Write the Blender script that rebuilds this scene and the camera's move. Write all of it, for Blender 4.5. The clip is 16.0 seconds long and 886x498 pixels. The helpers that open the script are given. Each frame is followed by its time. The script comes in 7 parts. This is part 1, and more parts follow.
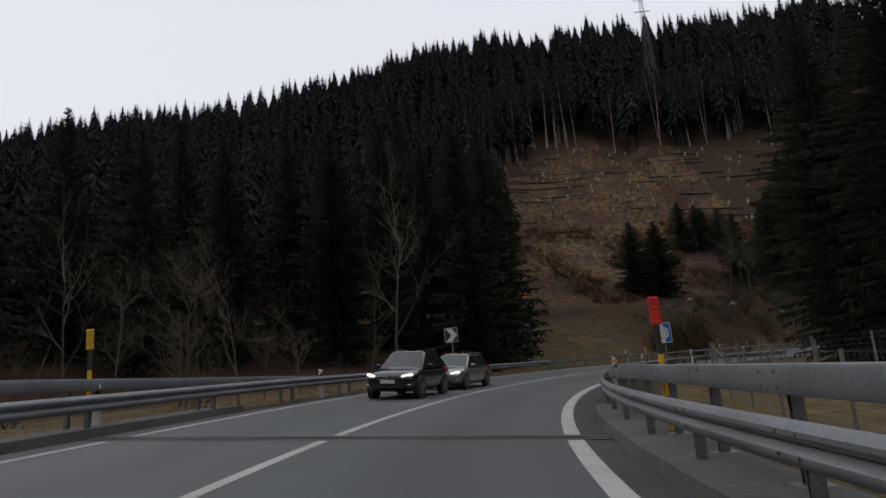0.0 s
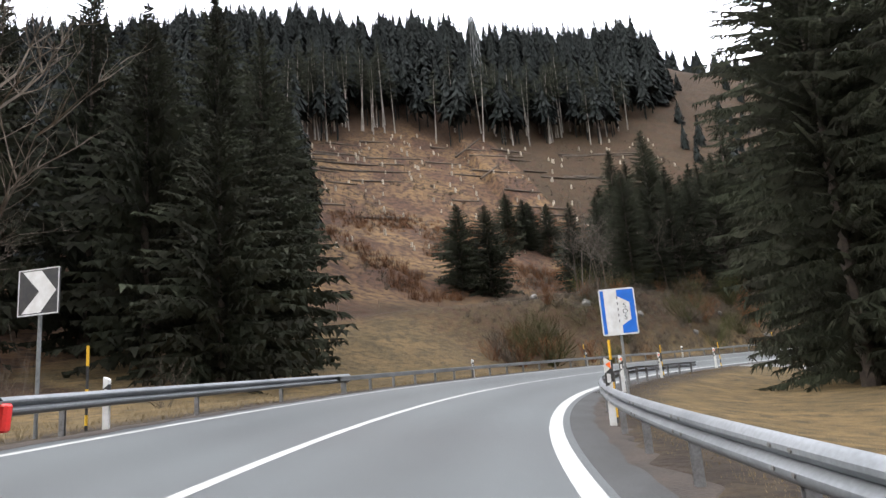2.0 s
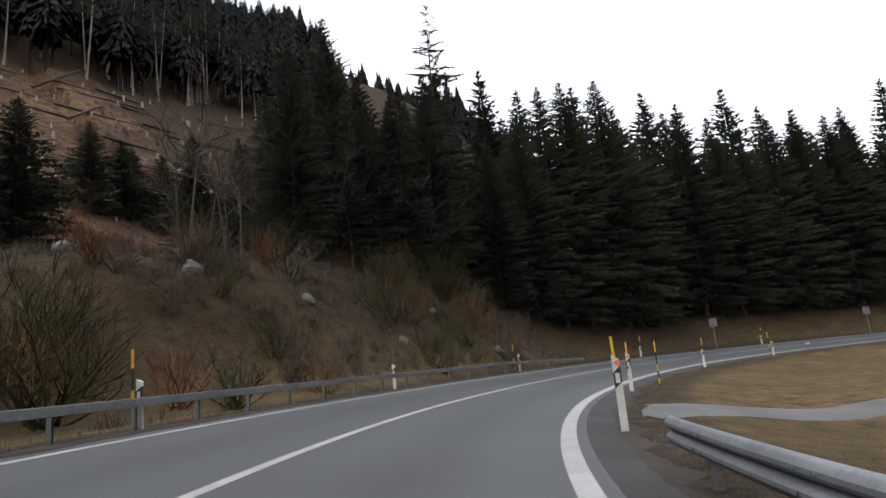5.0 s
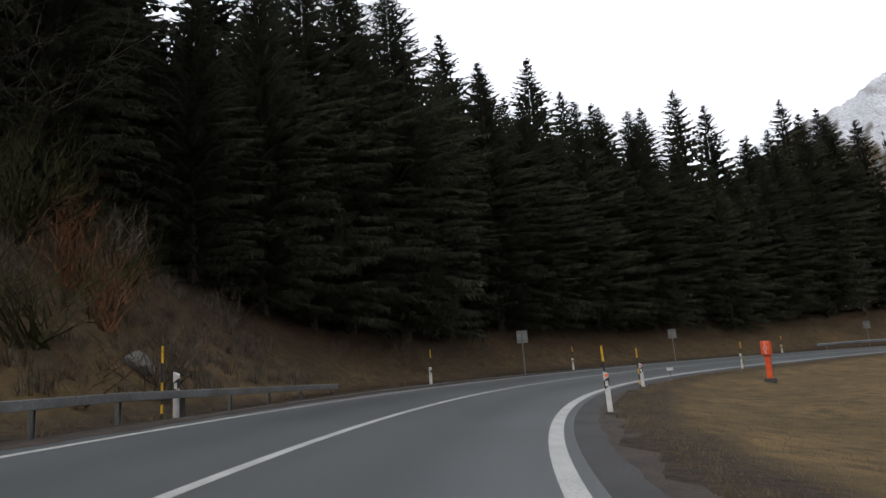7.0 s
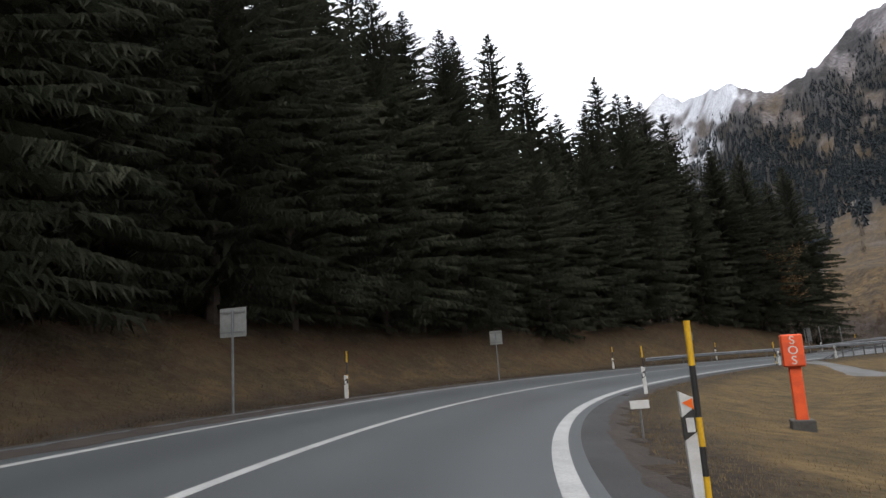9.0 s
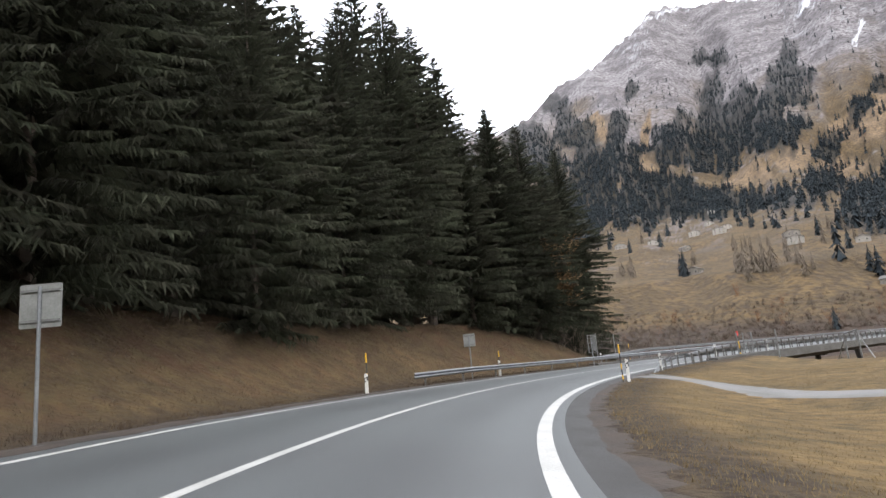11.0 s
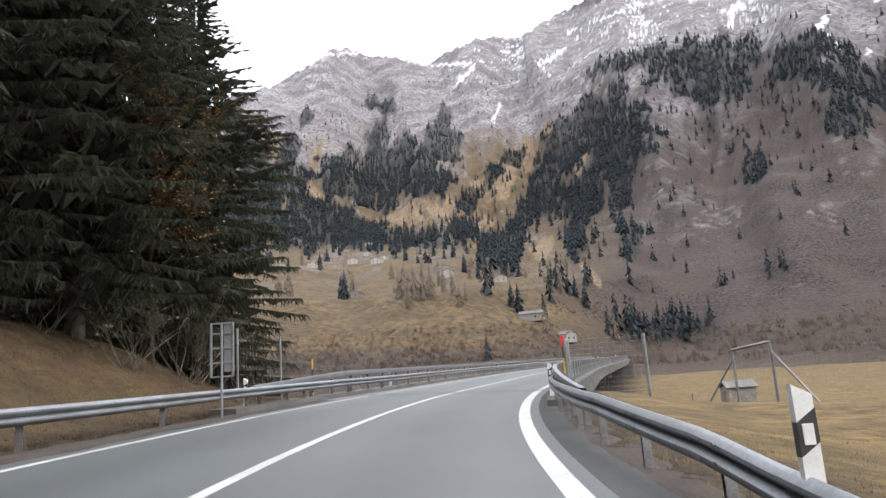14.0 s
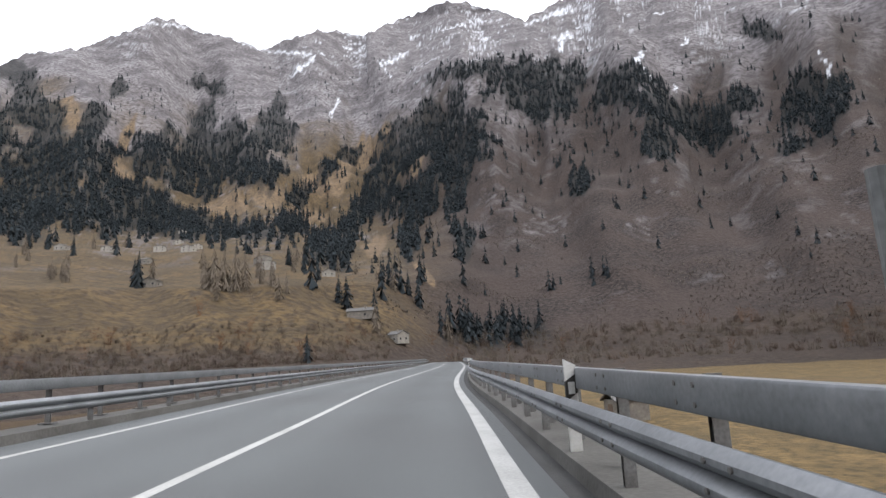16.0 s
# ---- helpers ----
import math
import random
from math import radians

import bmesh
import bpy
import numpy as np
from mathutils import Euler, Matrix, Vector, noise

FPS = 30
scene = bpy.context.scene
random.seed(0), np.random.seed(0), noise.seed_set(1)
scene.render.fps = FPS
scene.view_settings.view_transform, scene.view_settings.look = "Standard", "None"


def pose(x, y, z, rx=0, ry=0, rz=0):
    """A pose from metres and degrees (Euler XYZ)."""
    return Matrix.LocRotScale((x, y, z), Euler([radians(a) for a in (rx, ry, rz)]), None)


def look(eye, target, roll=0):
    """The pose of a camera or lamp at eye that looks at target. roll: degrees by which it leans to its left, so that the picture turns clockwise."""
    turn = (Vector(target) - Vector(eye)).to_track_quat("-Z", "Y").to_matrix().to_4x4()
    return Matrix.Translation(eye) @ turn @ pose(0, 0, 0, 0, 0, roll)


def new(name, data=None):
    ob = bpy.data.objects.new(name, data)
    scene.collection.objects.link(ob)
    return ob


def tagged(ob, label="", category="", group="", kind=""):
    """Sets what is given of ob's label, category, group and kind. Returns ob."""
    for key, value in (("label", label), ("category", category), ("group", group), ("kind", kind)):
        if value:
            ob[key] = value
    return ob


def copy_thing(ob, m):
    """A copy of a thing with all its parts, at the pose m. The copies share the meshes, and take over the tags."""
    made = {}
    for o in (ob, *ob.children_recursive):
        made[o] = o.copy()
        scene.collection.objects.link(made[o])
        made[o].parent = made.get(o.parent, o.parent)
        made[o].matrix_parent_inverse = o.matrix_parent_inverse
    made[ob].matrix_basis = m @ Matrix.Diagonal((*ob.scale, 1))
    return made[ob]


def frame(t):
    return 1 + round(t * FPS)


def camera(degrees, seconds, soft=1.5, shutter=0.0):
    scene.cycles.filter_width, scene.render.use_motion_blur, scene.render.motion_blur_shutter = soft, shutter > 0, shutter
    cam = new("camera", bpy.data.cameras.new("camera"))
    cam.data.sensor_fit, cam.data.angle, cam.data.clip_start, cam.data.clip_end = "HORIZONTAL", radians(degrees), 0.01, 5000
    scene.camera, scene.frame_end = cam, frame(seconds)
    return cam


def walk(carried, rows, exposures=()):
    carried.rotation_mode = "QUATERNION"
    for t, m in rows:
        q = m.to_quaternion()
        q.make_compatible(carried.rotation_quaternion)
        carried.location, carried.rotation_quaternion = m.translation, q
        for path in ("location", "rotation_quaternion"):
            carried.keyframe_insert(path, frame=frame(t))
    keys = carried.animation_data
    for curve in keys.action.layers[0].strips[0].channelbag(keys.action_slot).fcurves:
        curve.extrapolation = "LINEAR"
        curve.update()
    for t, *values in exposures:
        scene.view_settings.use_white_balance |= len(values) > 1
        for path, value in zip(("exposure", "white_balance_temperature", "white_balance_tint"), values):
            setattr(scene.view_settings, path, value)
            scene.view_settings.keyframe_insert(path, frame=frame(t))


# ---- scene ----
cam = camera(70.65, 16.0)
PATH = [
    (0.0, pose(0.000, 0.000, 1.094, 101.21, 4.79, 2.19)),
    (0.5, pose(0.102, 6.118, 1.154, 101.00, 5.31, -2.04)),
    (1.0, pose(0.633, 12.255, 1.206, 100.95, 5.52, -7.11)),
    (1.5, pose(1.736, 18.313, 1.251, 101.07, 4.68, -11.47)),
    (2.0, pose(3.179, 24.223, 1.261, 100.83, 4.52, -15.72)),
    (2.5, pose(5.072, 29.957, 1.264, 100.95, 4.05, -20.47)),
    (3.0, pose(7.394, 35.468, 1.262, 100.78, 3.99, -25.36)),
    (3.5, pose(10.137, 40.680, 1.278, 100.63, 4.42, -31.06)),
    (4.0, pose(13.337, 45.469, 1.295, 100.79, 4.49, -36.45)),
    (4.5, pose(16.974, 49.843, 1.292, 100.63, 4.93, -41.97)),
    (5.0, pose(21.003, 53.869, 1.284, 100.66, 5.34, -47.97)),
    (5.5, pose(25.448, 57.469, 1.266, 100.88, 5.32, -53.92)),
    (6.0, pose(30.260, 60.612, 1.244, 101.03, 5.03, -59.70)),
    (6.5, pose(35.385, 63.276, 1.222, 101.05, 4.58, -65.27)),
    (7.0, pose(40.769, 65.449, 1.207, 100.96, 4.05, -70.68)),
    (7.5, pose(46.360, 67.117, 1.207, 100.85, 3.62, -76.04)),
    (8.0, pose(52.099, 68.295, 1.234, 100.93, 3.59, -81.51)),
    (8.5, pose(57.945, 68.930, 1.249, 101.04, 3.87, -86.61)),
    (9.0, pose(63.841, 69.024, 1.253, 101.08, 4.14, -91.99)),
    (9.5, pose(69.736, 68.535, 1.250, 101.03, 4.31, -97.92)),
    (10.0, pose(75.571, 67.409, 1.243, 100.89, 4.40, -104.35)),
    (10.5, pose(81.286, 65.630, 1.232, 100.74, 4.55, -110.85)),
    (11.0, pose(86.866, 63.292, 1.223, 100.83, 5.00, -116.55)),
    (11.5, pose(92.241, 60.412, 1.218, 101.01, 4.64, -122.67)),
    (12.0, pose(97.420, 57.073, 1.223, 101.09, 4.59, -127.86)),
    (12.5, pose(102.269, 53.288, 1.229, 101.07, 4.69, -132.53)),
    (13.0, pose(106.784, 49.128, 1.250, 100.92, 4.44, -137.52)),
    (13.5, pose(110.901, 44.579, 1.268, 100.87, 4.23, -142.98)),
    (14.0, pose(114.629, 39.655, 1.287, 100.72, 3.95, -148.05)),
    (14.5, pose(117.914, 34.376, 1.285, 100.85, 3.64, -152.49)),
    (15.0, pose(120.840, 28.814, 1.321, 100.79, 3.54, -156.77)),
    (15.5, pose(123.388, 23.071, 1.358, 100.72, 3.23, -160.72)),
    (16.0, pose(125.409, 17.105, 1.341, 99.93, 3.51, -163.83)),
]
# stops follow the clip's own brightening and darkening
EXPOSURES = [(0.0, -1.5), (0.6, -1.2), (1.1, -0.7), (1.6, 0.3), (2.2, 0.9), (3.0, 1.15), (3.6, 1.15), (4.1, 0.5), (4.6, -0.12),
             (5.2, -0.4), (7.3, -0.8), (8.2, -0.68), (10.3, 0.3), (11.0, 0.55), (13.0, 0.7), (14.5, 0.6), (15.2, 0.3), (16.0, 0.1)]
walk(cam, PATH, EXPOSURES)

# ---------------------------------------------------------------- light
world = bpy.data.worlds.new("overcast_sky")
scene.world = world
world.use_nodes = True
wn, wl = world.node_tree.nodes, world.node_tree.links
bg = wn["Background"]
sky = wn.new("ShaderNodeTexSky")
sky.sky_type = "NISHITA"
sky.sun_disc = False
sky.sun_elevation = radians(38)
sky.sun_rotation = radians(250)
sky.dust_density = 6.0
pale = wn.new("ShaderNodeHueSaturation")
pale.inputs["Saturation"].default_value = 0.12
cloud = wn.new("ShaderNodeMix")
cloud.data_type = "RGBA"
cloud.inputs[0].default_value = 0.78
cloud.inputs[7].default_value = (9.6, 9.85, 10.75, 1)
wl.new(sky.outputs[0], pale.inputs["Color"])
wl.new(pale.outputs[0], cloud.inputs[6])
wl.new(cloud.outputs[2], bg.inputs["Color"])
bg.inputs["Strength"].default_value = 0.27
sun = new("sun", bpy.data.lights.new("sun", "SUN"))
sun.data.energy = 1.5
sun.data.angle = radians(25)
sun.data.color = (1.0, 0.96, 0.9)
sun.matrix_world = look((0, 0, 0), (0.72, -0.25, -0.78))


# ---------------------------------------------------------------- materials
def mat(name, colour, rough=0.8, metal=0.0, second=None, scale=6.0, fine=60.0, amount=0.5, bump=0.15, spots=None, island=0.0, random_shade=0.0,
        coords="Object"):
    """A two-scale material: broad patches of a second colour, fine grain, and relief."""
    m = bpy.data.materials.new(name)
    m.use_nodes = True
    n, l = m.node_tree.nodes, m.node_tree.links
    b = n["Principled BSDF"]
    b.inputs["Roughness"].default_value = rough
    b.inputs["Metallic"].default_value = metal
    tc = n.new("ShaderNodeTexCoord")
    where = tc.outputs["Object"]
    if coords == "World":
        geo = n.new("ShaderNodeNewGeometry")
        where = geo.outputs["Position"]
    broad, grain = n.new("ShaderNodeTexNoise"), n.new("ShaderNodeTexNoise")
    broad.inputs["Scale"].default_value, broad.inputs["Detail"].default_value = scale, 5
    grain.inputs["Scale"].default_value, grain.inputs["Detail"].default_value = fine, 3
    l.new(where, broad.inputs["Vector"])
    l.new(where, grain.inputs["Vector"])
    ramp = n.new("ShaderNodeMapRange")
    ramp.inputs["From Min"].default_value, ramp.inputs["From Max"].default_value = 0.38, 0.64
    l.new(broad.outputs[0], ramp.inputs["Value"])
    mix = n.new("ShaderNodeMix")
    mix.data_type = "RGBA"
    mix.inputs[6].default_value = (*colour, 1)
    mix.inputs[7].default_value = (*(second or [c * 0.7 for c in colour]), 1)
    l.new(ramp.outputs[0], mix.inputs[0])
    hsv = n.new("ShaderNodeHueSaturation")
    l.new(mix.outputs[2], hsv.inputs["Color"])
    val = n.new("ShaderNodeMapRange")
    val.inputs["From Min"].default_value, val.inputs["From Max"].default_value = 0.25, 0.75
    val.inputs["To Min"].default_value, val.inputs["To Max"].default_value = 1 - amount * 0.5, 1 + amount * 0.5
    l.new(grain.outputs[0], val.inputs["Value"])
    last = val.outputs[0]
    for weight, kind in ((island, "island"), (random_shade, "object")):
        if weight:
            if kind == "island":
                src = n.new("ShaderNodeNewGeometry").outputs["Random Per Island"]
            else:
                src = n.new("ShaderNodeObjectInfo").outputs["Random"]
            mr = n.new("ShaderNodeMapRange")
            mr.inputs["To Min"].default_value, mr.inputs["To Max"].default_value = 1 - weight, 1 + weight
            l.new(src, mr.inputs["Value"])
            mul = n.new("ShaderNodeMath")
            mul.operation = "MULTIPLY"
            l.new(last, mul.inputs[0])
            l.new(mr.outputs[0], mul.inputs[1])
            last = mul.outputs[0]
    l.new(last, hsv.inputs["Value"])
    l.new(hsv.outputs[0], b.inputs["Base Color"])
    if bump:
        bp = n.new("ShaderNodeBump")
        bp.inputs["Strength"].default_value = bump
        bp.inputs["Distance"].default_value = 0.02
        l.new(grain.outputs[0], bp.inputs["Height"])
        l.new(bp.outputs[0], b.inputs["Normal"])
    return m


ASPHALT = mat("asphalt", (0.068, 0.0755, 0.0765), 0.52, second=(0.056, 0.0605, 0.0615), scale=0.16, fine=70, amount=0.45, bump=0.35, coords="World")
an, al = ASPHALT.node_tree.nodes, ASPHALT.node_tree.links
wear_at, wear_noise, wear_mix, wear_hsv = an.new("ShaderNodeAttribute"), an.new("ShaderNodeTexNoise"), an.new("ShaderNodeMath"), an.new("ShaderNodeHueSaturation")
wear_at.attribute_name = "wear"
wear_noise.inputs["Scale"].default_value, wear_noise.inputs["Detail"].default_value = 0.35, 4
wear_mix.operation = "MULTIPLY"
al.new(an.new("ShaderNodeNewGeometry").outputs["Position"], wear_noise.inputs["Vector"])
al.new(wear_at.outputs["Fac"], wear_mix.inputs[0])
al.new(wear_noise.outputs[0], wear_mix.inputs[1])
wear_range = an.new("ShaderNodeMapRange")
for field, value in (("From Min", -0.5), ("From Max", 0.7), ("To Min", 1.16), ("To Max", 0.74)):
    wear_range.inputs[field].default_value = value
al.new(wear_mix.outputs[0], wear_range.inputs["Value"])
al.new(wear_range.outputs[0], wear_hsv.inputs["Value"])
al.new(an["Principled BSDF"].inputs["Base Color"].links[0].from_socket, wear_hsv.inputs["Color"])
al.new(wear_hsv.outputs[0], an["Principled BSDF"].inputs["Base Color"])
SHOULDER = mat("shoulder_asphalt", (0.042, 0.0425, 0.042), 0.9, second=(0.028, 0.0275, 0.0265), scale=0.8, fine=40, amount=0.7, bump=0.5, coords="World")
LINE = mat("road_paint", (0.372, 0.372, 0.36), 0.6, second=(0.3, 0.3, 0.288), scale=1.2, fine=25, amount=0.35, bump=0.2, coords="World")
STEEL = mat("galvanised_steel", (0.23, 0.24, 0.252), 0.48, 0.55, second=(0.175, 0.185, 0.195), scale=1.3, fine=22, amount=0.3, bump=0.06)
STEEL_DULL = mat("weathered_steel", (0.2, 0.206, 0.206), 0.6, 0.45, second=(0.14, 0.14, 0.135), scale=0.9, fine=16, amount=0.45, bump=0.1)
POST_STEEL = mat("post_steel", (0.2, 0.2, 0.2), 0.65, 0.4, second=(0.12, 0.11, 0.1), scale=4, fine=40, amount=0.5, bump=0.1)
CONCRETE = mat("weathered_concrete", (0.085, 0.082, 0.076), 0.9, second=(0.055, 0.052, 0.047), scale=0.7, fine=18, amount=0.45, bump=0.3)
GRAVEL = mat("pale_track_gravel", (0.135, 0.134, 0.132), 0.95, second=(0.1, 0.098, 0.093), scale=0.5, fine=20, amount=0.5, bump=0.4, coords="World")
# the strong fine speckle puts shaded gaps between needles into the colour
NEEDLE = mat("spruce_needles", (0.033, 0.037, 0.0235), 0.9, second=(0.025, 0.0245, 0.0175), scale=0.5, fine=38, amount=1.35, bump=0, island=0.3, random_shade=0.2)
# haze is put into the hill and distant needles as a bluer base colour
NEEDLE_HILL_HAZE = mat("haze_tinted_hill_needles", (0.025, 0.0285, 0.0265), 0.95, second=(0.018, 0.021, 0.02), scale=0.05, fine=2, amount=0.4, bump=0, island=0.25)
NEEDLE_FAR_HAZE = mat("haze_tinted_distant_needles", (0.024, 0.029, 0.032), 0.95, second=(0.017, 0.021, 0.024), scale=0.03, fine=0.6, amount=0.4, bump=0, island=0.35)
BARK = mat("spruce_bark", (0.07, 0.054, 0.042), 0.95, second=(0.045, 0.035, 0.028), scale=3, fine=24, amount=0.6, bump=0.5)
PALE_BARK = mat("pale_dry_bark", (0.3, 0.27, 0.235), 0.9, second=(0.18, 0.155, 0.13), scale=1.2, fine=14, amount=0.5, bump=0.3)
TWIG = mat("bare_grey_twigs", (0.12, 0.099, 0.078), 0.95, second=(0.072, 0.06, 0.048), scale=2, fine=12, amount=0.5, bump=0, random_shade=0.15)
TWIG_RED = mat("bare_russet_twigs", (0.132, 0.063, 0.03), 0.95, second=(0.09, 0.051, 0.03), scale=1, fine=8, amount=0.5, bump=0, island=0.3, random_shade=0.2)
BROOM = mat("olive_shrub", (0.045, 0.048, 0.018), 0.9, second=(0.066, 0.057, 0.03), scale=0.8, fine=8, amount=0.5, bump=0, island=0.3, random_shade=0.2)
WHITE = mat("white_plastic", (0.608, 0.608, 0.593), 0.45, second=(0.515, 0.507, 0.484), scale=5, fine=50, amount=0.15, bump=0.03)
BLACK = mat("black_plastic", (0.02, 0.02, 0.022), 0.5, second=(0.035, 0.033, 0.03), scale=6, fine=40, amount=0.3, bump=0.03)
YELLOW = mat("yellow_paint", (0.72, 0.42, 0.02), 0.5, second=(0.6, 0.34, 0.02), scale=6, fine=40, amount=0.25, bump=0.03)
ORANGE = mat("orange_reflector", (0.85, 0.16, 0.02), 0.35, second=(0.7, 0.12, 0.02), scale=9, fine=60, amount=0.2, bump=0)
RED = mat("red_plastic", (0.72, 0.03, 0.025), 0.45, second=(0.6, 0.025, 0.02), scale=8, fine=60, amount=0.2, bump=0.03)
SOS_RED = mat("orange_red_enamel", (0.78, 0.11, 0.03), 0.45, second=(0.62, 0.08, 0.025), scale=4, fine=40, amount=0.2, bump=0.03)
BLUE = mat("blue_sign_film", (0.015, 0.13, 0.52), 0.4, second=(0.012, 0.11, 0.45), scale=3, fine=50, amount=0.12, bump=0)
SIGN_BACK = mat("grey_aluminium_sheet", (0.281, 0.289, 0.281), 0.55, 0.5, second=(0.218, 0.226, 0.218), scale=3, fine=30, amount=0.25, bump=0.04)
WALL_WHITE = mat("lime_render", (0.27, 0.25, 0.22), 0.9, second=(0.2, 0.185, 0.16), scale=0.6, fine=6, amount=0.25, bump=0.2, random_shade=0.15)
WALL_STONE = mat("rubble_stone_wall", (0.18, 0.162, 0.138), 0.95, second=(0.12, 0.108, 0.096), scale=0.9, fine=5, amount=0.6, bump=0.4)
SLATE = mat("stone_slab_roof", (0.102, 0.099, 0.096), 0.9, second=(0.072, 0.066, 0.06), scale=0.8, fine=4, amount=0.5, bump=0.4, random_shade=0.2)
WOOD = mat("weathered_wood", (0.16, 0.11, 0.075), 0.9, second=(0.1, 0.07, 0.05), scale=2, fine=20, amount=0.5, bump=0.3)
CUTWOOD = mat("cut_wood", (0.36, 0.31, 0.24), 0.9, second=(0.25, 0.21, 0.16), scale=3, fine=20, amount=0.4, bump=0.2, random_shade=0.25)
LOGWOOD = mat("grey_log_bark", (0.102, 0.078, 0.06), 0.95, second=(0.06, 0.048, 0.036), scale=1, fine=10, amount=0.5, bump=0.3, random_shade=0.3)
GLASS_DARK = mat("window_glass_dark", (0.02, 0.025, 0.03), 0.08, second=(0.015, 0.018, 0.02), scale=2, fine=10, amount=0.1, bump=0)
GLASS_SKY = mat("windscreen_glass", (0.05, 0.055, 0.055), 0.06, second=(0.04, 0.045, 0.045), scale=2, fine=10, amount=0.1, bump=0)
TYRE = mat("tyre_rubber", (0.02, 0.02, 0.02), 0.85, second=(0.03, 0.03, 0.03), scale=6, fine=60, amount=0.3, bump=0.2)
CHROME = mat("bright_trim", (0.6, 0.6, 0.6), 0.2, 0.9, second=(0.5, 0.5, 0.5), scale=6, fine=40, amount=0.1, bump=0)
PAINT_DARK = mat("dark_grey_car_paint", (0.018, 0.019, 0.021), 0.22, 0.3, second=(0.022, 0.023, 0.025), scale=3, fine=200, amount=0.15, bump=0)
PAINT_BEIGE = mat("beige_silver_car_paint", (0.3, 0.28, 0.24), 0.28, 0.6, second=(0.27, 0.25, 0.215), scale=3, fine=200, amount=0.15, bump=0)
LARCH = mat("pale_larch_stem", (0.105, 0.09, 0.075), 0.95, second=(0.07, 0.058, 0.048), scale=1.5, fine=14, amount=0.5, bump=0.1, random_shade=0.2)
for leafy in (NEEDLE, NEEDLE_HILL_HAZE, NEEDLE_FAR_HAZE, TWIG, TWIG_RED, BROOM, LARCH):
    leafy.node_tree.nodes["Principled BSDF"].inputs["Specular IOR Level"].default_value = 0.1
for paint in (PAINT_DARK, PAINT_BEIGE):
    paint.node_tree.nodes["Principled BSDF"].inputs["Coat Weight"].default_value = 0.8
ROCK = mat("boulder_stone", (0.156, 0.15, 0.141), 0.95, second=(0.102, 0.096, 0.087), scale=1.5, fine=12, amount=0.6, bump=0.6)
GRASS = mat("dry_grass_blades", (0.175, 0.128, 0.06), 0.95, second=(0.12, 0.09, 0.042), scale=0.25, fine=3, amount=0.5, bump=0, island=0.35, coords="World")
BANK_GRASS = mat("brown_matted_grass", (0.082, 0.058, 0.029), 0.95, second=(0.04, 0.024, 0.015), scale=0.9, fine=3, amount=0.5, bump=0, island=0.35, coords="World")
VALLEY_TWIG = mat("brown_valley_twigs", (0.07, 0.045, 0.03), 0.95, second=(0.045, 0.032, 0.024), scale=0.1, fine=2, amount=0.5, bump=0, island=0.35, coords="World")
SCRUB = mat("leafless_mountain_scrub", (0.115, 0.096, 0.084), 0.95, second=(0.08, 0.064, 0.055), scale=0.02, fine=0.5, amount=0.5, bump=0, island=0.45, coords="World")
TAN_LEAF = mat("withered_tan_leaves", (0.2, 0.125, 0.05), 0.9, second=(0.15, 0.09, 0.04), scale=3, fine=20, amount=0.4, bump=0, island=0.3)


def lamp_glow(name, colour, strength):
    m = mat(name, (0.8, 0.8, 0.8), 0.2, bump=0)
    b = m.node_tree.nodes["Principled BSDF"]
    b.inputs["Emission Color"].default_value = (*colour, 1)
    b.inputs["Emission Strength"].default_value = strength
    return m


HEADLIGHT = lamp_glow("lit_headlight", (1, 0.92, 0.78), 3.5)


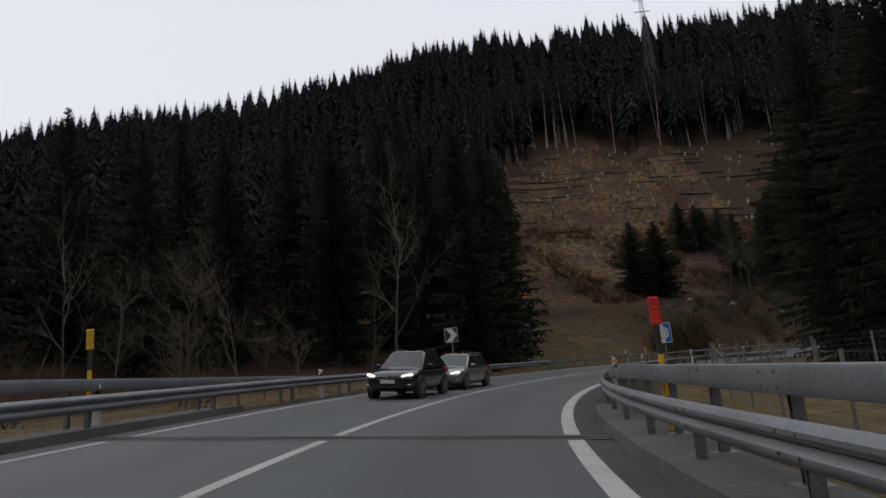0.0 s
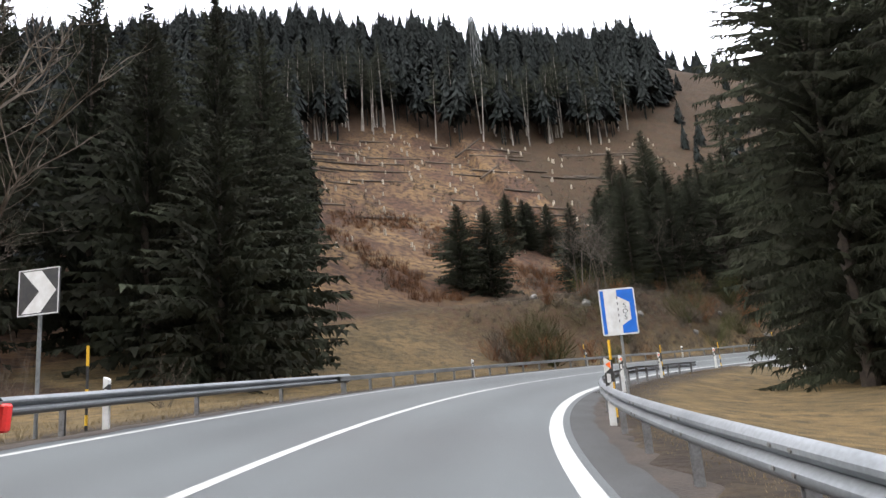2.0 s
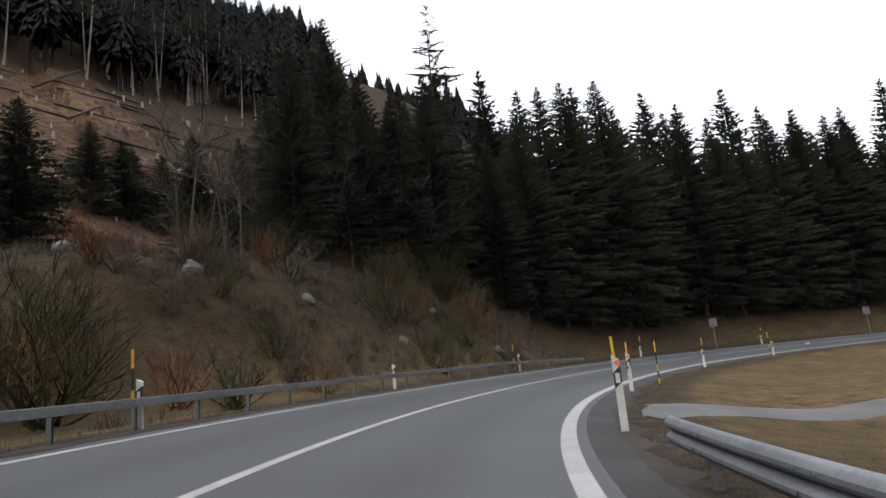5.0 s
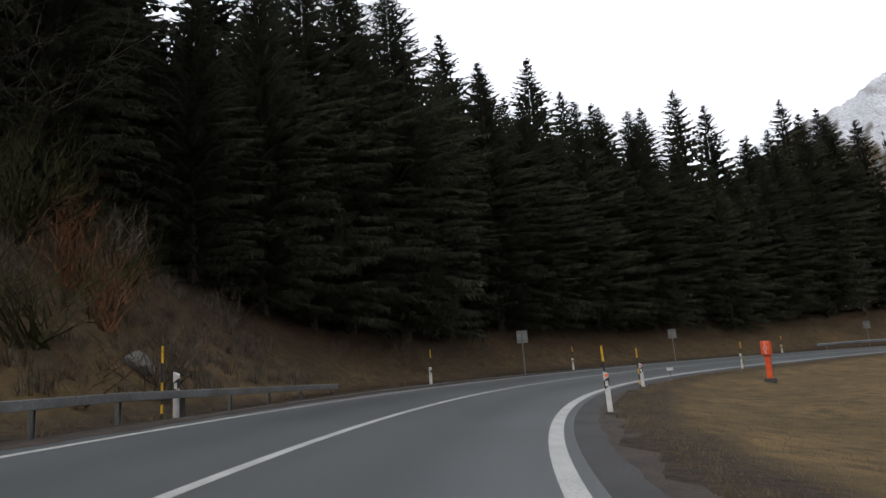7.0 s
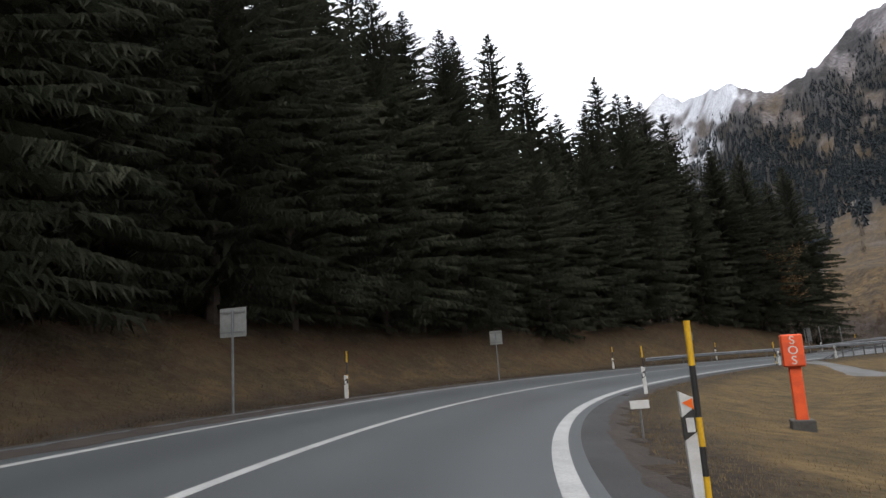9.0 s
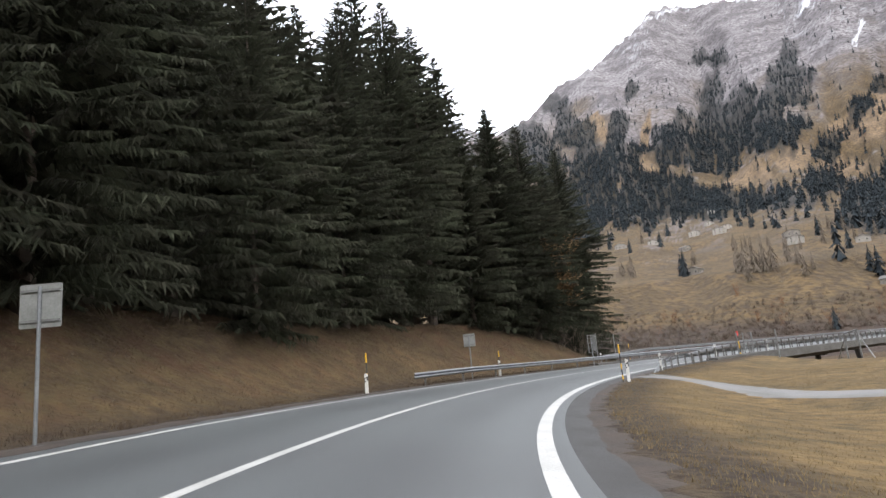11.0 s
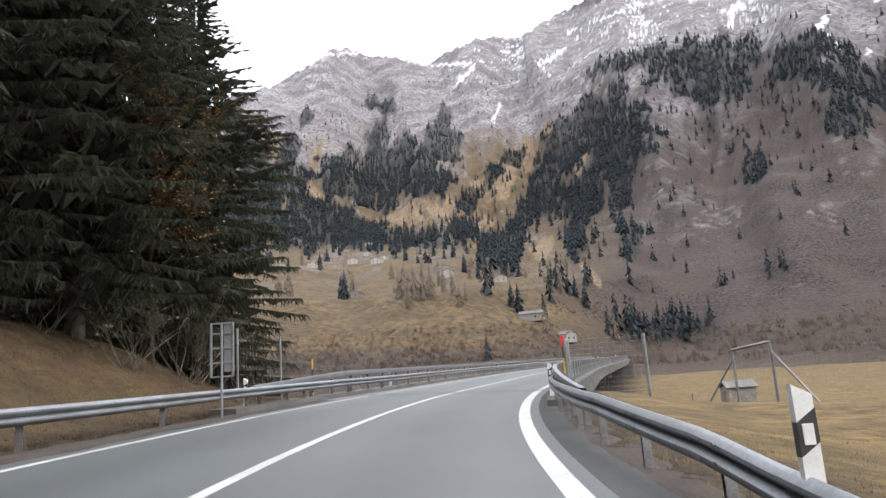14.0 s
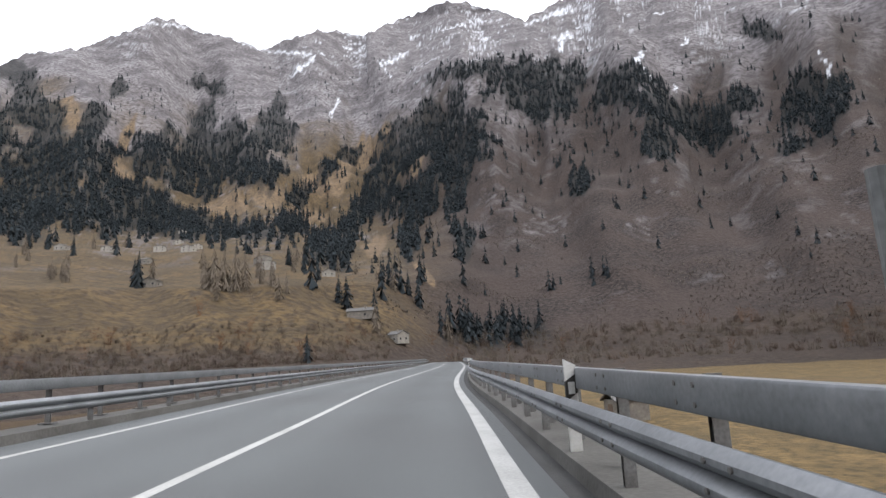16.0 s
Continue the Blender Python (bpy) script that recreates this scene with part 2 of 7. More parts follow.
def blend_material(name, layers, rough=0.95, bump=0.6, fine=3.0, bump_scale=0.1):
    """Ground whose colour goes from layer to layer by named mesh attributes; each layer is two colours mixed at two scales."""
    m = bpy.data.materials.new(name)
    m.use_nodes = True
    n, l = m.node_tree.nodes, m.node_tree.links
    b = n["Principled BSDF"]
    b.inputs["Roughness"].default_value = rough
    b.inputs["Specular IOR Level"].default_value = 0.15
    geo = n.new("ShaderNodeNewGeometry")
    last = None
    for attribute, one, two, three, big, small in layers:
        first, last_noise = n.new("ShaderNodeTexNoise"), n.new("ShaderNodeTexNoise")
        first.inputs["Scale"].default_value, first.inputs["Detail"].default_value = big, 6
        last_noise.inputs["Scale"].default_value, last_noise.inputs["Detail"].default_value = small, 8
        last_noise.inputs["Roughness"].default_value = 0.65
        cols = []
        for tex, lo, hi in ((first, 0.4, 0.6), (last_noise, 0.42, 0.62)):
            l.new(geo.outputs["Position"], tex.inputs["Vector"])
            mr = n.new("ShaderNodeMapRange")
            mr.inputs["From Min"].default_value, mr.inputs["From Max"].default_value = lo, hi
            l.new(tex.outputs[0], mr.inputs["Value"])
            cols.append(mr.outputs[0])
        mixes = []
        for k in range(2):
            mx = n.new("ShaderNodeMix")
            mx.data_type = "RGBA"
            l.new(cols[k], mx.inputs[0])
            mixes.append(mx)
        mixes[0].inputs[6].default_value, mixes[0].inputs[7].default_value = (*one, 1), (*two, 1)
        l.new(mixes[0].outputs[2], mixes[1].inputs[6])
        mixes[1].inputs[7].default_value = (*three, 1)
        if last is None:
            last = mixes[1].outputs[2]
        else:
            at = n.new("ShaderNodeAttribute")
            at.attribute_name = attribute
            over = n.new("ShaderNodeMix")
            over.data_type = "RGBA"
            l.new(at.outputs["Fac"], over.inputs[0])
            l.new(last, over.inputs[6])
            l.new(mixes[1].outputs[2], over.inputs[7])
            last = over.outputs[2]
    l.new(last, b.inputs["Base Color"])
    grain = n.new("ShaderNodeTexNoise")
    grain.inputs["Scale"].default_value, grain.inputs["Detail"].default_value = fine, 8
    l.new(geo.outputs["Position"], grain.inputs["Vector"])
    bp = n.new("ShaderNodeBump")
    bp.inputs["Strength"].default_value, bp.inputs["Distance"].default_value = bump, bump_scale
    l.new(grain.outputs[0], bp.inputs["Height"])
    l.new(bp.outputs[0], b.inputs["Normal"])
    return m


GROUND = blend_material("meadow_and_forest_floor", [
    ("", (0.145, 0.099, 0.046), (0.098, 0.07, 0.034), (0.058, 0.044, 0.024), 0.3, 1.3),
    ("cut", (0.165, 0.103, 0.05), (0.085, 0.047, 0.029), (0.04, 0.025, 0.019), 0.12, 0.9),
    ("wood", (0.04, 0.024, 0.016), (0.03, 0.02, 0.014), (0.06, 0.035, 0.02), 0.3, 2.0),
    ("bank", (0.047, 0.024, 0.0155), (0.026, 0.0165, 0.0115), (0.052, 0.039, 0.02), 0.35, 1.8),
    ("verge", (0.04, 0.031, 0.023), (0.058, 0.043, 0.027), (0.026, 0.02, 0.016), 0.8, 4.0),
], bump=0.8, fine=5.0, bump_scale=0.16)
MOUNTAIN = blend_material("alpine_slope", [
    ("", (0.096, 0.066, 0.033), (0.062, 0.045, 0.025), (0.037, 0.028, 0.019), 0.05, 0.35),
    ("scrub", (0.032, 0.0235, 0.0205), (0.0155, 0.0122, 0.0115), (0.05, 0.039, 0.034), 0.035, 0.6),
    ("rock", (0.18, 0.168, 0.172), (0.095, 0.087, 0.09), (0.055, 0.049, 0.05), 0.02, 0.16),
    ("tan", (0.165, 0.115, 0.068), (0.12, 0.085, 0.052), (0.062, 0.047, 0.034), 0.05, 0.3),
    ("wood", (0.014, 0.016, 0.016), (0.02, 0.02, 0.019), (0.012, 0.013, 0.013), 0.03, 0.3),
    ("snow", (0.6, 0.62, 0.65), (0.5, 0.52, 0.55), (0.25, 0.25, 0.26), 0.03, 0.2),
], bump=0.45, fine=0.5, bump_scale=2.0)


# ---------------------------------------------------------------- mesh helpers
def part(name, bm, material, parent=None, label=""):
    """Links a bmesh as one mesh object, under a thing if one is given."""
    me = bpy.data.meshes.new(name)
    bm.to_mesh(me)
    bm.free()
    me.materials.append(material)
    ob = new(name, me)
    if parent is not None:
        ob.parent = parent
    return tagged(ob, label)


def share(name, like, parent, m):
    ob = new(name, like.data)
    ob.parent = parent
    ob.matrix_local = m
    return ob


def raw(name, verts, faces, material, parent=None):
    me = bpy.data.meshes.new(name)
    me.from_pydata(verts, [], faces)
    me.materials.append(material)
    ob = new(name, me)
    if parent is not None:
        ob.parent = parent
    return ob


def thing(name, m, label, category, group="", kind=""):
    ob = new(name)
    ob.empty_display_size = 0.2
    ob.matrix_world = m
    return tagged(ob, label, category, group, kind)


def box(bm, centre, size, m=Matrix.Identity(4), bevel=0.0):
    made = bmesh.ops.create_cube(bm, size=1.0, matrix=m @ Matrix.Translation(centre) @ Matrix.Diagonal((*size, 1)))
    if bevel:
        edges = {e for v in made["verts"] for e in v.link_edges}
        bmesh.ops.bevel(bm, geom=list(edges), offset=bevel, segments=1, affect="EDGES")
    return bm


def tube(bm, a, b, ra, rb=None, n=8, caps=True):
    a, b = Vector(a), Vector(b)
    rb = ra if rb is None else rb
    turn = (b - a).to_track_quat("Z", "Y").to_matrix().to_4x4()
    bmesh.ops.create_cone(bm, cap_ends=caps, segments=n, radius1=ra, radius2=rb, depth=(b - a).length,
                          matrix=Matrix.Translation((a + b) / 2) @ turn)
    return bm


def smooth(x, a, b):
    t = np.clip((x - a) / (b - a), 0, 1)
    return t * t * (3 - 2 * t)


# ---------------------------------------------------------------- the road's line
# station, x, y of the centre line; one station is about twelve metres
ROAD = [(-3, -0.9, -36.5), (-2, -1.54, -24.32), (-1, -2.18, -12.14), (0, -2.82, 0.05), (1, -2.19, 12.63), (2, 0.42, 25.01), (3, 4.77, 36.71),
        (4, 10.99, 47.22), (5, 19.03, 56.06), (6, 28.77, 63.16), (7, 39.79, 68.24), (8, 51.64, 71.22), (9, 63.94, 71.99), (10, 76.3, 70.29),
        (11, 88.15, 65.98), (12, 99.05, 59.36), (13, 108.66, 50.98), (14, 116.75, 41.11), (15, 123.3, 30.0), (16, 128.26, 18.05),
        (17, 131.9, 5.97), (18, 135.5, -6.1), (20, 141.8, -30.5), (23, 150.75, -67.24), (27, 163.79, -115.92), (31, 176.84, -164.6)]
KN = np.array([r[0] for r in ROAD], float)
KX, KY = np.array([r[1] for r in ROAD]), np.array([r[2] for r in ROAD])


def spline(t, y):
    n, h = len(t), np.diff(t)
    a, r = np.eye(n), np.zeros(n)
    for i in range(1, n - 1):
        a[i, i - 1], a[i, i], a[i, i + 1] = h[i - 1], 2 * (h[i - 1] + h[i]), h[i]
        r[i] = 6 * ((y[i + 1] - y[i]) / h[i] - (y[i] - y[i - 1]) / h[i - 1])
    curve = np.linalg.solve(a, r)

    def at(x):
        x = np.asarray(x, float)
        i = np.clip(np.searchsorted(t, x) - 1, 0, n - 2)
        w = t[i + 1] - t[i]
        p, q = (t[i + 1] - x) / w, (x - t[i]) / w
        return p * y[i] + q * y[i + 1] + ((p ** 3 - p) * curve[i] + (q ** 3 - q) * curve[i + 1]) * w * w / 6
    return at


road_x, road_y = spline(KN, KX), spline(KN, KY)


def bank_of(k):
    return np.tan(np.radians(np.interp(k, [-1, 0.5, 1.5, 12, 15, 16.5], [2.5, 3.5, 4.2, 4.2, 2.0, 1.5])))


def level_of(k):
    return np.interp(k, [0, 2, 4, 5.5, 7, 9, 12, 14, 16], [-0.06, 0.05, 0.09, 0.07, 0.01, 0.05, 0.02, 0.08, 0.13])


def road_at(k, u, dz=0.0):
    """The place on the road at station k, u metres to the right of its middle, and the heading there."""
    e = 0.01
    x, y = float(road_x(k)), float(road_y(k))
    tx, ty = float(road_x(k + e) - road_x(k - e)), float(road_y(k + e) - road_y(k - e))
    n = math.hypot(tx, ty)
    tx, ty = tx / n, ty / n
    z = float(level_of(k) - bank_of(k) * (max(-4.6, min(4.9, u)) - 2.85))
    return Vector((x + ty * u, y - tx * u, z + dz)), math.degrees(math.atan2(-tx, ty))


def stand(k, u, dz=0.0, turn=0.0):
    """A pose at the roadside whose y points along the road."""
    p, yaw = road_at(k, u, dz)
    return pose(p.x, p.y, p.z, 0, 0, yaw + turn)


SAMPLES = np.arange(-3, 31.001, 0.05)
SX, SY = road_x(SAMPLES), road_y(SAMPLES)
STX, STY = np.gradient(SX), np.gradient(SY)
SN = np.hypot(STX, STY)
STX, STY = STX / SN, STY / SN


def nearest(x, y):
    """Station and offset of places, arrays of any length."""
    x, y = np.atleast_1d(np.asarray(x, float)), np.atleast_1d(np.asarray(y, float))
    ks, us = np.empty(len(x)), np.empty(len(x))
    for i in range(0, len(x), 20000):
        a, b = x[i:i + 20000, None], y[i:i + 20000, None]
        j = np.argmin((a - SX) ** 2 + (b - SY) ** 2, axis=1)
        ks[i:i + 20000] = SAMPLES[j]
        us[i:i + 20000] = (a[:, 0] - SX[j]) * STY[j] - (b[:, 0] - SY[j]) * STX[j]
        far = (j == 0) | (j == len(SX) - 1)
        dist = np.sqrt((a[:, 0] - SX[j]) ** 2 + (b[:, 0] - SY[j]) ** 2)
        us[i:i + 20000] = np.where(far, np.sign(us[i:i + 20000]) * dist, us[i:i + 20000])
    return ks, us


def wave(x, y, size, seed=0.0):
    """Soft unevenness between -1 and 1."""
    a, b = x / size + seed, y / size - seed * 1.7
    return (np.sin(a * 2.1 + np.sin(b * 1.3 + seed)) + np.sin(b * 2.7 + 1.1 + np.sin(a * 1.9)) + np.sin((a + b) * 1.4 + 2.0 + seed)) / 3


def lattice(ix, iy, iz):
    n = (ix * 374761393 + iy * 668265263 + iz * 1274126177) & 0x7FFFFFFF
    n = ((n ^ (n >> 13)) * 1274126177) & 0x7FFFFFFF
    return ((n ^ (n >> 16)) & 0xFFFF) / 32767.5 - 1.0


def grain3(x, y, z, size):
    """Smooth random relief between -1 and 1 over cells of that size."""
    x, y, z = x / size, y / size, z / size
    ix, iy, iz = np.floor(x).astype(np.int64), np.floor(y).astype(np.int64), np.floor(z).astype(np.int64)
    fx, fy, fz = x - ix, y - iy, z - iz
    fx, fy, fz = (f * f * (3 - 2 * f) for f in (fx, fy, fz))
    out = 0
    for a in (0, 1):
        for b in (0, 1):
            for c in (0, 1):
                out = out + lattice(ix + a, iy + b, iz + c) * (fx if a else 1 - fx) * (fy if b else 1 - fy) * (fz if c else 1 - fz)
    return out


def hill_share(x, y):
    ang = np.degrees(np.arctan2(-(x - 30), y - 40))
    west = np.degrees(np.arctan2(-x, np.maximum(y, 1.0)))
    return np.interp(-ang, [33, 40, 47, 53, 66], [1, 0.9, 0.78, 0.5, 0]) * (1 - 0.39 * smooth(west, -8, 30) - 0.12 * smooth(west, 24, 42))


def land(x, y):
    """Height of the ground and the station, offset and outward distance there."""
    x, y = np.atleast_1d(np.asarray(x, float)), np.atleast_1d(np.asarray(y, float))
    k, u = nearest(x, y)
    edge = level_of(k) - bank_of(k) * (np.clip(u, -4.6, 4.9) - 2.85)
    out = np.maximum(-u - 4.6, 0)
    into = np.maximum(u - 4.9, 0)
    crest = np.interp(k, [2, 4, 6, 8, 9.5, 14.9, 15.6, 16.1], [0, 2.2, 6.8, 7.2, 4.2, 4.4, 3.2, 0.2])
    d0 = np.interp(k, [5, 6.2, 7, 9], [5, 3, 0.7, 0.5])
    d1 = np.interp(k, [6, 6.5, 7.1, 8, 9.5, 15], [24, 15, 8.6, 8.4, 9.5, 8.5])
    rise = crest * smooth(out, d0, d1) + np.where(k > 8.5, np.clip(out - d1, 0, 30) * 0.1, 0) * smooth(16.0 - k, 0, 0.6)
    hill = np.interp(out, [24, 32, 40, 59, 78, 86, 102, 165, 365], [0, 3.2, 8.0, 20.5, 36.5, 43, 56, 112, 136]) * hill_share(x, y)
    hill = hill * (1 + 0.05 * wave(x, y, 60, 2.0)) + np.where(out > 20, 0.8 * wave(x, y, 17, 1.0), 0) * np.clip((out - 20) / 20, 0, 1)
    z = edge + rise + hill
    z += np.where(into > 0, -0.75 * smooth(into, 0, 6) - edge * smooth(into, 3, 14), 0)
    z += 0.12 * wave(x, y, 5.0, 0.4) * np.clip((out + into - 1) / 4, 0, 1)
    brink = 8 + np.clip(x / 125, -0.5, 2) * 7
    drop = smooth(brink - y, -1.0, 16) * np.where(u < 0, np.exp(-(out / 34) ** 2) * (x < 100) + (x >= 100), 1)
    z -= drop * 4.9
    near = np.abs(u) < 4.75
    z = np.where(near & (k > 0.5) & (k < 16.3), edge - 0.22, z)
    z = np.where((np.abs(u) < 7) & ((k <= 0.75) | (k >= 16.05)), np.minimum(z, edge - 1.6), z)
    return z, k, u, out


def clearing_top(k):
    """How far out the felled slope reaches before the standing forest begins."""
    return np.interp(k, [6.3, 6.7, 6.9, 7.15, 7.65, 8.2, 8.55, 9, 9.5, 9.7, 10.3, 10.6, 11.0, 11.8, 12.2], [44, 62, 80, 89, 98, 101, 92, 91, 94, 92, 100, 112, 190, 190, 30])


def felled(k, out):
    """Whether a place lies on the felled slope or the open ground below it."""
    return (out > 18) & (out < clearing_top(k)) & (k > np.interp(out, [18, 48, 76, 100], [5.4, 6.35, 6.85, 7.3])) & (k < 11.9)


def height(x, y):
    return float(land(x, y)[0][0])


# ---------------------------------------------------------------- ground sheet
def spread(lo, a, b, hi, fine, grow=1.12):
    mid = list(np.arange(a, b + 0.01, fine))
    left, right, step = [], [], fine
    while (left[-1] if left else a) > lo:
        step *= grow
        left.append((left[-1] if left else a) - step)
    step = fine
    while (right[-1] if right else b) < hi:
        step *= grow
        right.append((right[-1] if right else b) + step)
    return np.array(left[::-1] + mid + right)


gx, gy = spread(-420, -14, 140, 420, 0.7), spread(-260, 4, 92, 460, 0.7)
GXX, GYY = np.meshgrid(gx, gy)
fx, fy = GXX.ravel(), GYY.ravel()
GZ, GK, GU, GOUT = land(fx, fy)
nx, ny = len(gx), len(gy)
ii = np.arange(nx * ny).reshape(ny, nx)
quads = np.stack([ii[:-1, :-1], ii[:-1, 1:], ii[1:, 1:], ii[1:, :-1]], -1).reshape(-1, 4)
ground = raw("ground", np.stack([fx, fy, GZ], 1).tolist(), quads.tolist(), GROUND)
ground.data.polygons.foreach_set("use_smooth", [True] * len(quads))
tagged(ground, "dry yellow-brown meadow rising into a cleared slope and forest floor", "ground", kind="structure")
fade = 0.5 + 0.5 * wave(fx, fy, 9, 3.0)
cut = smooth(GOUT + 4 * fade, 19, 26) * np.minimum(1, 1.4 * hill_share(fx, fy))
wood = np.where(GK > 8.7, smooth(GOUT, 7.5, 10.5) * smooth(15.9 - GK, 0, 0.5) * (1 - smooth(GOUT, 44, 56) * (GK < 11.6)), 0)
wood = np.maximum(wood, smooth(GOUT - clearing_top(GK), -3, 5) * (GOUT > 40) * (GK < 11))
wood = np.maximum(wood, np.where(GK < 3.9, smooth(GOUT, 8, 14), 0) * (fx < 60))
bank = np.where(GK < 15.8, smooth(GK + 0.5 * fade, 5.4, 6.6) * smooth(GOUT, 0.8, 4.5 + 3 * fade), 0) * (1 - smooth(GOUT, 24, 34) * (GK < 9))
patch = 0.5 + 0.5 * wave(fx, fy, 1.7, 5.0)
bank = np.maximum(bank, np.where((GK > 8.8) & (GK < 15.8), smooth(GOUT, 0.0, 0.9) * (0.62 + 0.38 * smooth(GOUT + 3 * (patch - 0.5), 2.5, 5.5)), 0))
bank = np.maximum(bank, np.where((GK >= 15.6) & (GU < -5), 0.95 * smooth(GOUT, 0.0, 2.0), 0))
verge = np.where((GU > 0), smooth(6.6 - GU + 0.8 * fade, 0, 0.9), smooth(6.0 + GU + 0.8 * fade, 0, 0.7))
for name, values in (("cut", cut), ("wood", wood), ("bank", bank * 0.93), ("verge", np.clip(verge, 0, 1))):
    a = ground.data.attributes.new(name, "FLOAT", "POINT")
    a.data.foreach_set("value", np.asarray(values, np.float32))

# ---------------------------------------------------------------- far mountains, laid out by bearing and rise from the bend
HUB = (112.0, 40.0, 1.2)
SKYLINE = [(-60, 4), (-85, 7), (-96, 14), (-102, 17.5), (-106.4, 18.8), (-110.5, 20.4), (-113.9, 22.5), (-115.6, 21.7), (-119.6, 22.4), (-123, 21), (-126.5, 22), (-130, 24.4),
           (-134, 25.7), (-139.4, 28.8), (-144.8, 27.9), (-148.5, 27.2), (-151, 28.1), (-153.4, 29), (-157.5, 28.7), (-160.6, 29.6), (-164.6, 30.9),
           (-168, 31), (-173.4, 28.9), (-177.3, 30), (-181, 31.8), (-190, 34), (-210, 34), (-240, 26), (-268, 20), (-300, 12)]
SK_A, SK_E = np.array([-s[0] for s in SKYLINE], float), np.array([s[1] for s in SKYLINE], float)
RISES = np.array([-4.0, -2, 0, 3, 6.5, 9, 11, 15, 20, 25, 30])
REACH_LEFT = np.array([100.0, 160, 190, 222, 262, 430, 690, 900, 1150, 1500, 1900])
REACH_RIGHT = np.array([115.0, 212, 285, 330, 385, 440, 490, 600, 740, 930, 1900])


def skyline(bearing):
    b = -np.asarray(bearing, float)
    return np.interp(b, SK_A, SK_E) + 0.14 * np.sin(b * 2.1 + 2 * np.sin(b * 0.9)) + 0.09 * np.sin(b * 4.7 + 2 * np.sin(b * 1.7)) + 0.05 * np.sin(b * 11 + 3 * np.sin(b * 2.9))


def slope_point(bearing, rise):
    """The place on the far slopes that is seen from the bend at that bearing and rise, in degrees."""
    bearing, rise = np.asarray(bearing, float), np.asarray(rise, float)
    w = smooth(-bearing, 152, 171)
    r = (1 - w) * np.interp(rise, RISES, REACH_LEFT) + w * np.interp(rise, RISES, REACH_RIGHT)
    fold = 0.05 * np.sin(np.radians(bearing) * 23 + rise * 0.12) + 0.03 * np.sin(np.radians(bearing) * 51 + 1.3 - rise * 0.2)
    r = r * (1 + fold * np.clip(rise / 10, 0, 1))
    far = smooth(-bearing, 114, 122)
    r = r * (1 + (1 - far) * 0.7 * np.clip(rise / 12, 0, 1))
    a = np.radians(bearing)
    z = HUB[2] + r * np.tan(np.radians(rise))
    return HUB[0] - np.sin(a) * r, HUB[1] + np.cos(a) * r, z


def ribs(bearing, rise):
    """Ribs and gullies that run down the far slopes."""
    b, e = np.asarray(bearing, float), np.asarray(rise, float)
    b = b + 0.35 * e * np.sign(b + 158) * -0.6 + 0.3 * np.sin(e * 0.9 + b * 0.4)
    zero = np.zeros(np.shape(b + e))
    out = (0.45 - np.abs(grain3(b / 3.4, e / 15, zero, 1.0))) * 30
    out = out + (0.45 - np.abs(grain3(b / 1.5 + 7, e / 7, zero + 3, 1.0))) * 15
    return out + grain3(b / 0.5, e / 2.2, zero + 9, 1.0) * 3.5


def surface(bearing, rise):
    """The far slope with its gullies and crags."""
    x, y, z = slope_point(bearing, rise)
    weight = np.clip((np.asarray(rise, float) - 7) / 9, 0, 1)
    weight = weight * np.clip((skyline(bearing) - rise) / 4.0 + 0.05, 0, 1)
    crag = (0.5 - np.abs(grain3(x, y, z, 170))) * 22 + (0.5 - np.abs(grain3(x, y, z, 70))) * 11 + grain3(x, y, z, 30) * 4
    low = np.clip((np.asarray(rise, float) - 8) / 8, 0, 1) * np.clip((skyline(bearing) - rise) / 4.0 + 0.12, 0, 1)
    low = low * np.clip(np.hypot(x - HUB[0], y - HUB[1]) / 1500, 0, 1.2) ** 1.3
    return x, y, z + crag * weight + ribs(bearing, rise) * low


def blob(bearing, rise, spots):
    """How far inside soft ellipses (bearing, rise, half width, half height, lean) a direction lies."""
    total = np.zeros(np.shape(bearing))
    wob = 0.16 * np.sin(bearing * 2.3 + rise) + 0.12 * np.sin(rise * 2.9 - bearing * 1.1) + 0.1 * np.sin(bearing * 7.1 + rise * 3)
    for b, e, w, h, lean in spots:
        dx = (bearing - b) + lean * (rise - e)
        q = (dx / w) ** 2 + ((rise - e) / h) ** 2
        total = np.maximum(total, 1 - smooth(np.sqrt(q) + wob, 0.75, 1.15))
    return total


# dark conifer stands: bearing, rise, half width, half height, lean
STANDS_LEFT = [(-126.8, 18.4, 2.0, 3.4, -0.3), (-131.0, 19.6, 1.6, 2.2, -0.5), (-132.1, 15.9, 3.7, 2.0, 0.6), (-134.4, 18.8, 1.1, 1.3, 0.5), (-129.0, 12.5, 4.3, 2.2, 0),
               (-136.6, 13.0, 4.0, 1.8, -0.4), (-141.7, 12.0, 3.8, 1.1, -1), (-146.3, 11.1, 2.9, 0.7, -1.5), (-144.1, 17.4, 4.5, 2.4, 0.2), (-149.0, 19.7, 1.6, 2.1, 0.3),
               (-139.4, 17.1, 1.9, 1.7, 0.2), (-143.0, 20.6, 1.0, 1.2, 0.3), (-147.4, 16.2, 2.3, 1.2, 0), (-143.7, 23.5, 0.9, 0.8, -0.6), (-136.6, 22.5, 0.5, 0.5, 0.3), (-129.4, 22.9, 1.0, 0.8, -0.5)]
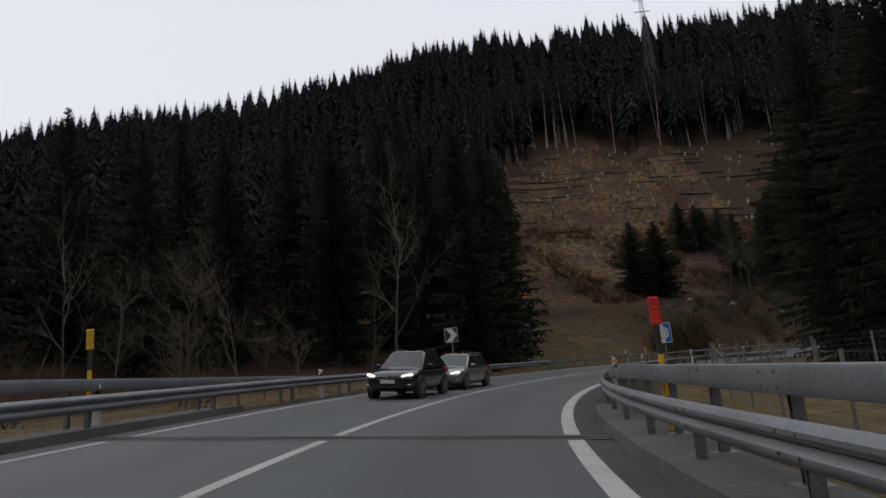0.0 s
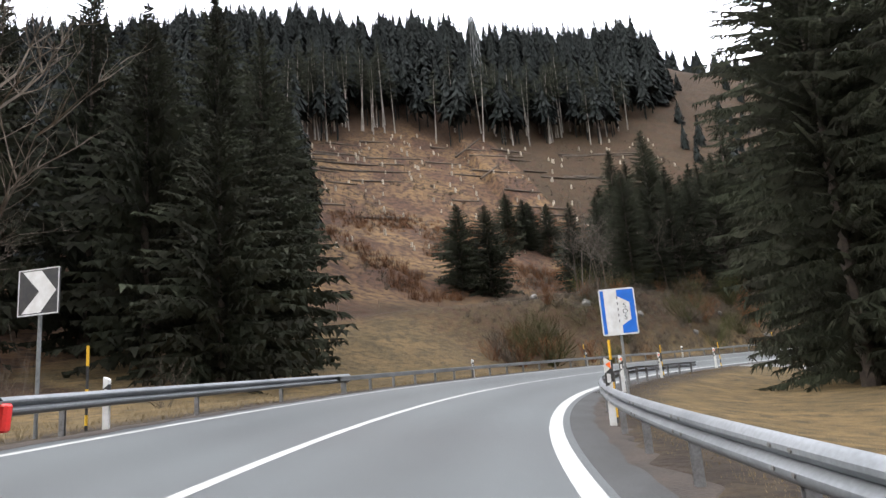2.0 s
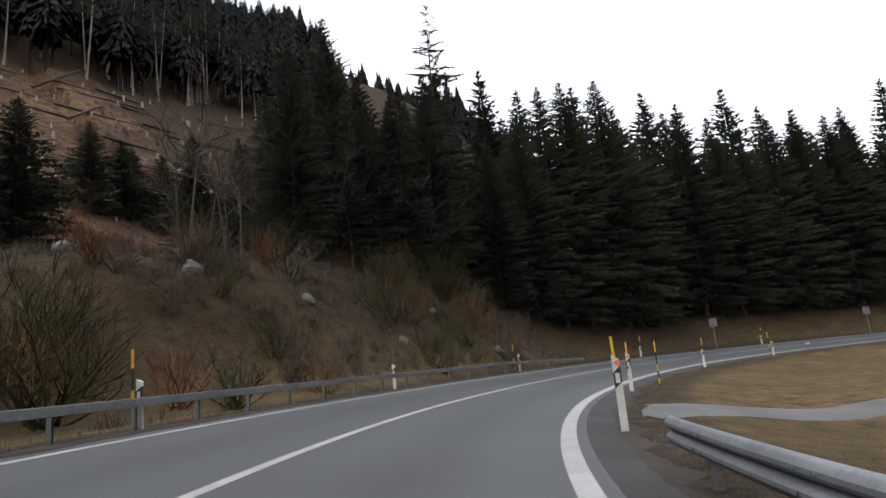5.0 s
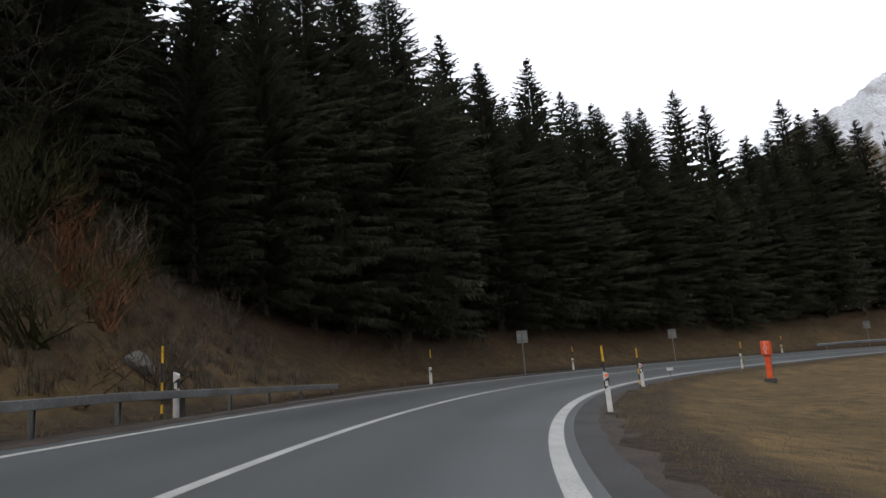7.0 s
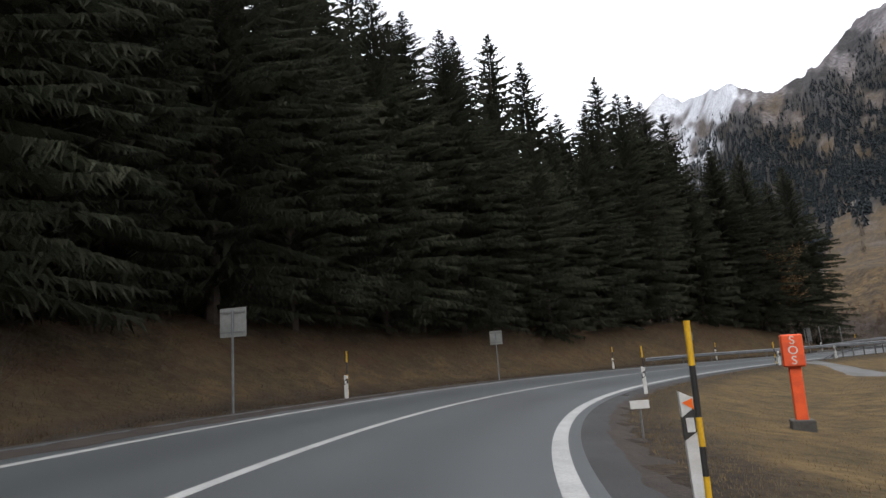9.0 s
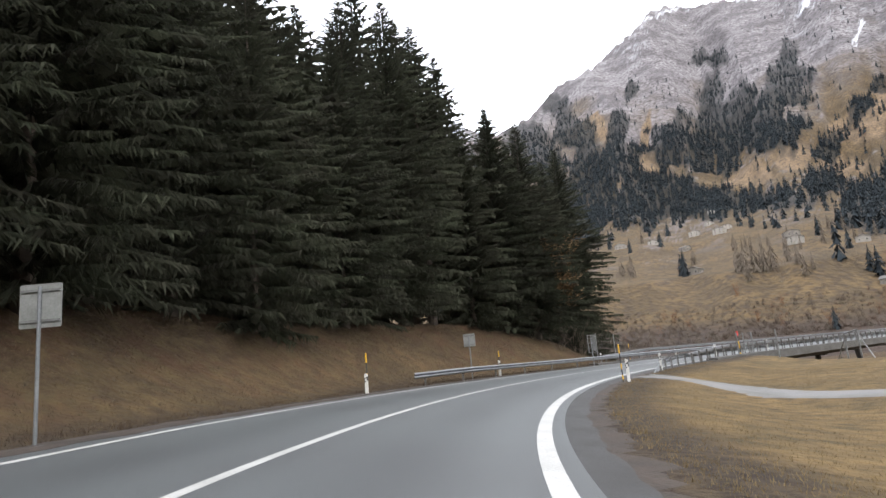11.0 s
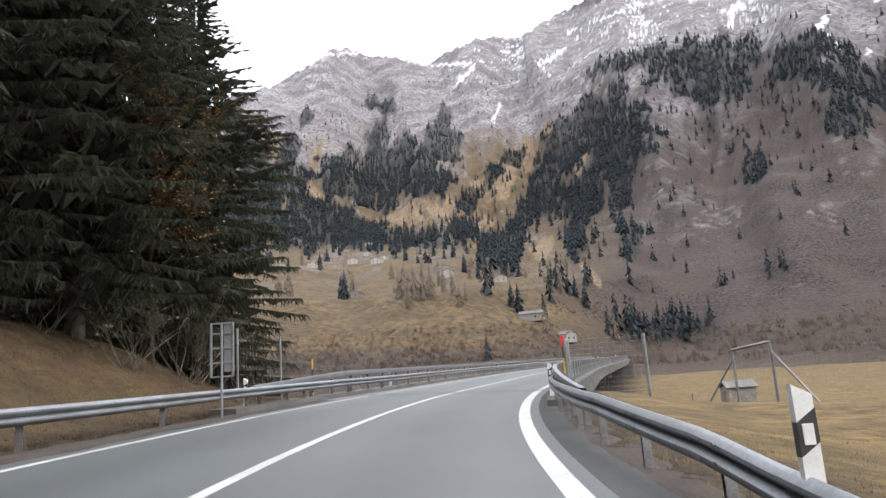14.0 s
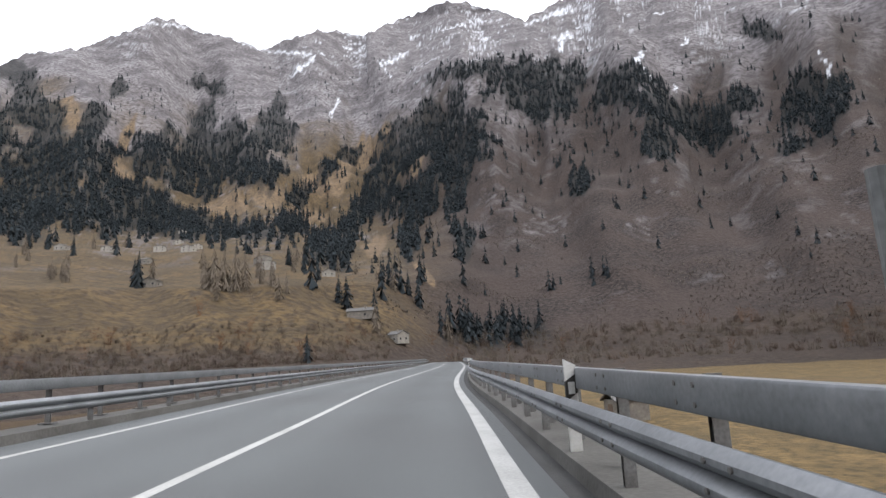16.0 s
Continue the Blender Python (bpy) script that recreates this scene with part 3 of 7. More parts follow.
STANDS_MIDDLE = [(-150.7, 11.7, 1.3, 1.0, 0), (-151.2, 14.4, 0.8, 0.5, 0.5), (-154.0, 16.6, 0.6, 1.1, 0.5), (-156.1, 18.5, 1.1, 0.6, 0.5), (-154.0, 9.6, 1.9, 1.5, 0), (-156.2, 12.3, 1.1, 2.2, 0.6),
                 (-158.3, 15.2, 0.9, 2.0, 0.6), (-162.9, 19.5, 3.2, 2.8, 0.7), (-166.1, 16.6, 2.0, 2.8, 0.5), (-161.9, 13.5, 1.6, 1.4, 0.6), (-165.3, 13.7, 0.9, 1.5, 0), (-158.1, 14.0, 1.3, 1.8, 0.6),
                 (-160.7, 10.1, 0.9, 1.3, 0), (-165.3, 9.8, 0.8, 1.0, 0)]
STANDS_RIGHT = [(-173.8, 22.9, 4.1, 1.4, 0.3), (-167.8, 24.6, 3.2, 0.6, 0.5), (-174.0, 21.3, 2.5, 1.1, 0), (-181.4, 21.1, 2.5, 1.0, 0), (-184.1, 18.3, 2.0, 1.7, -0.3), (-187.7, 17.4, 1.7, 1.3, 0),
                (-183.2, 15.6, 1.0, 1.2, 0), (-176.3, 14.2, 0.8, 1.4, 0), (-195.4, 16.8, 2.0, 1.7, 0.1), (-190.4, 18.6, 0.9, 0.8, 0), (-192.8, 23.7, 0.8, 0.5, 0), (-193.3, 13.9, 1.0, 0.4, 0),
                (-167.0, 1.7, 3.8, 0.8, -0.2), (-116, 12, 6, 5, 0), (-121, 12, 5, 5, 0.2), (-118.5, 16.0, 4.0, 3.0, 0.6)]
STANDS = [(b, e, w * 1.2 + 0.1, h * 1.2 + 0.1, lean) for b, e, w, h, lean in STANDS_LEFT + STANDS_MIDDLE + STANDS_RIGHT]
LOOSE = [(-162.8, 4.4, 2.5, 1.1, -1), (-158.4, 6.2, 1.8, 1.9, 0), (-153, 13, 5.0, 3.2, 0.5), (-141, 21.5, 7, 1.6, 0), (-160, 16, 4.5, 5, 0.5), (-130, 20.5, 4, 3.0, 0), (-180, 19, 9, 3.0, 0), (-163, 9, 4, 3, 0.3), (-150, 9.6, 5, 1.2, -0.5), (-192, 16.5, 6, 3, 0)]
TAN = [(-136.6, 16.9, 0.6, 2.8, 0.4), (-136.9, 15.3, 1.0, 0.9, 0), (-145.2, 13.4, 2.4, 0.8, 0.4), (-148.7, 14.3, 2.0, 0.7, 0.6), (-157.0, 18.3, 2.2, 1.5, 0.9), (-159.0, 20.0, 0.7, 1.1, 0.5), (-157.7, 9.8, 1.3, 0.8, 0.5),
       (-161.6, 7.2, 0.4, 1.5, -0.6), (-153.8, 15.6, 2.3, 1.3, 0.6), (-133.3, 20.0, 0.6, 1.8, -0.3), (-151.6, 12.9, 2.0, 1.0, 0.4), (-162.1, 16.6, 0.6, 1.2, 0.5)]
# snow left in gullies: from bearing and rise to bearing and rise, half width
SNOW = [(-153.8, 26.8, -151.0, 25.1, 0.22), (-162.0, 26.7, -159.3, 25.7, 0.22), (-159.3, 25.7, -160.2, 24.4, 0.15), (-155.5, 23.0, -154.2, 21.8, 0.15), (-176.8, 26.9, -176.1, 25.0, 0.3), (-175.7, 26.8, -177.5, 26.7, 0.25),
        (-173.6, 28.4, -178.0, 29.2, 0.3), (-183.5, 23.8, -182.7, 22.7, 0.3), (-182.7, 22.7, -183.7, 20.7, 0.16), (-185.6, 20.8, -185.5, 20.0, 0.15), (-183.8, 26.5, -186.6, 26.8, 0.16), (-187.3, 25.0, -186.7, 24.3, 0.15),
        (-196.3, 20.4, -196.7, 18.5, 0.14), (-138.1, 28.2, -141.7, 28.2, 0.12), (-146.0, 27.6, -147.9, 27.2, 0.16), (-148.4, 27.1, -152.7, 26.7, 0.18), (-164.9, 26.0, -162.3, 25.1, 0.14), (-164.3, 28.6, -167.7, 29.0, 0.14)]


STONES = [(-193, 6.8, 2.2, 1.1, 0), (-189.5, 5.0, 1.5, 0.8, 0), (-177, 4.0, 2.2, 0.8, 0), (-184, 5.2, 1.6, 0.6, 0), (-196, 8.4, 1.6, 1.0, 0), (-173, 10.5, 2.5, 0.9, 0), (-181, 9.5, 2.5, 1.0, 0), (-169, 12.5, 2, 1.0, 0)]


def streaks(bearing, rise, lines):
    """How far inside crooked streaks a direction lies."""
    total = np.zeros(np.shape(bearing))
    bent = bearing + 0.12 * np.sin(rise * 9) + 0.07 * np.sin(rise * 23 + bearing)
    up = rise + 0.08 * np.sin(bearing * 11)
    for b0, e0, b1, e1, w in lines:
        db, de = (b1 - b0) * 0.9, e1 - e0
        px, py = (bent - b0) * 0.9, up - e0
        t = np.clip((px * db + py * de) / (db * db + de * de), 0, 1)
        total = np.maximum(total, 1 - smooth(np.hypot(px - t * db, py - t * de), w * (0.15 + 0.3 * t), w * (0.5 + 0.5 * t)))
    return total


mb = np.concatenate([np.arange(60, 100, 1.0), np.arange(100, 206, 0.115), np.arange(206, 301, 1.0)]) * -1.0
mr = np.concatenate([np.arange(0, 0.2, 0.02), np.arange(0.2, 1.0, 0.0043), [1.0]])
MB, MR = np.meshgrid(mb, mr)
top = skyline(MB)
ME = -4.0 + (top + 4.0) * MR
MX, MY, MZ = surface(MB, ME)
# a low rear side closes the ridge behind the skyline
bx, by, bz = slope_point(mb, skyline(mb))
grow = 1.5
MX = np.vstack([MX, HUB[0] + (bx - HUB[0]) * grow])
MY = np.vstack([MY, HUB[1] + (by - HUB[1]) * grow])
MZ = np.vstack([MZ, np.full(len(mb), -10.0)])
rows_n, cols_n = MX.shape
jj = np.arange(rows_n * cols_n).reshape(rows_n, cols_n)
mq = np.stack([jj[:-1, :-1], jj[1:, :-1], jj[1:, 1:], jj[:-1, 1:]], -1).reshape(-1, 4)
mountain = raw("backdrop", np.stack([MX.ravel(), MY.ravel(), MZ.ravel()], 1).tolist(), mq.tolist(), MOUNTAIN)
mountain.name = "mountainside"
mountain.data.polygons.foreach_set("use_smooth", [True] * len(mq))
tagged(mountain, "steep brown alpine mountainside with rock, snow gullies and meadows", "mountain", kind="structure")


def pad(a):
    return np.vstack([a, a[-1:]]).ravel().astype(np.float32)


wv = grain3(MX[:-1], MY[:-1], MZ[:-1], 90) + 0.6 * grain3(MX[:-1], MY[:-1], MZ[:-1], 35)
RIB = ribs(MB, ME) / 18
rock = smooth(ME + 2.0 * wv + 3.0 * RIB + np.where(MB > -163, 2.5, -1.0), 17, 25)
rock = np.maximum(rock, np.where(MB > -160, 0.7, 0.3) * smooth(grain3(MX[:-1], MY[:-1], MZ[:-1], 9) + 0.5 * RIB + 0.25 * wv, 0.4, 0.75) * smooth(ME, 5, 12))
rock = np.maximum(rock, 0.45 * blob(MB, ME, STONES) * smooth(grain3(MX[:-1], MY[:-1], MZ[:-1], 5), 0.1, 0.5))
scrub = smooth(-MB + 3 * wv, 155, 166) * smooth(ME, 0.0, 2.0)
scrub = np.maximum(scrub, 0.85 * smooth(2.6 + 0.8 * wv - ME, 0.0, 1.4))
fine_snow = grain3(MX[:-1], MY[:-1], MZ[:-1] * 3.0, 22) + 0.6 * grain3(MX[:-1], MY[:-1], MZ[:-1] * 4.0, 9)
snow = streaks(MB, ME, SNOW) * smooth(fine_snow + 0.8, 0.0, 0.7)
snow = snow + 0.9 * blob(MB, ME, [(-109.5, 18.5, 7.5, 4.5, -0.5), (-116.5, 21.5, 4.5, 2.0, 0)]) * smooth(wv, -1.1, 0.2)
snow = snow + 0.75 * smooth(ME + np.where(MB < -148, 2.2, 0), 23.5, 30) * smooth(fine_snow - 0.6 * RIB, 0.4, 0.9)
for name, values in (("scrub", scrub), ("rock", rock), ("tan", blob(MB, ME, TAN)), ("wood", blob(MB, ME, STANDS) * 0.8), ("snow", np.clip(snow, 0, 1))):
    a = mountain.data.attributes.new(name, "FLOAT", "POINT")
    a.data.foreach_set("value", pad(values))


# ---------------------------------------------------------------- road surface, lines and shoulders
def strip(name, k0, k1, edges, material, step=0.08, lift=0.0, cap=False):
    """A ribbon between offsets along the road: edges is a list of (u, dz) across."""
    ks = np.linspace(k0, k1, max(2, int(abs(k1 - k0) / step) + 1))
    verts, faces = [], []
    w = len(edges)
    for k in ks:
        for u, dz in edges:
            verts.append(road_at(float(k), u, dz + lift)[0][:])
    for i in range(len(ks) - 1):
        for j in range(w - 1):
            a = i * w + j
            faces.append((a, a + 1, a + w + 1, a + w))
    if cap:
        faces += [tuple(range(w)), tuple(range(len(verts) - w, len(verts)))]
    return raw(name, verts, faces, material)


ACROSS = [-4.45 + 8.6 * i / 30 for i in range(31)]
road = strip("road", -3, 31, [(-4.45, -0.3)] + [(u, 0) for u in ACROSS] + [(4.15, -0.3)], ASPHALT)
wear = [0.0] + [sum(w * math.exp(-((u - c) / d) ** 2) for c, w, d in ((1.95, 1.0, 0.55), (-1.9, 0.8, 0.6), (3.1, -0.5, 0.35), (0.75, -0.5, 0.35), (-0.8, -0.4, 0.35), (-3.0, -0.4, 0.35))) for u in ACROSS] + [0.0]
worn = road.data.attributes.new("wear", "FLOAT", "POINT")
worn.data.foreach_set("value", np.tile(np.array(wear, np.float32), len(road.data.vertices) // len(wear)))
tagged(road, "smooth grey two-lane asphalt road bending to the right", "road", kind="structure")
sh_l = strip("shoulder_left", -3, 16.3, [(-5.1, -0.3), (-5.0, -0.03), (-4.45, -0.002)], SHOULDER)
DIRT = mat("gravelly_verge_dirt", (0.04, 0.029, 0.0215), 0.95, second=(0.024, 0.018, 0.014), scale=1.4, fine=22, amount=0.9, bump=0.7, coords="World")


def verge_dirt(k0, k1, side, label):
    """Ragged strip of dirt between the asphalt and the grass."""
    ks = np.arange(k0, k1, 0.025)
    verts, faces = [], []
    for i, kk in enumerate(ks):
        r1, r2 = math.sin(kk * 41) + math.sin(kk * 17.3 + side), math.sin(kk * 29 + 2) + math.sin(kk * 67)
        inner = (4.6 + 0.04 * r1) if side > 0 else lane_half(kk, -1) + 0.42 + 0.05 * r1
        outer = 5.3 + 0.13 * r2
        for f, dz in ((0.0, -0.022 if side > 0 else 0.004), (0.3, -0.004 if side > 0 else 0.012), (0.7, -0.01), (1.0, -0.1)):
            verts.append(road_at(float(kk), side * (inner + (outer - inner) * f), dz + 0.008 * r1 * r2 * f * (1 - f))[0][:])
        if i:
            n = 4 * i
            faces += [(n - 4 + j, n - 3 + j, n + 1 + j, n + j) for j in range(3)]
    return tagged(raw("verge", verts, faces, DIRT), label, "road verge", kind="structure")


sh_r = strip("shoulder_right", -3, 30, [(4.15, -0.002), (4.7, -0.015), (5.05, -0.05), (5.15, -0.4)], SHOULDER)
for ob in (sh_l, sh_r):
    tagged(ob, "dark crumbling asphalt shoulder beside the road", "road shoulder", kind="structure")


def lane_half(k, side=1):
    if side > 0:
        return float(np.interp(k, [0, 1, 3, 5, 8.5, 12, 14, 17], [4.03, 4.02, 3.88, 3.85, 3.83, 3.77, 3.82, 3.76]))
    return float(np.interp(k, [3, 5, 7, 8.5, 9.2, 10.5, 12, 14, 15, 17], [3.85, 3.85, 3.65, 3.3, 3.1, 3.2, 3.55, 3.25, 3.4, 3.45]))


def curved_line(k0, k1, side, width, label):
    ks = np.linspace(k0, k1, max(2, int((k1 - k0) / 0.08) + 1))
    verts, faces = [], []
    for k in ks:
        u = side * lane_half(k, side) if side else float(np.interp(k, [12.5, 14.2], [0, 0.15]))
        for du in (-width / 2, width / 2):
            verts.append(road_at(float(k), u + du, 0.004)[0][:])
    for i in range(len(ks) - 1):
        faces.append((2 * i, 2 * i + 1, 2 * i + 3, 2 * i + 2))
    return tagged(raw("lane_line", verts, faces, LINE), label, "road marking", kind="structure")


verge_dirt(1.4, 15.9, 1, "brown gravelly dirt between the asphalt and the grass")
verge_dirt(1.4, 15.9, -1, "brown gravelly dirt beside the outer edge line")
JOINT_A, JOINT_B = 0.86, 16.12
for k0, k1 in ((-3, JOINT_A - 0.03), (JOINT_A + 0.03, JOINT_B - 0.03), (JOINT_B + 0.03, 31)):
    curved_line(k0, k1, 1, 0.26, "broad white edge line painted on asphalt")
    curved_line(k0, k1, -1, 0.16, "thin white edge line painted on asphalt")
    curved_line(k0, k1, 0, 0.17, "unbroken white centre line painted on asphalt")


# ---------------------------------------------------------------- trees
def spruce_arrays(rng, h, radius, gap=0.4, per=8, twigs=13, bare=0.06, droop=0.4, thin=1.0, cap=0.62, web=0.6):
    """Crown of a spruce as triangles: uneven whorls of bowed boughs, each hung with a fringe of drooping twigs."""
    verts, faces = [], []

    def tri(a, b, c):
        i = len(verts)
        verts.extend((a, b, c))
        faces.append((i, i + 1, i + 2))
    z = h * bare
    steps = (0, 0.3, 0.6, 0.85, 1.0)
    lumps = [(rng.uniform(0, 6.28), rng.uniform(0, 1), rng.uniform(-0.22, 0.16)) for _ in range(14)]
    while z < h * 0.992:
        f = (z / h - bare) / (1 - bare)
        length = radius * min(1.0, 1.75 * (1 - f) ** 0.92) * (0.8 + 0.2 * min(1, f * 6 + 0.3)) + 0.06
        count = max(5, int(per * (0.85 + 0.15 * (1 - f))))
        start = rng.uniform(0, 6.28)
        for b in range(count):
            a = start + 6.283 * (b + rng.uniform(-0.45, 0.45)) / count
            swell = sum(w * max(0.0, math.cos(a - la)) * max(0.0, 1 - abs(f - lf) * 7) for la, lf, w in lumps)
            ln = length * (1.1 * rng.random() ** 0.45 + swell) + 0.1
            zz = z + rng.uniform(-1.3, 1.3) * gap * (1.2 - 0.8 * f)
            ca, sa = math.cos(a), math.sin(a)
            drop = droop * rng.uniform(0.3, 1.35) * (1.1 - 0.95 * f)
            lift = 0.08 + 0.55 * max(0.0, f - 0.45) + rng.uniform(-0.05, 0.12)
            pts = [(ca * ln * q, sa * ln * q, zz + ln * (lift * q - drop * q * q * (1.25 - 0.62 * q))) for q in steps]
            n = max(4, int(twigs * ln / radius + 3))
            for t in range(n):
                q = 0.14 + 0.86 * (t + rng.random()) / n
                j = 3 if q >= 0.85 else 2 if q >= 0.6 else 1 if q >= 0.3 else 0
                w = (q - steps[j]) / (steps[j + 1] - steps[j])
                p = [pts[j][i] * (1 - w) + pts[j + 1][i] * w for i in range(3)]
                hang = min((0.16 + 0.17 * ln * (1 - 0.5 * q)) * rng.uniform(0.4, 1.35), cap * 1.3) * (1 - 0.62 * f)
                wd = (0.02 + 0.09 * hang) * thin * 1.3
                ex, ey = rng.uniform(-0.7, 0.7) * hang, rng.uniform(-0.7, 0.7) * hang
                tri((p[0] - ca * wd, p[1] - sa * wd, p[2] + 0.02), (p[0] + ca * wd, p[1] + sa * wd, p[2] + 0.02), (p[0] + ex + ca * 0.2 * hang, p[1] + ey + sa * 0.2 * hang, p[2] - hang))
                for side in (-1, 1):
                    sl = min((0.1 + 0.19 * ln * (1 - 0.66 * q)) * rng.uniform(0.4, 1.25), cap, 0.1 + 0.6 * ln)
                    aa = a + side * rng.uniform(0.35, 1.25)
                    ex, ey = math.cos(aa) * sl, math.sin(aa) * sl
                    dz = -sl * rng.uniform(0.35, 1.3) * (1 - 0.75 * f)
                    wd = (0.015 + sl * 0.045) * thin
                    up = rng.uniform(0.2, 1.0)
                    wx, wy, wz = ca * wd * (1 - up * 0.4), sa * wd * (1 - up * 0.4), wd * up
                    tri((p[0] - wx, p[1] - wy, p[2] - wz), (p[0] + wx + ex * 0.25, p[1] + wy + ey * 0.25, p[2] + wz + dz * 0.1), (p[0] + ex, p[1] + ey, p[2] + dz))
            for j in range(4):
                p, q2 = pts[j], pts[j + 1]
                wd = (0.16, 0.15, 0.09, 0.03)[j] * ln * web
                tri(p, q2, ((p[0] + q2[0]) / 2 - sa * wd * 0.25, (p[1] + q2[1]) / 2 + ca * wd * 0.25, (p[2] + q2[2]) / 2 - wd - 0.05))
        z += gap * (1.1 - 0.62 * f)
    for t in range(10):
        a, q = 2.4 * t, t / 10
        tri((0.03 * math.cos(a), 0.03 * math.sin(a), h * 0.985), (-0.03 * math.cos(a), -0.03 * math.sin(a), h * 0.985), (0.16 * (1 - q) * math.cos(a), 0.16 * (1 - q) * math.sin(a), h * 0.985 + 0.5 * q + 0.12))
    return verts, faces


def trunk_bm(h, r, rng, bend=0.15):
    bm = bmesh.new()
    last = Vector((0, 0, -0.4))
    n = 7
    for i in range(1, n + 1):
        f = i / n
        p = Vector((bend * math.sin(f * 2.3), bend * 0.6 * math.sin(f * 3.1), h * 0.97 * f))
        tube(bm, last, p, r * (1 - (i - 1) / n) + 0.012, r * (1 - f) + 0.012, 8, False)
        last = p
    return bm


def spruce(h, radius, seed, label, bare=0.045, thin=1.0, per=8, gap=0.4, twigs=13, cap=0.62, web=0.6):
    rng = random.Random(seed)
    tree = thing("spruce_tree", Matrix.Identity(4), label, "tree", "spruces by the road")
    part("trunk", trunk_bm(h, h * 0.0125 + 0.05, rng), BARK, tree)
    v, f = spruce_arrays(rng, h, radius, bare=bare, thin=thin, per=per, gap=gap, twigs=twigs, cap=cap, web=web)
    raw("crown", v, f, NEEDLE, tree)
    return tree


SPRUCE_LABEL = "tall dark green spruce with drooping boughs on the wooded bank"
FINE = {"per": 13, "gap": 0.44, "twigs": 32, "thin": 0.78, "cap": 0.42}
KINDS = [spruce(26, 5.2, 11, SPRUCE_LABEL, **FINE), spruce(23, 4.5, 12, SPRUCE_LABEL, **FINE), spruce(28, 5.4, 13, SPRUCE_LABEL, bare=0.05, **FINE),
         spruce(19, 4.2, 14, SPRUCE_LABEL, bare=0.01, **FINE), spruce(26, 3.8, 15, "tall spruce with a bare lower trunk at the forest edge", bare=0.33, **FINE),
         spruce(27, 5.0, 16, SPRUCE_LABEL, per=10, gap=0.52, twigs=7, thin=2.6, web=1.3), spruce(25, 4.6, 17, SPRUCE_LABEL, per=10, gap=0.5, twigs=7, thin=2.6, web=1.3, bare=0.06),
         spruce(17, 4.3, 18, SPRUCE_LABEL, per=10, gap=0.4, twigs=10, thin=1.9, web=1.1, bare=0.0)]
KINDS.append(spruce(27, 3.0, 19, "tall thin spruce with an open crown above the young wood", bare=0.42, per=5, gap=0.72, twigs=16, thin=1.1, cap=0.5))
used = set()


def plant(kind, x, y, size=1.0, turn=0.0, tall=1.0, label="", group=""):
    m = pose(x, y, height(x, y) - 0.1, 0, 0, turn) @ Matrix.Diagonal((size, size, size * tall, 1))
    base = KINDS[kind]
    if kind not in used:
        used.add(kind)
        ob = base
        ob.matrix_world = m
    else:
        made = copy_thing(base, Matrix.Identity(4))
        made.matrix_basis = m
        ob = made
    return tagged(ob, label, group=group)


rng = random.Random(5)


def beside(k, u):
    p, _ = road_at(k, u)
    return p.x, p.y


# front row on the bank, then the wood behind; the younger trees stand where the wood begins
def growth(k):
    return float(np.interp(k, [7.4, 8.0, 8.6, 9.2, 9.8], [0.52, 0.62, 0.72, 0.86, 1.0]))


k = 7.5
while k < 15.3:
    u = -(11.2 + rng.uniform(-0.8, 1.1) + (2.4 if k < 8.8 else 0) + (0.9 if k > 13.8 else 0))
    x, y = beside(k, u)
    if 14.3 < k < 14.62:
        plant(4, x, y, 1.0, rng.uniform(0, 360))
    else:
        plant(rng.choice((0, 1, 2, 3, 0, 2)), x, y, rng.uniform(0.86, 1.06) * growth(k), rng.uniform(0, 360), rng.uniform(0.86, 1.04))
    k += rng.uniform(0.24, 0.36) * (0.75 if k < 9 else 1)
for x, y, kind, size in ((140.8, 20.1, 0, 0.92), (138.2, 24.2, 1, 0.86), (136.2, 28.2, 1, 0.95), (140.2, 27.0, 6, 0.86), (136.6, 31.5, 6, 0.9)):
    plant(kind, x, y, size, x * 77)
k = 7.7
while k < 15.3:
    x, y = beside(k, -(15.4 + rng.uniform(-1, 1.2)))
    plant(rng.choice((5, 6, 5)), x, y, rng.uniform(0.98, 1.14) * growth(k), rng.uniform(0, 360), rng.uniform(0.84, 1.0))
    k += rng.uniform(0.3, 0.45)
for _ in range(56):
    k, u = rng.uniform(8.0, 14.9), -rng.uniform(19, 38)
    x, y = beside(k, u)
    plant(rng.choice((5, 6)), x, y, rng.uniform(0.92, 1.1) * growth(k), rng.uniform(0, 360), rng.uniform(0.8, 0.98))
for _ in range(18):
    k, u = rng.uniform(8.7, 10.5), -rng.uniform(24, 54)
    x, y = beside(k, u)
    plant(rng.choice((5, 6, 7)), x, y, rng.uniform(0.62, 0.85), rng.uniform(0, 360), rng.uniform(0.85, 1.0))
# inside of the bend
for x, y, kind, s in ((27.4, 45.0, 2, 0.95), (29.5, 40.5, 0, 1.05), (27.0, 35.5, 1, 1.1), (34.5, 45.0, 0, 1.0), (36, 36, 6, 1.0), (33.5, 31, 3, 1.1), (41, 41, 6, 1.05), (40, 30, 5, 1), (31, 48, 1, 1.0)):
    plant(kind, x, y, s, x * 37, 1.0, "tall dark spruce with low hanging boughs on the meadow", "spruces on the meadow")
plant(8, 60.2, 87.4, 1.0, 40, 1.0)
plant(1, 49.4, 88.8, 0.92, 70)
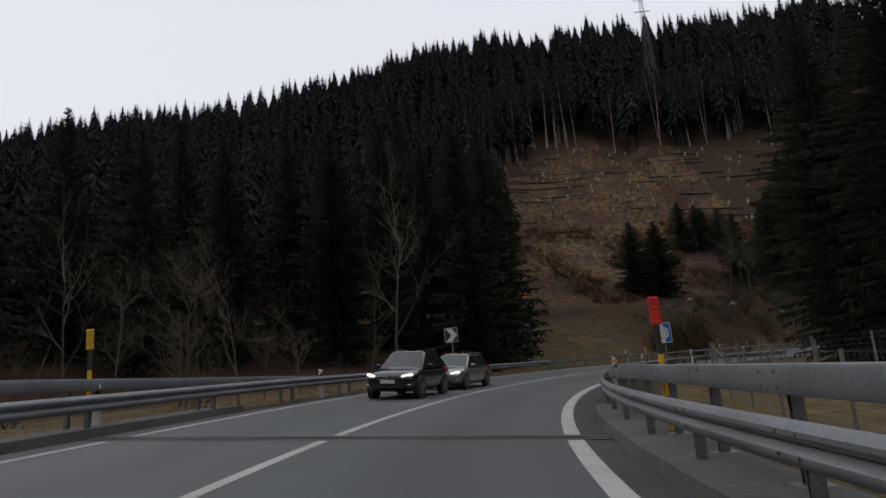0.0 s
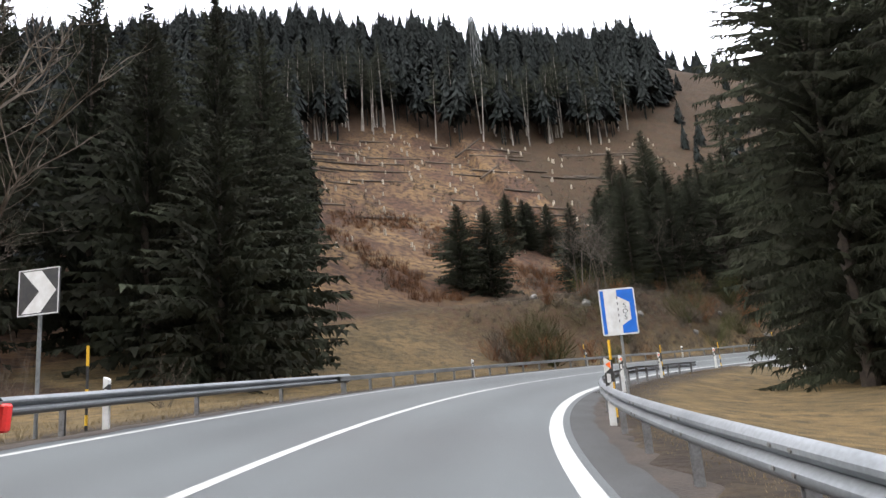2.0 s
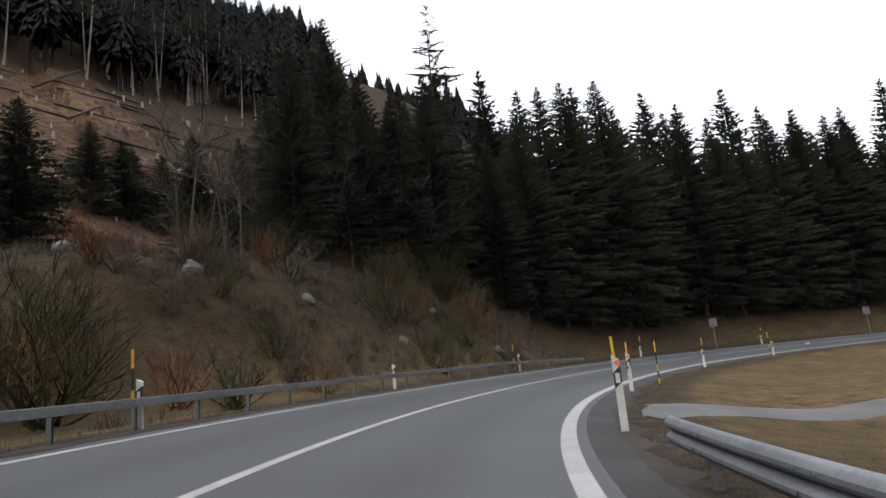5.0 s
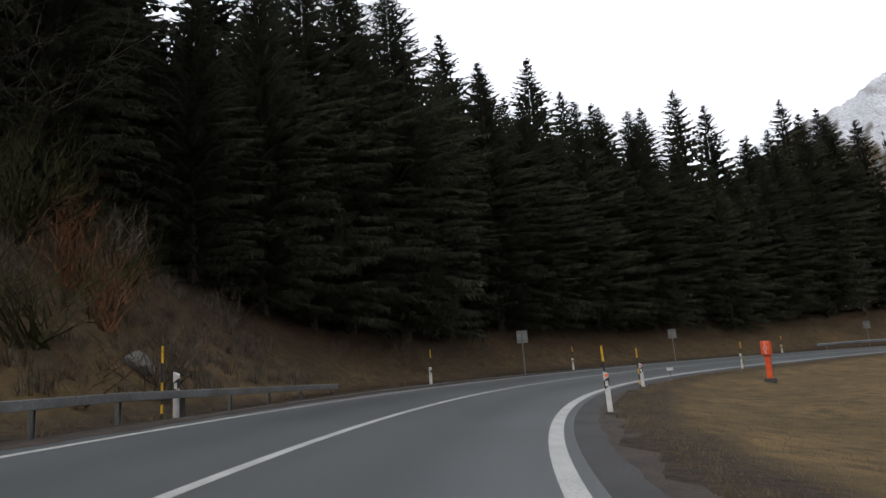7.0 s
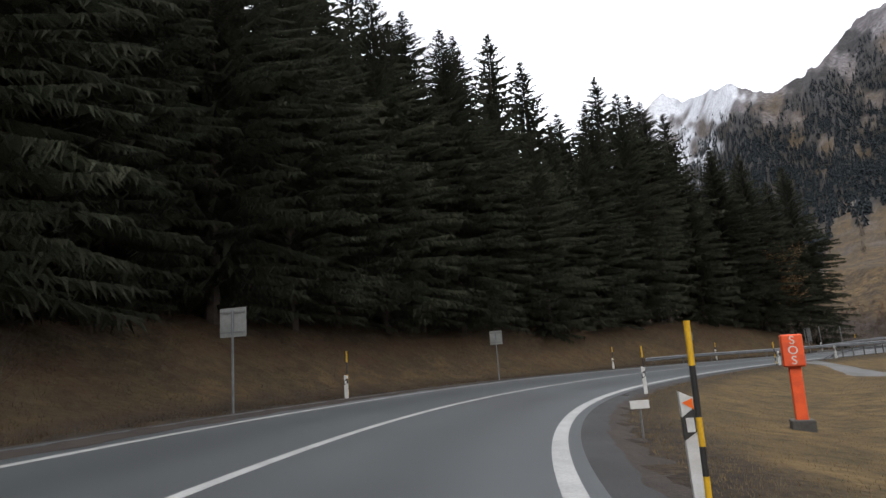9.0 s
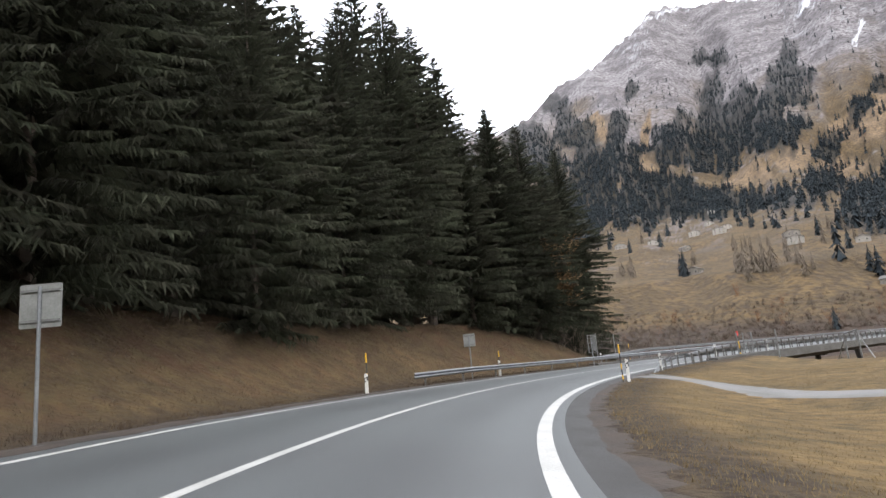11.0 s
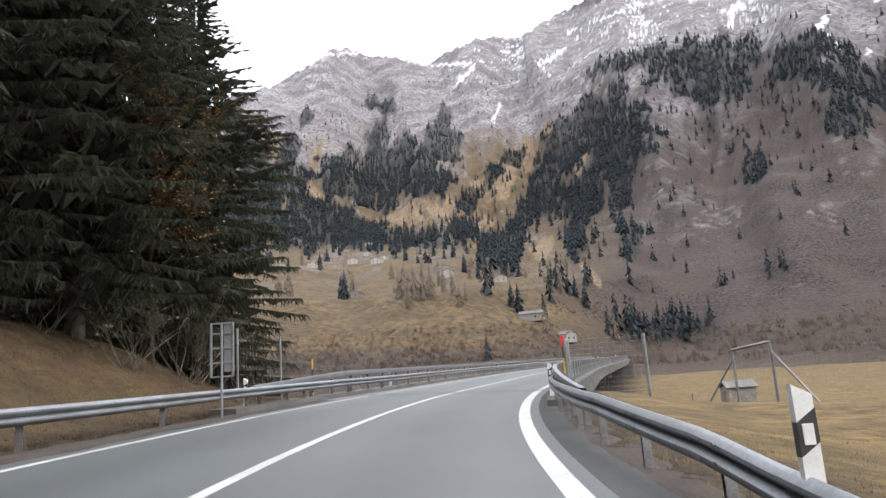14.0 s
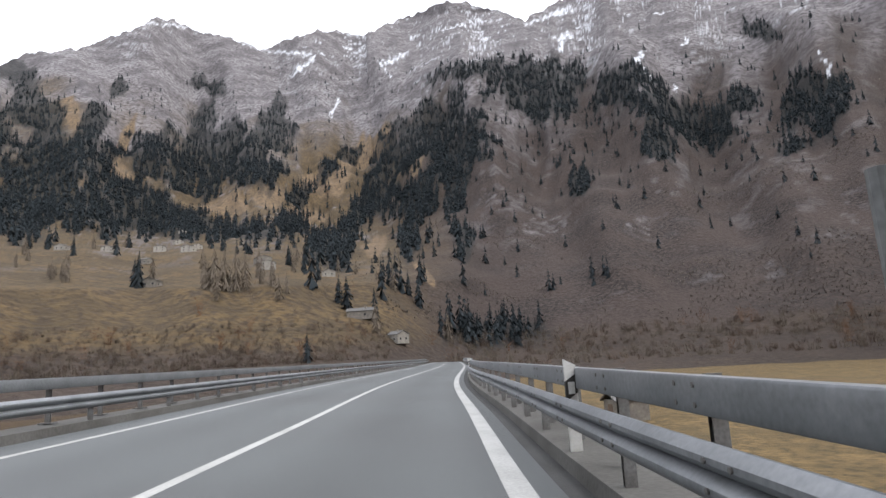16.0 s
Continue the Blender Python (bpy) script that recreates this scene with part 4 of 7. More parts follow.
# at the foot of the cleared slope and left of it
for x, y, kind, s in ((29.4, 104.5, 7, 0.72), (33.2, 103.6, 7, 0.75), (44.6, 123, 7, 0.6), (48.6, 125, 7, 0.55), (52.8, 124, 7, 0.57), (50.6, 127, 7, 0.5), (62, 121, 7, 0.7), (66, 119, 7, 0.66), (69, 122, 7, 0.7), (68, 101, 6, 0.6), (66, 106, 7, 0.8), (72, 99, 5, 0.62), (75, 108, 6, 0.62), (60, 108, 7, 0.72), (57, 112, 7, 0.62), (80, 114, 6, 0.6), (84, 106, 5, 0.62), (76, 118, 7, 0.8),
                      (0.5, 66.5, 5, 0.95), (-3, 62, 6, 0.9), (3.6, 72, 5, 0.95), (0, 74, 6, 1), (-8, 70, 5, 1), (1, 84, 5, 0.9), (4, 92, 5, 0.95), (6, 99, 6, 0.95), (0, 97, 5, 1), (6.5, 106, 6, 0.9), (2, 104, 5, 0.95), (-6, 90, 6, 1), (-8, 100, 5, 1), (-12, 60, 6, 0.95), (-18, 66, 5, 0.95), (3.0, 64.5, 7, 0.95), (1, 60, 7, 0.9), (-6, 78, 6, 1),
                      (-22, 58, 6, 0.9), (-28, 62, 5, 0.9), (-26, 50, 6, 0.85), (-34, 52, 5, 0.85), (-40, 46, 6, 0.85), (-33, 40, 6, 0.8), (-44, 36, 5, 0.8), (-15, 74, 5, 0.95), (-48, 56, 5, 0.85), (-36, 66, 6, 0.9), (-52, 44, 6, 0.8)):
    plant(kind, x, y, s * (1.3 if kind == 7 else 1), x * 53, 0.77 if kind == 7 else 1.0, "dense dark green spruce at the foot of the cleared slope", "spruces below the clearing")


def star_tree(rng, whorls, per, bare, wide=0.16, fan=0.3):
    """A light conifer of unit height for the distance."""
    v, f = [], []

    def add(*p):
        i = len(v)
        v.extend(p)
        f.append(tuple(range(i, i + len(p))))
    for i in range(3):
        a, b = 2.1 * i, 2.1 * (i + 1)
        w = 0.011
        add((math.cos(a) * w, math.sin(a) * w, -0.03), (math.cos(b) * w, math.sin(b) * w, -0.03), (0, 0, 0.95))
    for i in range(whorls):
        t = i / (whorls - 1)
        z = bare + (1 - bare) * (0.04 + 0.93 * t)
        ln = wide * min(1.0, 1.7 * (1 - t) ** 0.95) + 0.01
        s = rng.uniform(0, 6.28)
        for j in range(per):
            a = s + 6.283 * (j + rng.uniform(-0.4, 0.4)) / per
            zb = z + rng.uniform(-0.6, 0.6) * (1 - bare) / whorls
            w = fan * rng.uniform(0.7, 1.3)
            l1, l2, dr = ln * rng.uniform(0.6, 1.2), ln * rng.uniform(0.6, 1.2), rng.uniform(0.9, 1.9)
            add((0, 0, min(zb + 0.015, 1.0)), (math.cos(a - w) * l1, math.sin(a - w) * l1, zb - l1 * dr), (math.cos(a + w) * l2, math.sin(a + w) * l2, zb - l2 * dr * rng.uniform(0.8, 1.2)))
    return np.array(v), f


def forest(name, spots, templates, material, label, rng):
    """Many distant trees in one mesh: spots are (x, y, z, height)."""
    vs, fs, n = [], [], 0
    for x, y, z, h in spots:
        tv, tf = templates[rng.randrange(len(templates))]
        a = rng.uniform(0, 6.28)
        c, s = math.cos(a) * h, math.sin(a) * h
        w = rng.uniform(0.85, 1.2)
        vs.append(np.stack([x + (tv[:, 0] * c - tv[:, 1] * s) * w, y + (tv[:, 0] * s + tv[:, 1] * c) * w, z + tv[:, 2] * h], 1))
        fs.extend(tuple(i + n for i in face) for face in tf)
        n += len(tv)
    ob = raw(name, np.concatenate(vs).tolist(), fs, material)
    return tagged(ob, label, "forest", kind="stuff")


T_NEAR = [star_tree(random.Random(i), 30, 10, b, 0.15, 0.18) for i, b in ((1, 0.08), (2, 0.12), (3, 0.2), (4, 0.1))]
T_EDGE = [star_tree(random.Random(i), 19, 10, b, 0.13, 0.17) for i, b in ((31, 0.5), (32, 0.56), (33, 0.45))]
T_VILLAGE = [star_tree(random.Random(i), 16, 7, 0.04, 0.15, 0.3) for i in (7, 8, 9)]
T_LARCH = [star_tree(random.Random(i), 24, 7, 0.12, 0.13, 0.1) for i in (11, 12, 13)]
T_FAR = [star_tree(random.Random(i), 8, 5, 0.02, 0.14, 0.5) for i in (21, 22, 23)]

# conifer forest covering the upper hill
spots, rim = [], []
cand = np.random.RandomState(3).uniform((-260, -20), (260, 330), (11500, 2))
lz, lk, lu, lo = land(cand[:, 0], cand[:, 1])
hs = hill_share(cand[:, 0], cand[:, 1])
for (x, y), z, kk, out, share_h in zip(cand, lz, lk, lo, hs):
    if out < 8 or out > 205 or (share_h < 0.05 and kk > 9):
        continue
    open_land = (4.1 < kk < 8.6 and out < 44) or (kk >= 8.6 and out < 32)
    start = kk <= 4.6 and out < 46
    bare_ground = bool(felled(kk, out)) and not (kk > 8.6 and out < 56)
    if open_land or start or (bare_ground and not (kk > 10.3 and out > 70 and rng.random() < 0.13)):
        continue
    if 8.6 < kk < 10.4 and out < 58:
        continue
    tall_h = rng.uniform(14, 21) * (0.72 if kk > 8.6 and out < 60 else 1) * (0.5 if bare_ground else 1)
    beyond = out - float(clearing_top(kk))
    (rim if 0 < beyond < 17 and 6.6 < kk < 10.4 else spots).append((x, y, z - 0.3, tall_h))
spots = spots[:3800]
forest("forest_edge", rim, T_EDGE, NEEDLE_HILL_HAZE, "tall conifers with bare lower stems at the edge of the clearing", rng)
forest("conifer_forest", spots, T_NEAR, NEEDLE_HILL_HAZE, "dense dark conifer forest covering the hill", rng)

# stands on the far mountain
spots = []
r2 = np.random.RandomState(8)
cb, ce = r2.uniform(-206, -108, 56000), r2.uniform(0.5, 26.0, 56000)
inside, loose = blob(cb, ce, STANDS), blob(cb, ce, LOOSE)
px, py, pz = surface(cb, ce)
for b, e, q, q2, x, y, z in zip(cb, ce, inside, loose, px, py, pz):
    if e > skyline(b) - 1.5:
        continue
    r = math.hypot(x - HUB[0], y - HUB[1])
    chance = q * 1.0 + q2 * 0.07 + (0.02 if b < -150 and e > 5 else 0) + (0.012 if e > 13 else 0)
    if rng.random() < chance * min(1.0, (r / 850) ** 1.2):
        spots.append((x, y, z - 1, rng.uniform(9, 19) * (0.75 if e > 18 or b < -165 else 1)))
forest("mountain_conifers", spots, T_FAR, NEEDLE_FAR_HAZE, "scattered stands of dark conifers on the mountainside", rng)
# leafless scrub in patches on the shaded slope
tuft = []
for i in range(4):
    ra = random.Random(60 + i)
    v, f = [], []
    for _ in range(8):
        a, s = ra.uniform(0, 6.28), ra.uniform(0.3, 0.7)
        c, d = math.cos(a), math.sin(a)
        v += [(-d * 0.14, c * 0.14, -0.1), (d * 0.14, -c * 0.14, -0.1), (c * s, d * s, ra.uniform(0.4, 0.9))]
        f.append((len(v) - 3, len(v) - 2, len(v) - 1))
    tuft.append((np.array(v), f))
cb, ce = r2.uniform(-205, -152, 26000), 0.8 + 23 * r2.uniform(0, 1, 26000) ** 0.85
px, py, pz = surface(cb, ce)
patchy = grain3(px, py, pz, 38) + 0.7 * grain3(px, py, pz, 15)
keep = (r2.uniform(0, 1, 26000) < smooth(-cb, 152, 164) * smooth(patchy, -0.1, 0.5)) & (blob(cb, ce, TAN) < 0.3)
spots = [(x, y, z, rng.uniform(0.5, 1.4)) for x, y, z in zip(px[keep], py[keep], pz[keep])]
forest("mountain_scrub", spots, tuft, SCRUB, "leafless grey-brown scrub in patches on the steep mountainside", rng)


# ---------------------------------------------------------------- bridges
def bridge(k0, k1, name, label, piers):
    deck = strip(name, k0, k1, [(-5.5, -0.02), (-5.5, -0.55), (-3.2, -1.1), (3.2, -1.1), (5.55, -0.55), (5.55, -0.02)], CONCRETE, 0.25)
    tagged(deck, label, "bridge", kind="structure")
    for side in (-1, 1):
        a, b = (4.38, 5.25) if side > 0 and k0 > 5 else (4.62, 5.55)
        kerb = strip("kerb", k0 - (0.75 if k0 > 5 else 0), k1 + (0 if k0 > 5 else 0.5), [(side * a, -0.04), (side * (a + 0.03), 0.15), (side * (b - 0.02), 0.17), (side * b, 0.13), (side * b, -0.6)], CONCRETE, 0.2, 0.0, True)
        tagged(kerb, "weathered concrete kerb along the bridge deck", "kerb", kind="structure")
    for k in piers:
        p, yaw = road_at(k, 0, -1.0)
        m = pose(p.x, p.y, p.z, 0, 0, yaw)
        pier = thing("bridge_pier", m, "slanted concrete pier carrying the bridge deck", "bridge pier", "bridge piers")
        for s in (-1, 1):
            bm = bmesh.new()
            tube(bm, (s * 2.2, 0, 0), (s * 1.6, 0.8, -6.5), 0.34, 0.28, 8)
            part("column", bm, CONCRETE, pier)
        bm = box(bmesh.new(), (0, 0, -0.15), (6.2, 0.8, 0.4), bevel=0.03)
        part("crossbeam", bm, CONCRETE, pier)


bridge(-3, JOINT_A - 0.05, "bridge_deck_1", "concrete road bridge deck with kerbs", (-1.5,))
bridge(JOINT_B + 0.05, 28.6, "bridge_deck_2", "long concrete road bridge over the valley meadow", (18.3, 20.6, 22.9, 25.2, 27.2))
p, yaw = road_at(28.6, 0)
bm = box(bmesh.new(), (0, 2.5, -3.5), (12.5, 5, 7), bevel=0.05)
ab = part("bridge_abutment", bm, CONCRETE)
ab.matrix_world = pose(p.x, p.y, p.z - 0.3, 0, 0, yaw)
tagged(ab, "dark concrete abutment at the far end of the bridge", "abutment", kind="structure")

for k in (JOINT_A, JOINT_B):
    joint = thing("expansion_joint", Matrix.Identity(4), "steel expansion joint set across the road", "expansion joint")
    for d0, d1, mt in ((-0.022, -0.008, CONCRETE if k < 5 else ASPHALT), (-0.003 if k < 5 else -0.0012, 0.003 if k < 5 else 0.0012, BLACK), (0.008, 0.022, CONCRETE if k < 5 else ASPHALT)):
        verts, faces = [], []
        for i, u in enumerate(np.linspace(-4.4, 4.7, 24)):
            verts += [road_at(k + d0, float(u), 0.007)[0][:], road_at(k + d1, float(u), 0.007)[0][:]]
            if i:
                n = 2 * i
                faces.append((n - 2, n, n + 1, n - 1))
        raw("steel_edge" if mt is not BLACK else "rubber_gap", verts, faces, mt, joint)

# ---------------------------------------------------------------- guardrails
W_BEAM = [(0.0, 0.155), (0.02, 0.155), (0.05, 0.13), (0.08, 0.095), (0.08, 0.06), (0.03, 0.015), (0.0, 0.0), (0.03, -0.015), (0.08, -0.06), (0.08, -0.095), (0.05, -0.13), (0.02, -0.155), (0.0, -0.155)]
BOX_BEAM = [(0.0, 0.09), (0.1, 0.09), (0.11, 0.08), (0.11, -0.08), (0.1, -0.09), (0.0, -0.09), (-0.01, -0.08), (-0.01, 0.08), (0.0, 0.09)]
HIGH_BEAM = [(0.0, 0.115), (0.11, 0.115), (0.12, 0.1), (0.12, -0.1), (0.11, -0.115), (0.0, -0.115), (-0.01, -0.1), (-0.01, 0.1), (0.0, 0.115)]


def beam(k0, k1, u_of, z_of, side, profile, material, parent, step=0.04):
    """One rail segment swept along the road; its face looks to the road's middle."""
    ks = np.linspace(k0, k1, max(2, int(round((k1 - k0) / step)) + 1))
    verts, faces, w = [], [], len(profile)
    for k in ks:
        for d, dz in profile:
            verts.append(road_at(float(k), u_of(k) - side * d, z_of(k) + dz)[0][:])
    for i in range(len(ks) - 1):
        for j in range(w - 1):
            a = i * w + j
            faces.append((a, a + 1, a + w + 1, a + w))
    ob = raw("rail", verts, faces, material, parent)
    ob.data.polygons.foreach_set("use_smooth", [True] * len(faces))
    ob.data.set_sharp_from_angle(angle=radians(40))
    return ob


def section_post(height_m, material=POST_STEEL, plate=False):
    bm = bmesh.new()
    for x in (-0.028, 0.028):
        box(bm, (x, 0, height_m / 2 - 0.2), (0.007, 0.1, height_m + 0.4))
    box(bm, (0, 0, height_m / 2 - 0.2), (0.056, 0.012, height_m + 0.4))
    if plate:
        box(bm, (0, 0, 0.19), (0.24, 0.28, 0.025))
    me = bpy.data.meshes.new("post")
    bm.to_mesh(me)
    bm.free()
    me.materials.append(material)
    return me


POST_LOW, POST_BOX, POST_HIGH = section_post(0.72), section_post(0.62, STEEL_DULL), section_post(1.12, plate=True)
BOLT = bpy.data.meshes.new("bolt")
bm = bmesh.new()
bmesh.ops.create_cone(bm, cap_ends=True, segments=6, radius1=0.02, radius2=0.016, depth=0.016)
bm.to_mesh(BOLT)
bm.free()
BOLT.materials.append(POST_STEEL)


def guardrail(k0, k1, side, offset, label, profile=W_BEAM, material=STEEL, top=0.62, spacing=0.33, post=POST_LOW, u_of=None, z_of=None, bolts=False):
    rail = thing("guardrail", Matrix.Identity(4), label, "guardrail", "guardrails along the road")
    u_of = u_of or (lambda k: side * offset)
    z_of = z_of or (lambda k: top)
    n = max(1, int(round((k1 - k0) / 0.33)))
    edges = np.linspace(k0, k1, n + 1)
    for a, b in zip(edges[:-1], edges[1:]):
        beam(a, b + (0.012 if b < k1 - 0.01 else 0), u_of, z_of, side, profile, material, rail)
    k = k0 + spacing * 0.3
    while k < k1:
        u = u_of(k) + side * 0.07
        p, yaw = road_at(k, u)
        ob = new("post", post)
        ob.parent = rail
        ob.matrix_local = pose(p.x, p.y, p.z + min(0, z_of(k) - (top if z_of(k) < top else z_of(k))), 0, 0, yaw + 90)
        if bolts and 0 <= k <= 18:
            for dk in (-0.012, 0.012):
                for dz in (-0.1, 0.1):
                    q, yw = road_at(k + dk, u_of(k) - side * (0.085 if profile is W_BEAM else 0.12), z_of(k) + dz * (0.75 if profile is W_BEAM else 0.6))
                    bo = new("bolt", BOLT)
                    bo.parent = rail
                    bo.matrix_local = pose(q.x, q.y, q.z, 0, 90, yw)
        k += spacing
    return rail


def ramp(*pairs):
    ks, vs = [p[0] for p in pairs], [p[1] for p in pairs]
    return lambda k: float(np.interp(k, ks, vs))


# right side, start of the bend
guardrail(-2.5, 5.68, 1, 5.0, "galvanised corrugated steel guardrail along the inside of the bend", u_of=ramp((0, 4.95), (5.68, 4.98)), z_of=ramp((-3, 0.6), (4.6, 0.6), (5.0, 0.52), (5.68, 0.42)), spacing=0.2, bolts=True)
guardrail(-2.5, 2.15, 1, 5.12, "upper galvanised box rail sloping down beside the bridge end", HIGH_BEAM, STEEL, 1.02, 0.16, POST_HIGH, u_of=ramp((-3, 5.22), (1.3, 5.3), (2.15, 5.12)), z_of=ramp((-3, 0.99), (0.9, 0.99), (2.05, 0.64)), bolts=True)
# left side
guardrail(-2.5, 3.9, -1, 4.82, "galvanised corrugated steel guardrail along the outside of the road", z_of=ramp((-3, 0.6), (3, 0.6), (3.9, 0.56)), spacing=0.33)
guardrail(-2.5, 1.9, -1, 5.25, "upper galvanised box rail sloping down beside the bridge end", HIGH_BEAM, STEEL, 1.0, 0.33, POST_HIGH, z_of=ramp((-3, 1.0), (0.8, 1.0), (1.9, 0.62)))
guardrail(3.82, 8.85, -1, 4.72, "weathered grey box-beam guardrail on short posts", BOX_BEAM, STEEL_DULL, 0.56, 0.165, POST_BOX, u_of=ramp((3, -4.72), (8.2, -4.72), (8.85, -5.2)), z_of=ramp((3, 0.55), (8.0, 0.55), (8.85, 0.3)))
# the far end
guardrail(13.42, 29.5, -1, 4.9, "galvanised corrugated steel guardrail along the outside of the road", u_of=ramp((13.42, -5.15), (14.0, -4.85), (17, -4.7)), z_of=ramp((13.42, 0.5), (13.9, 0.58)), spacing=0.33)
guardrail(15.55, 29.5, -1, 5.2, "upper galvanised box rail along the bridge", HIGH_BEAM, STEEL, 1.0, 0.165, POST_HIGH, u_of=ramp((15.5, -5.0), (16.1, -5.15)), z_of=ramp((15.55, 0.66), (16.25, 1.0)))
guardrail(14.06, 29.5, 1, 5.0, "galvanised corrugated steel guardrail bent down into the grass at its end", u_of=ramp((14.06, 5.3), (14.36, 4.95), (14.85, 4.66), (16, 4.5), (17, 4.5)), z_of=ramp((14.06, -0.12), (14.45, 0.45), (14.75, 0.58)), spacing=0.165, bolts=True)
guardrail(14.95, 29.5, 1, 5.2, "upper galvanised box rail along the bridge", HIGH_BEAM, STEEL, 1.0, 0.165, POST_HIGH, u_of=ramp((14.95, 4.9), (15.6, 4.75), (17, 4.72)), z_of=ramp((14.95, 0.6), (15.75, 0.95)), bolts=True)


# ---------------------------------------------------------------- roadside posts and poles
def delineator(mark, label):
    """A white plastic post with a slanted head, a slanted black band and a reflector."""
    t = thing("delineator_post", Matrix.Identity(4), label, "delineator", "delineator posts")
    bm = bmesh.new()
    w, d = 0.13, 0.11
    pts = [(-w / 2, -d / 2), (w / 2, -d / 2), (w / 2, 0), (w / 4, d / 2), (-w / 4, d / 2), (-w / 2, 0)]
    low = [bm.verts.new((x, y, -0.5)) for x, y in pts]
    up = [bm.verts.new((x, y, 1.31 - (0.09 * (x + w / 2) / w))) for x, y in pts]
    bm.faces.new(low[::-1])
    bm.faces.new(up)
    for i in range(6):
        bm.faces.new((low[i], low[(i + 1) % 6], up[(i + 1) % 6], up[i]))
    body = part("body", bm, WHITE, t)
    bm = bmesh.new()
    g = 0.004
    pts2 = [(x * 1.05, y * 1.06 - 0.001) for x, y in pts]
    low = [bm.verts.new((x, y, 0.72 + 0.11 * (x / w + 0.5))) for x, y in pts2]
    up = [bm.verts.new((x, y, 1.0 + 0.11 * (x / w + 0.5))) for x, y in pts2]
    for i in range(6):
        bm.faces.new((low[i], low[(i + 1) % 6], up[(i + 1) % 6], up[i]))
    part("band", bm, BLACK, t, "slanted black band")
    bm = bmesh.new()
    if mark == "arrow":
        v = [bm.verts.new(q) for q in ((-0.05, -d / 2 - 0.006, 1.17), (0.052, -d / 2 - 0.006, 1.22), (0.052, -d / 2 - 0.006, 1.08))]
        bm.faces.new(v)
        part("reflector", bm, ORANGE, t, "orange triangular reflector")
        bm = bmesh.new()
    box(bm, (0, -d / 2 - 0.007, 0.9), (0.075, 0.008, 0.17), bevel=0.002)
    part("reflector", bm, WHITE, t, "white reflector")
    return t


def snow_pole():
    t = thing("snow_pole", Matrix.Identity(4), "slim yellow and black snow marker pole at the roadside", "snow pole", "snow poles")
    z = -0.3
    for i, ln in enumerate((0.4, 0.2, 0.25, 0.25, 0.45, 0.4)):
        bm = tube(bmesh.new(), (0, 0, z), (0, 0, z + ln), 0.028, n=10)
        part("band", bm, YELLOW if i % 2 else BLACK, t)
        z += ln
    return t


ARROW, PLAIN, POLE = delineator("arrow", "white delineator post with black band and orange arrow reflector"), delineator("plain", "white delineator post with a slanted black band"), snow_pole()
fresh = {id(ARROW), id(PLAIN), id(POLE)}


def set_down(ob, m):
    if id(ob) in fresh:
        fresh.discard(id(ob))
        ob.matrix_world = m
        return ob
    return copy_thing(ob, m)


def roadside(ob, k, u, turn=0.0, lean=0.0, tall=1.0):
    p, yaw = road_at(k, u)
    z = height(p.x, p.y) if abs(u) > 4.8 else p.z
    if k < 1.0 or k > 15.6:
        z = p.z
    return set_down(ob, pose(p.x, p.y, max(z, p.z - 0.35), lean, lean * 0.7, yaw + turn) @ Matrix.Diagonal((1, 1, tall, 1)))


for k, u in ((1.5, 5.32), (3.09, 4.98), (4.06, 5.25), (5.02, 5.1), (6.02, 4.8), (7.02, 4.75), (8.44, 4.95), (9.54, 4.95)):
    roadside(ARROW, k, u, rng.uniform(-4, 4), rng.uniform(-1.5, 1.5), 0.77 if k > 8 else 1.0)
for k, u in ((11.16, 5.0), (13.46, 5.2), (14.34, 5.0), (1.74, -5.05), (0.95, -5.2), (2.98, -5.0), (4.88, -4.85), (6.03, -4.8), (7.1, -4.85), (8.15, -4.85), (9.43, -4.75), (10.72, -4.6),
             (13.0, -4.75), (14.28, -5.24), (15.55, -5.2), (16.7, -5.3), (20.4, -5.4), (22.6, -5.4), (25, -5.4)):
    roadside(PLAIN, k, u, rng.uniform(-4, 4), rng.uniform(-1.2, 1.2), 0.78 if 9 < k < 13.2 else 1.0)
for k, u in ((15.58, 4.54), (16.58, 4.56), (19.4, 4.52), (22.0, 4.52)):
    set_down(PLAIN, stand(k, u, 0.14))
for k, u, lean in ((3.13, 5.1, 1), (5.1, 4.98, 0), (6.08, 4.85, -2), (7.05, 4.7, 1), (8.46, 4.92, -1), (9.5, 4.9, 1), (11.175, 5.0, 0), (13.46, 4.95, -1), (2.95, -5.15, 0), (6.02, -4.88, 0), (7.2, 5.5, 1), (9.44, -4.78, 0), (10.73, -4.63, -1), (13.01, -4.78, -1), (14.29, -5.3, 0), (8.14, -5.15, 0), (16.0, -5.5, 0)):
    roadside(POLE, k, u, 0, lean, 1.08 if 11 < k < 12 else 1.0)


def panel_marker(k, u, colour, label):
    p, yaw = road_at(k, u)
    t = thing("bridge_marker", pose(p.x, p.y, p.z, 0, 0, yaw), label, "marker pole", "bridge end markers")
    z = -0.5
    for i, ln in enumerate((0.8, 0.35, 0.6, 0.42)):
        part("band", tube(bmesh.new(), (0, 0, z), (0, 0, z + ln), 0.042, n=12), (YELLOW, BLACK)[i % 2], t)
        z += ln
    for i in range(6):
        part("slat", box(bmesh.new(), (0, -0.01, z + 0.035 + i * 0.07), (0.145, 0.06, 0.062), bevel=0.008), colour, t)
    return t


panel_marker(0.78, 5.35, RED, "red louvred panel on a striped pole at the bridge end")
panel_marker(15.95, 4.95, RED, "red louvred panel on a striped pole at the bridge end")
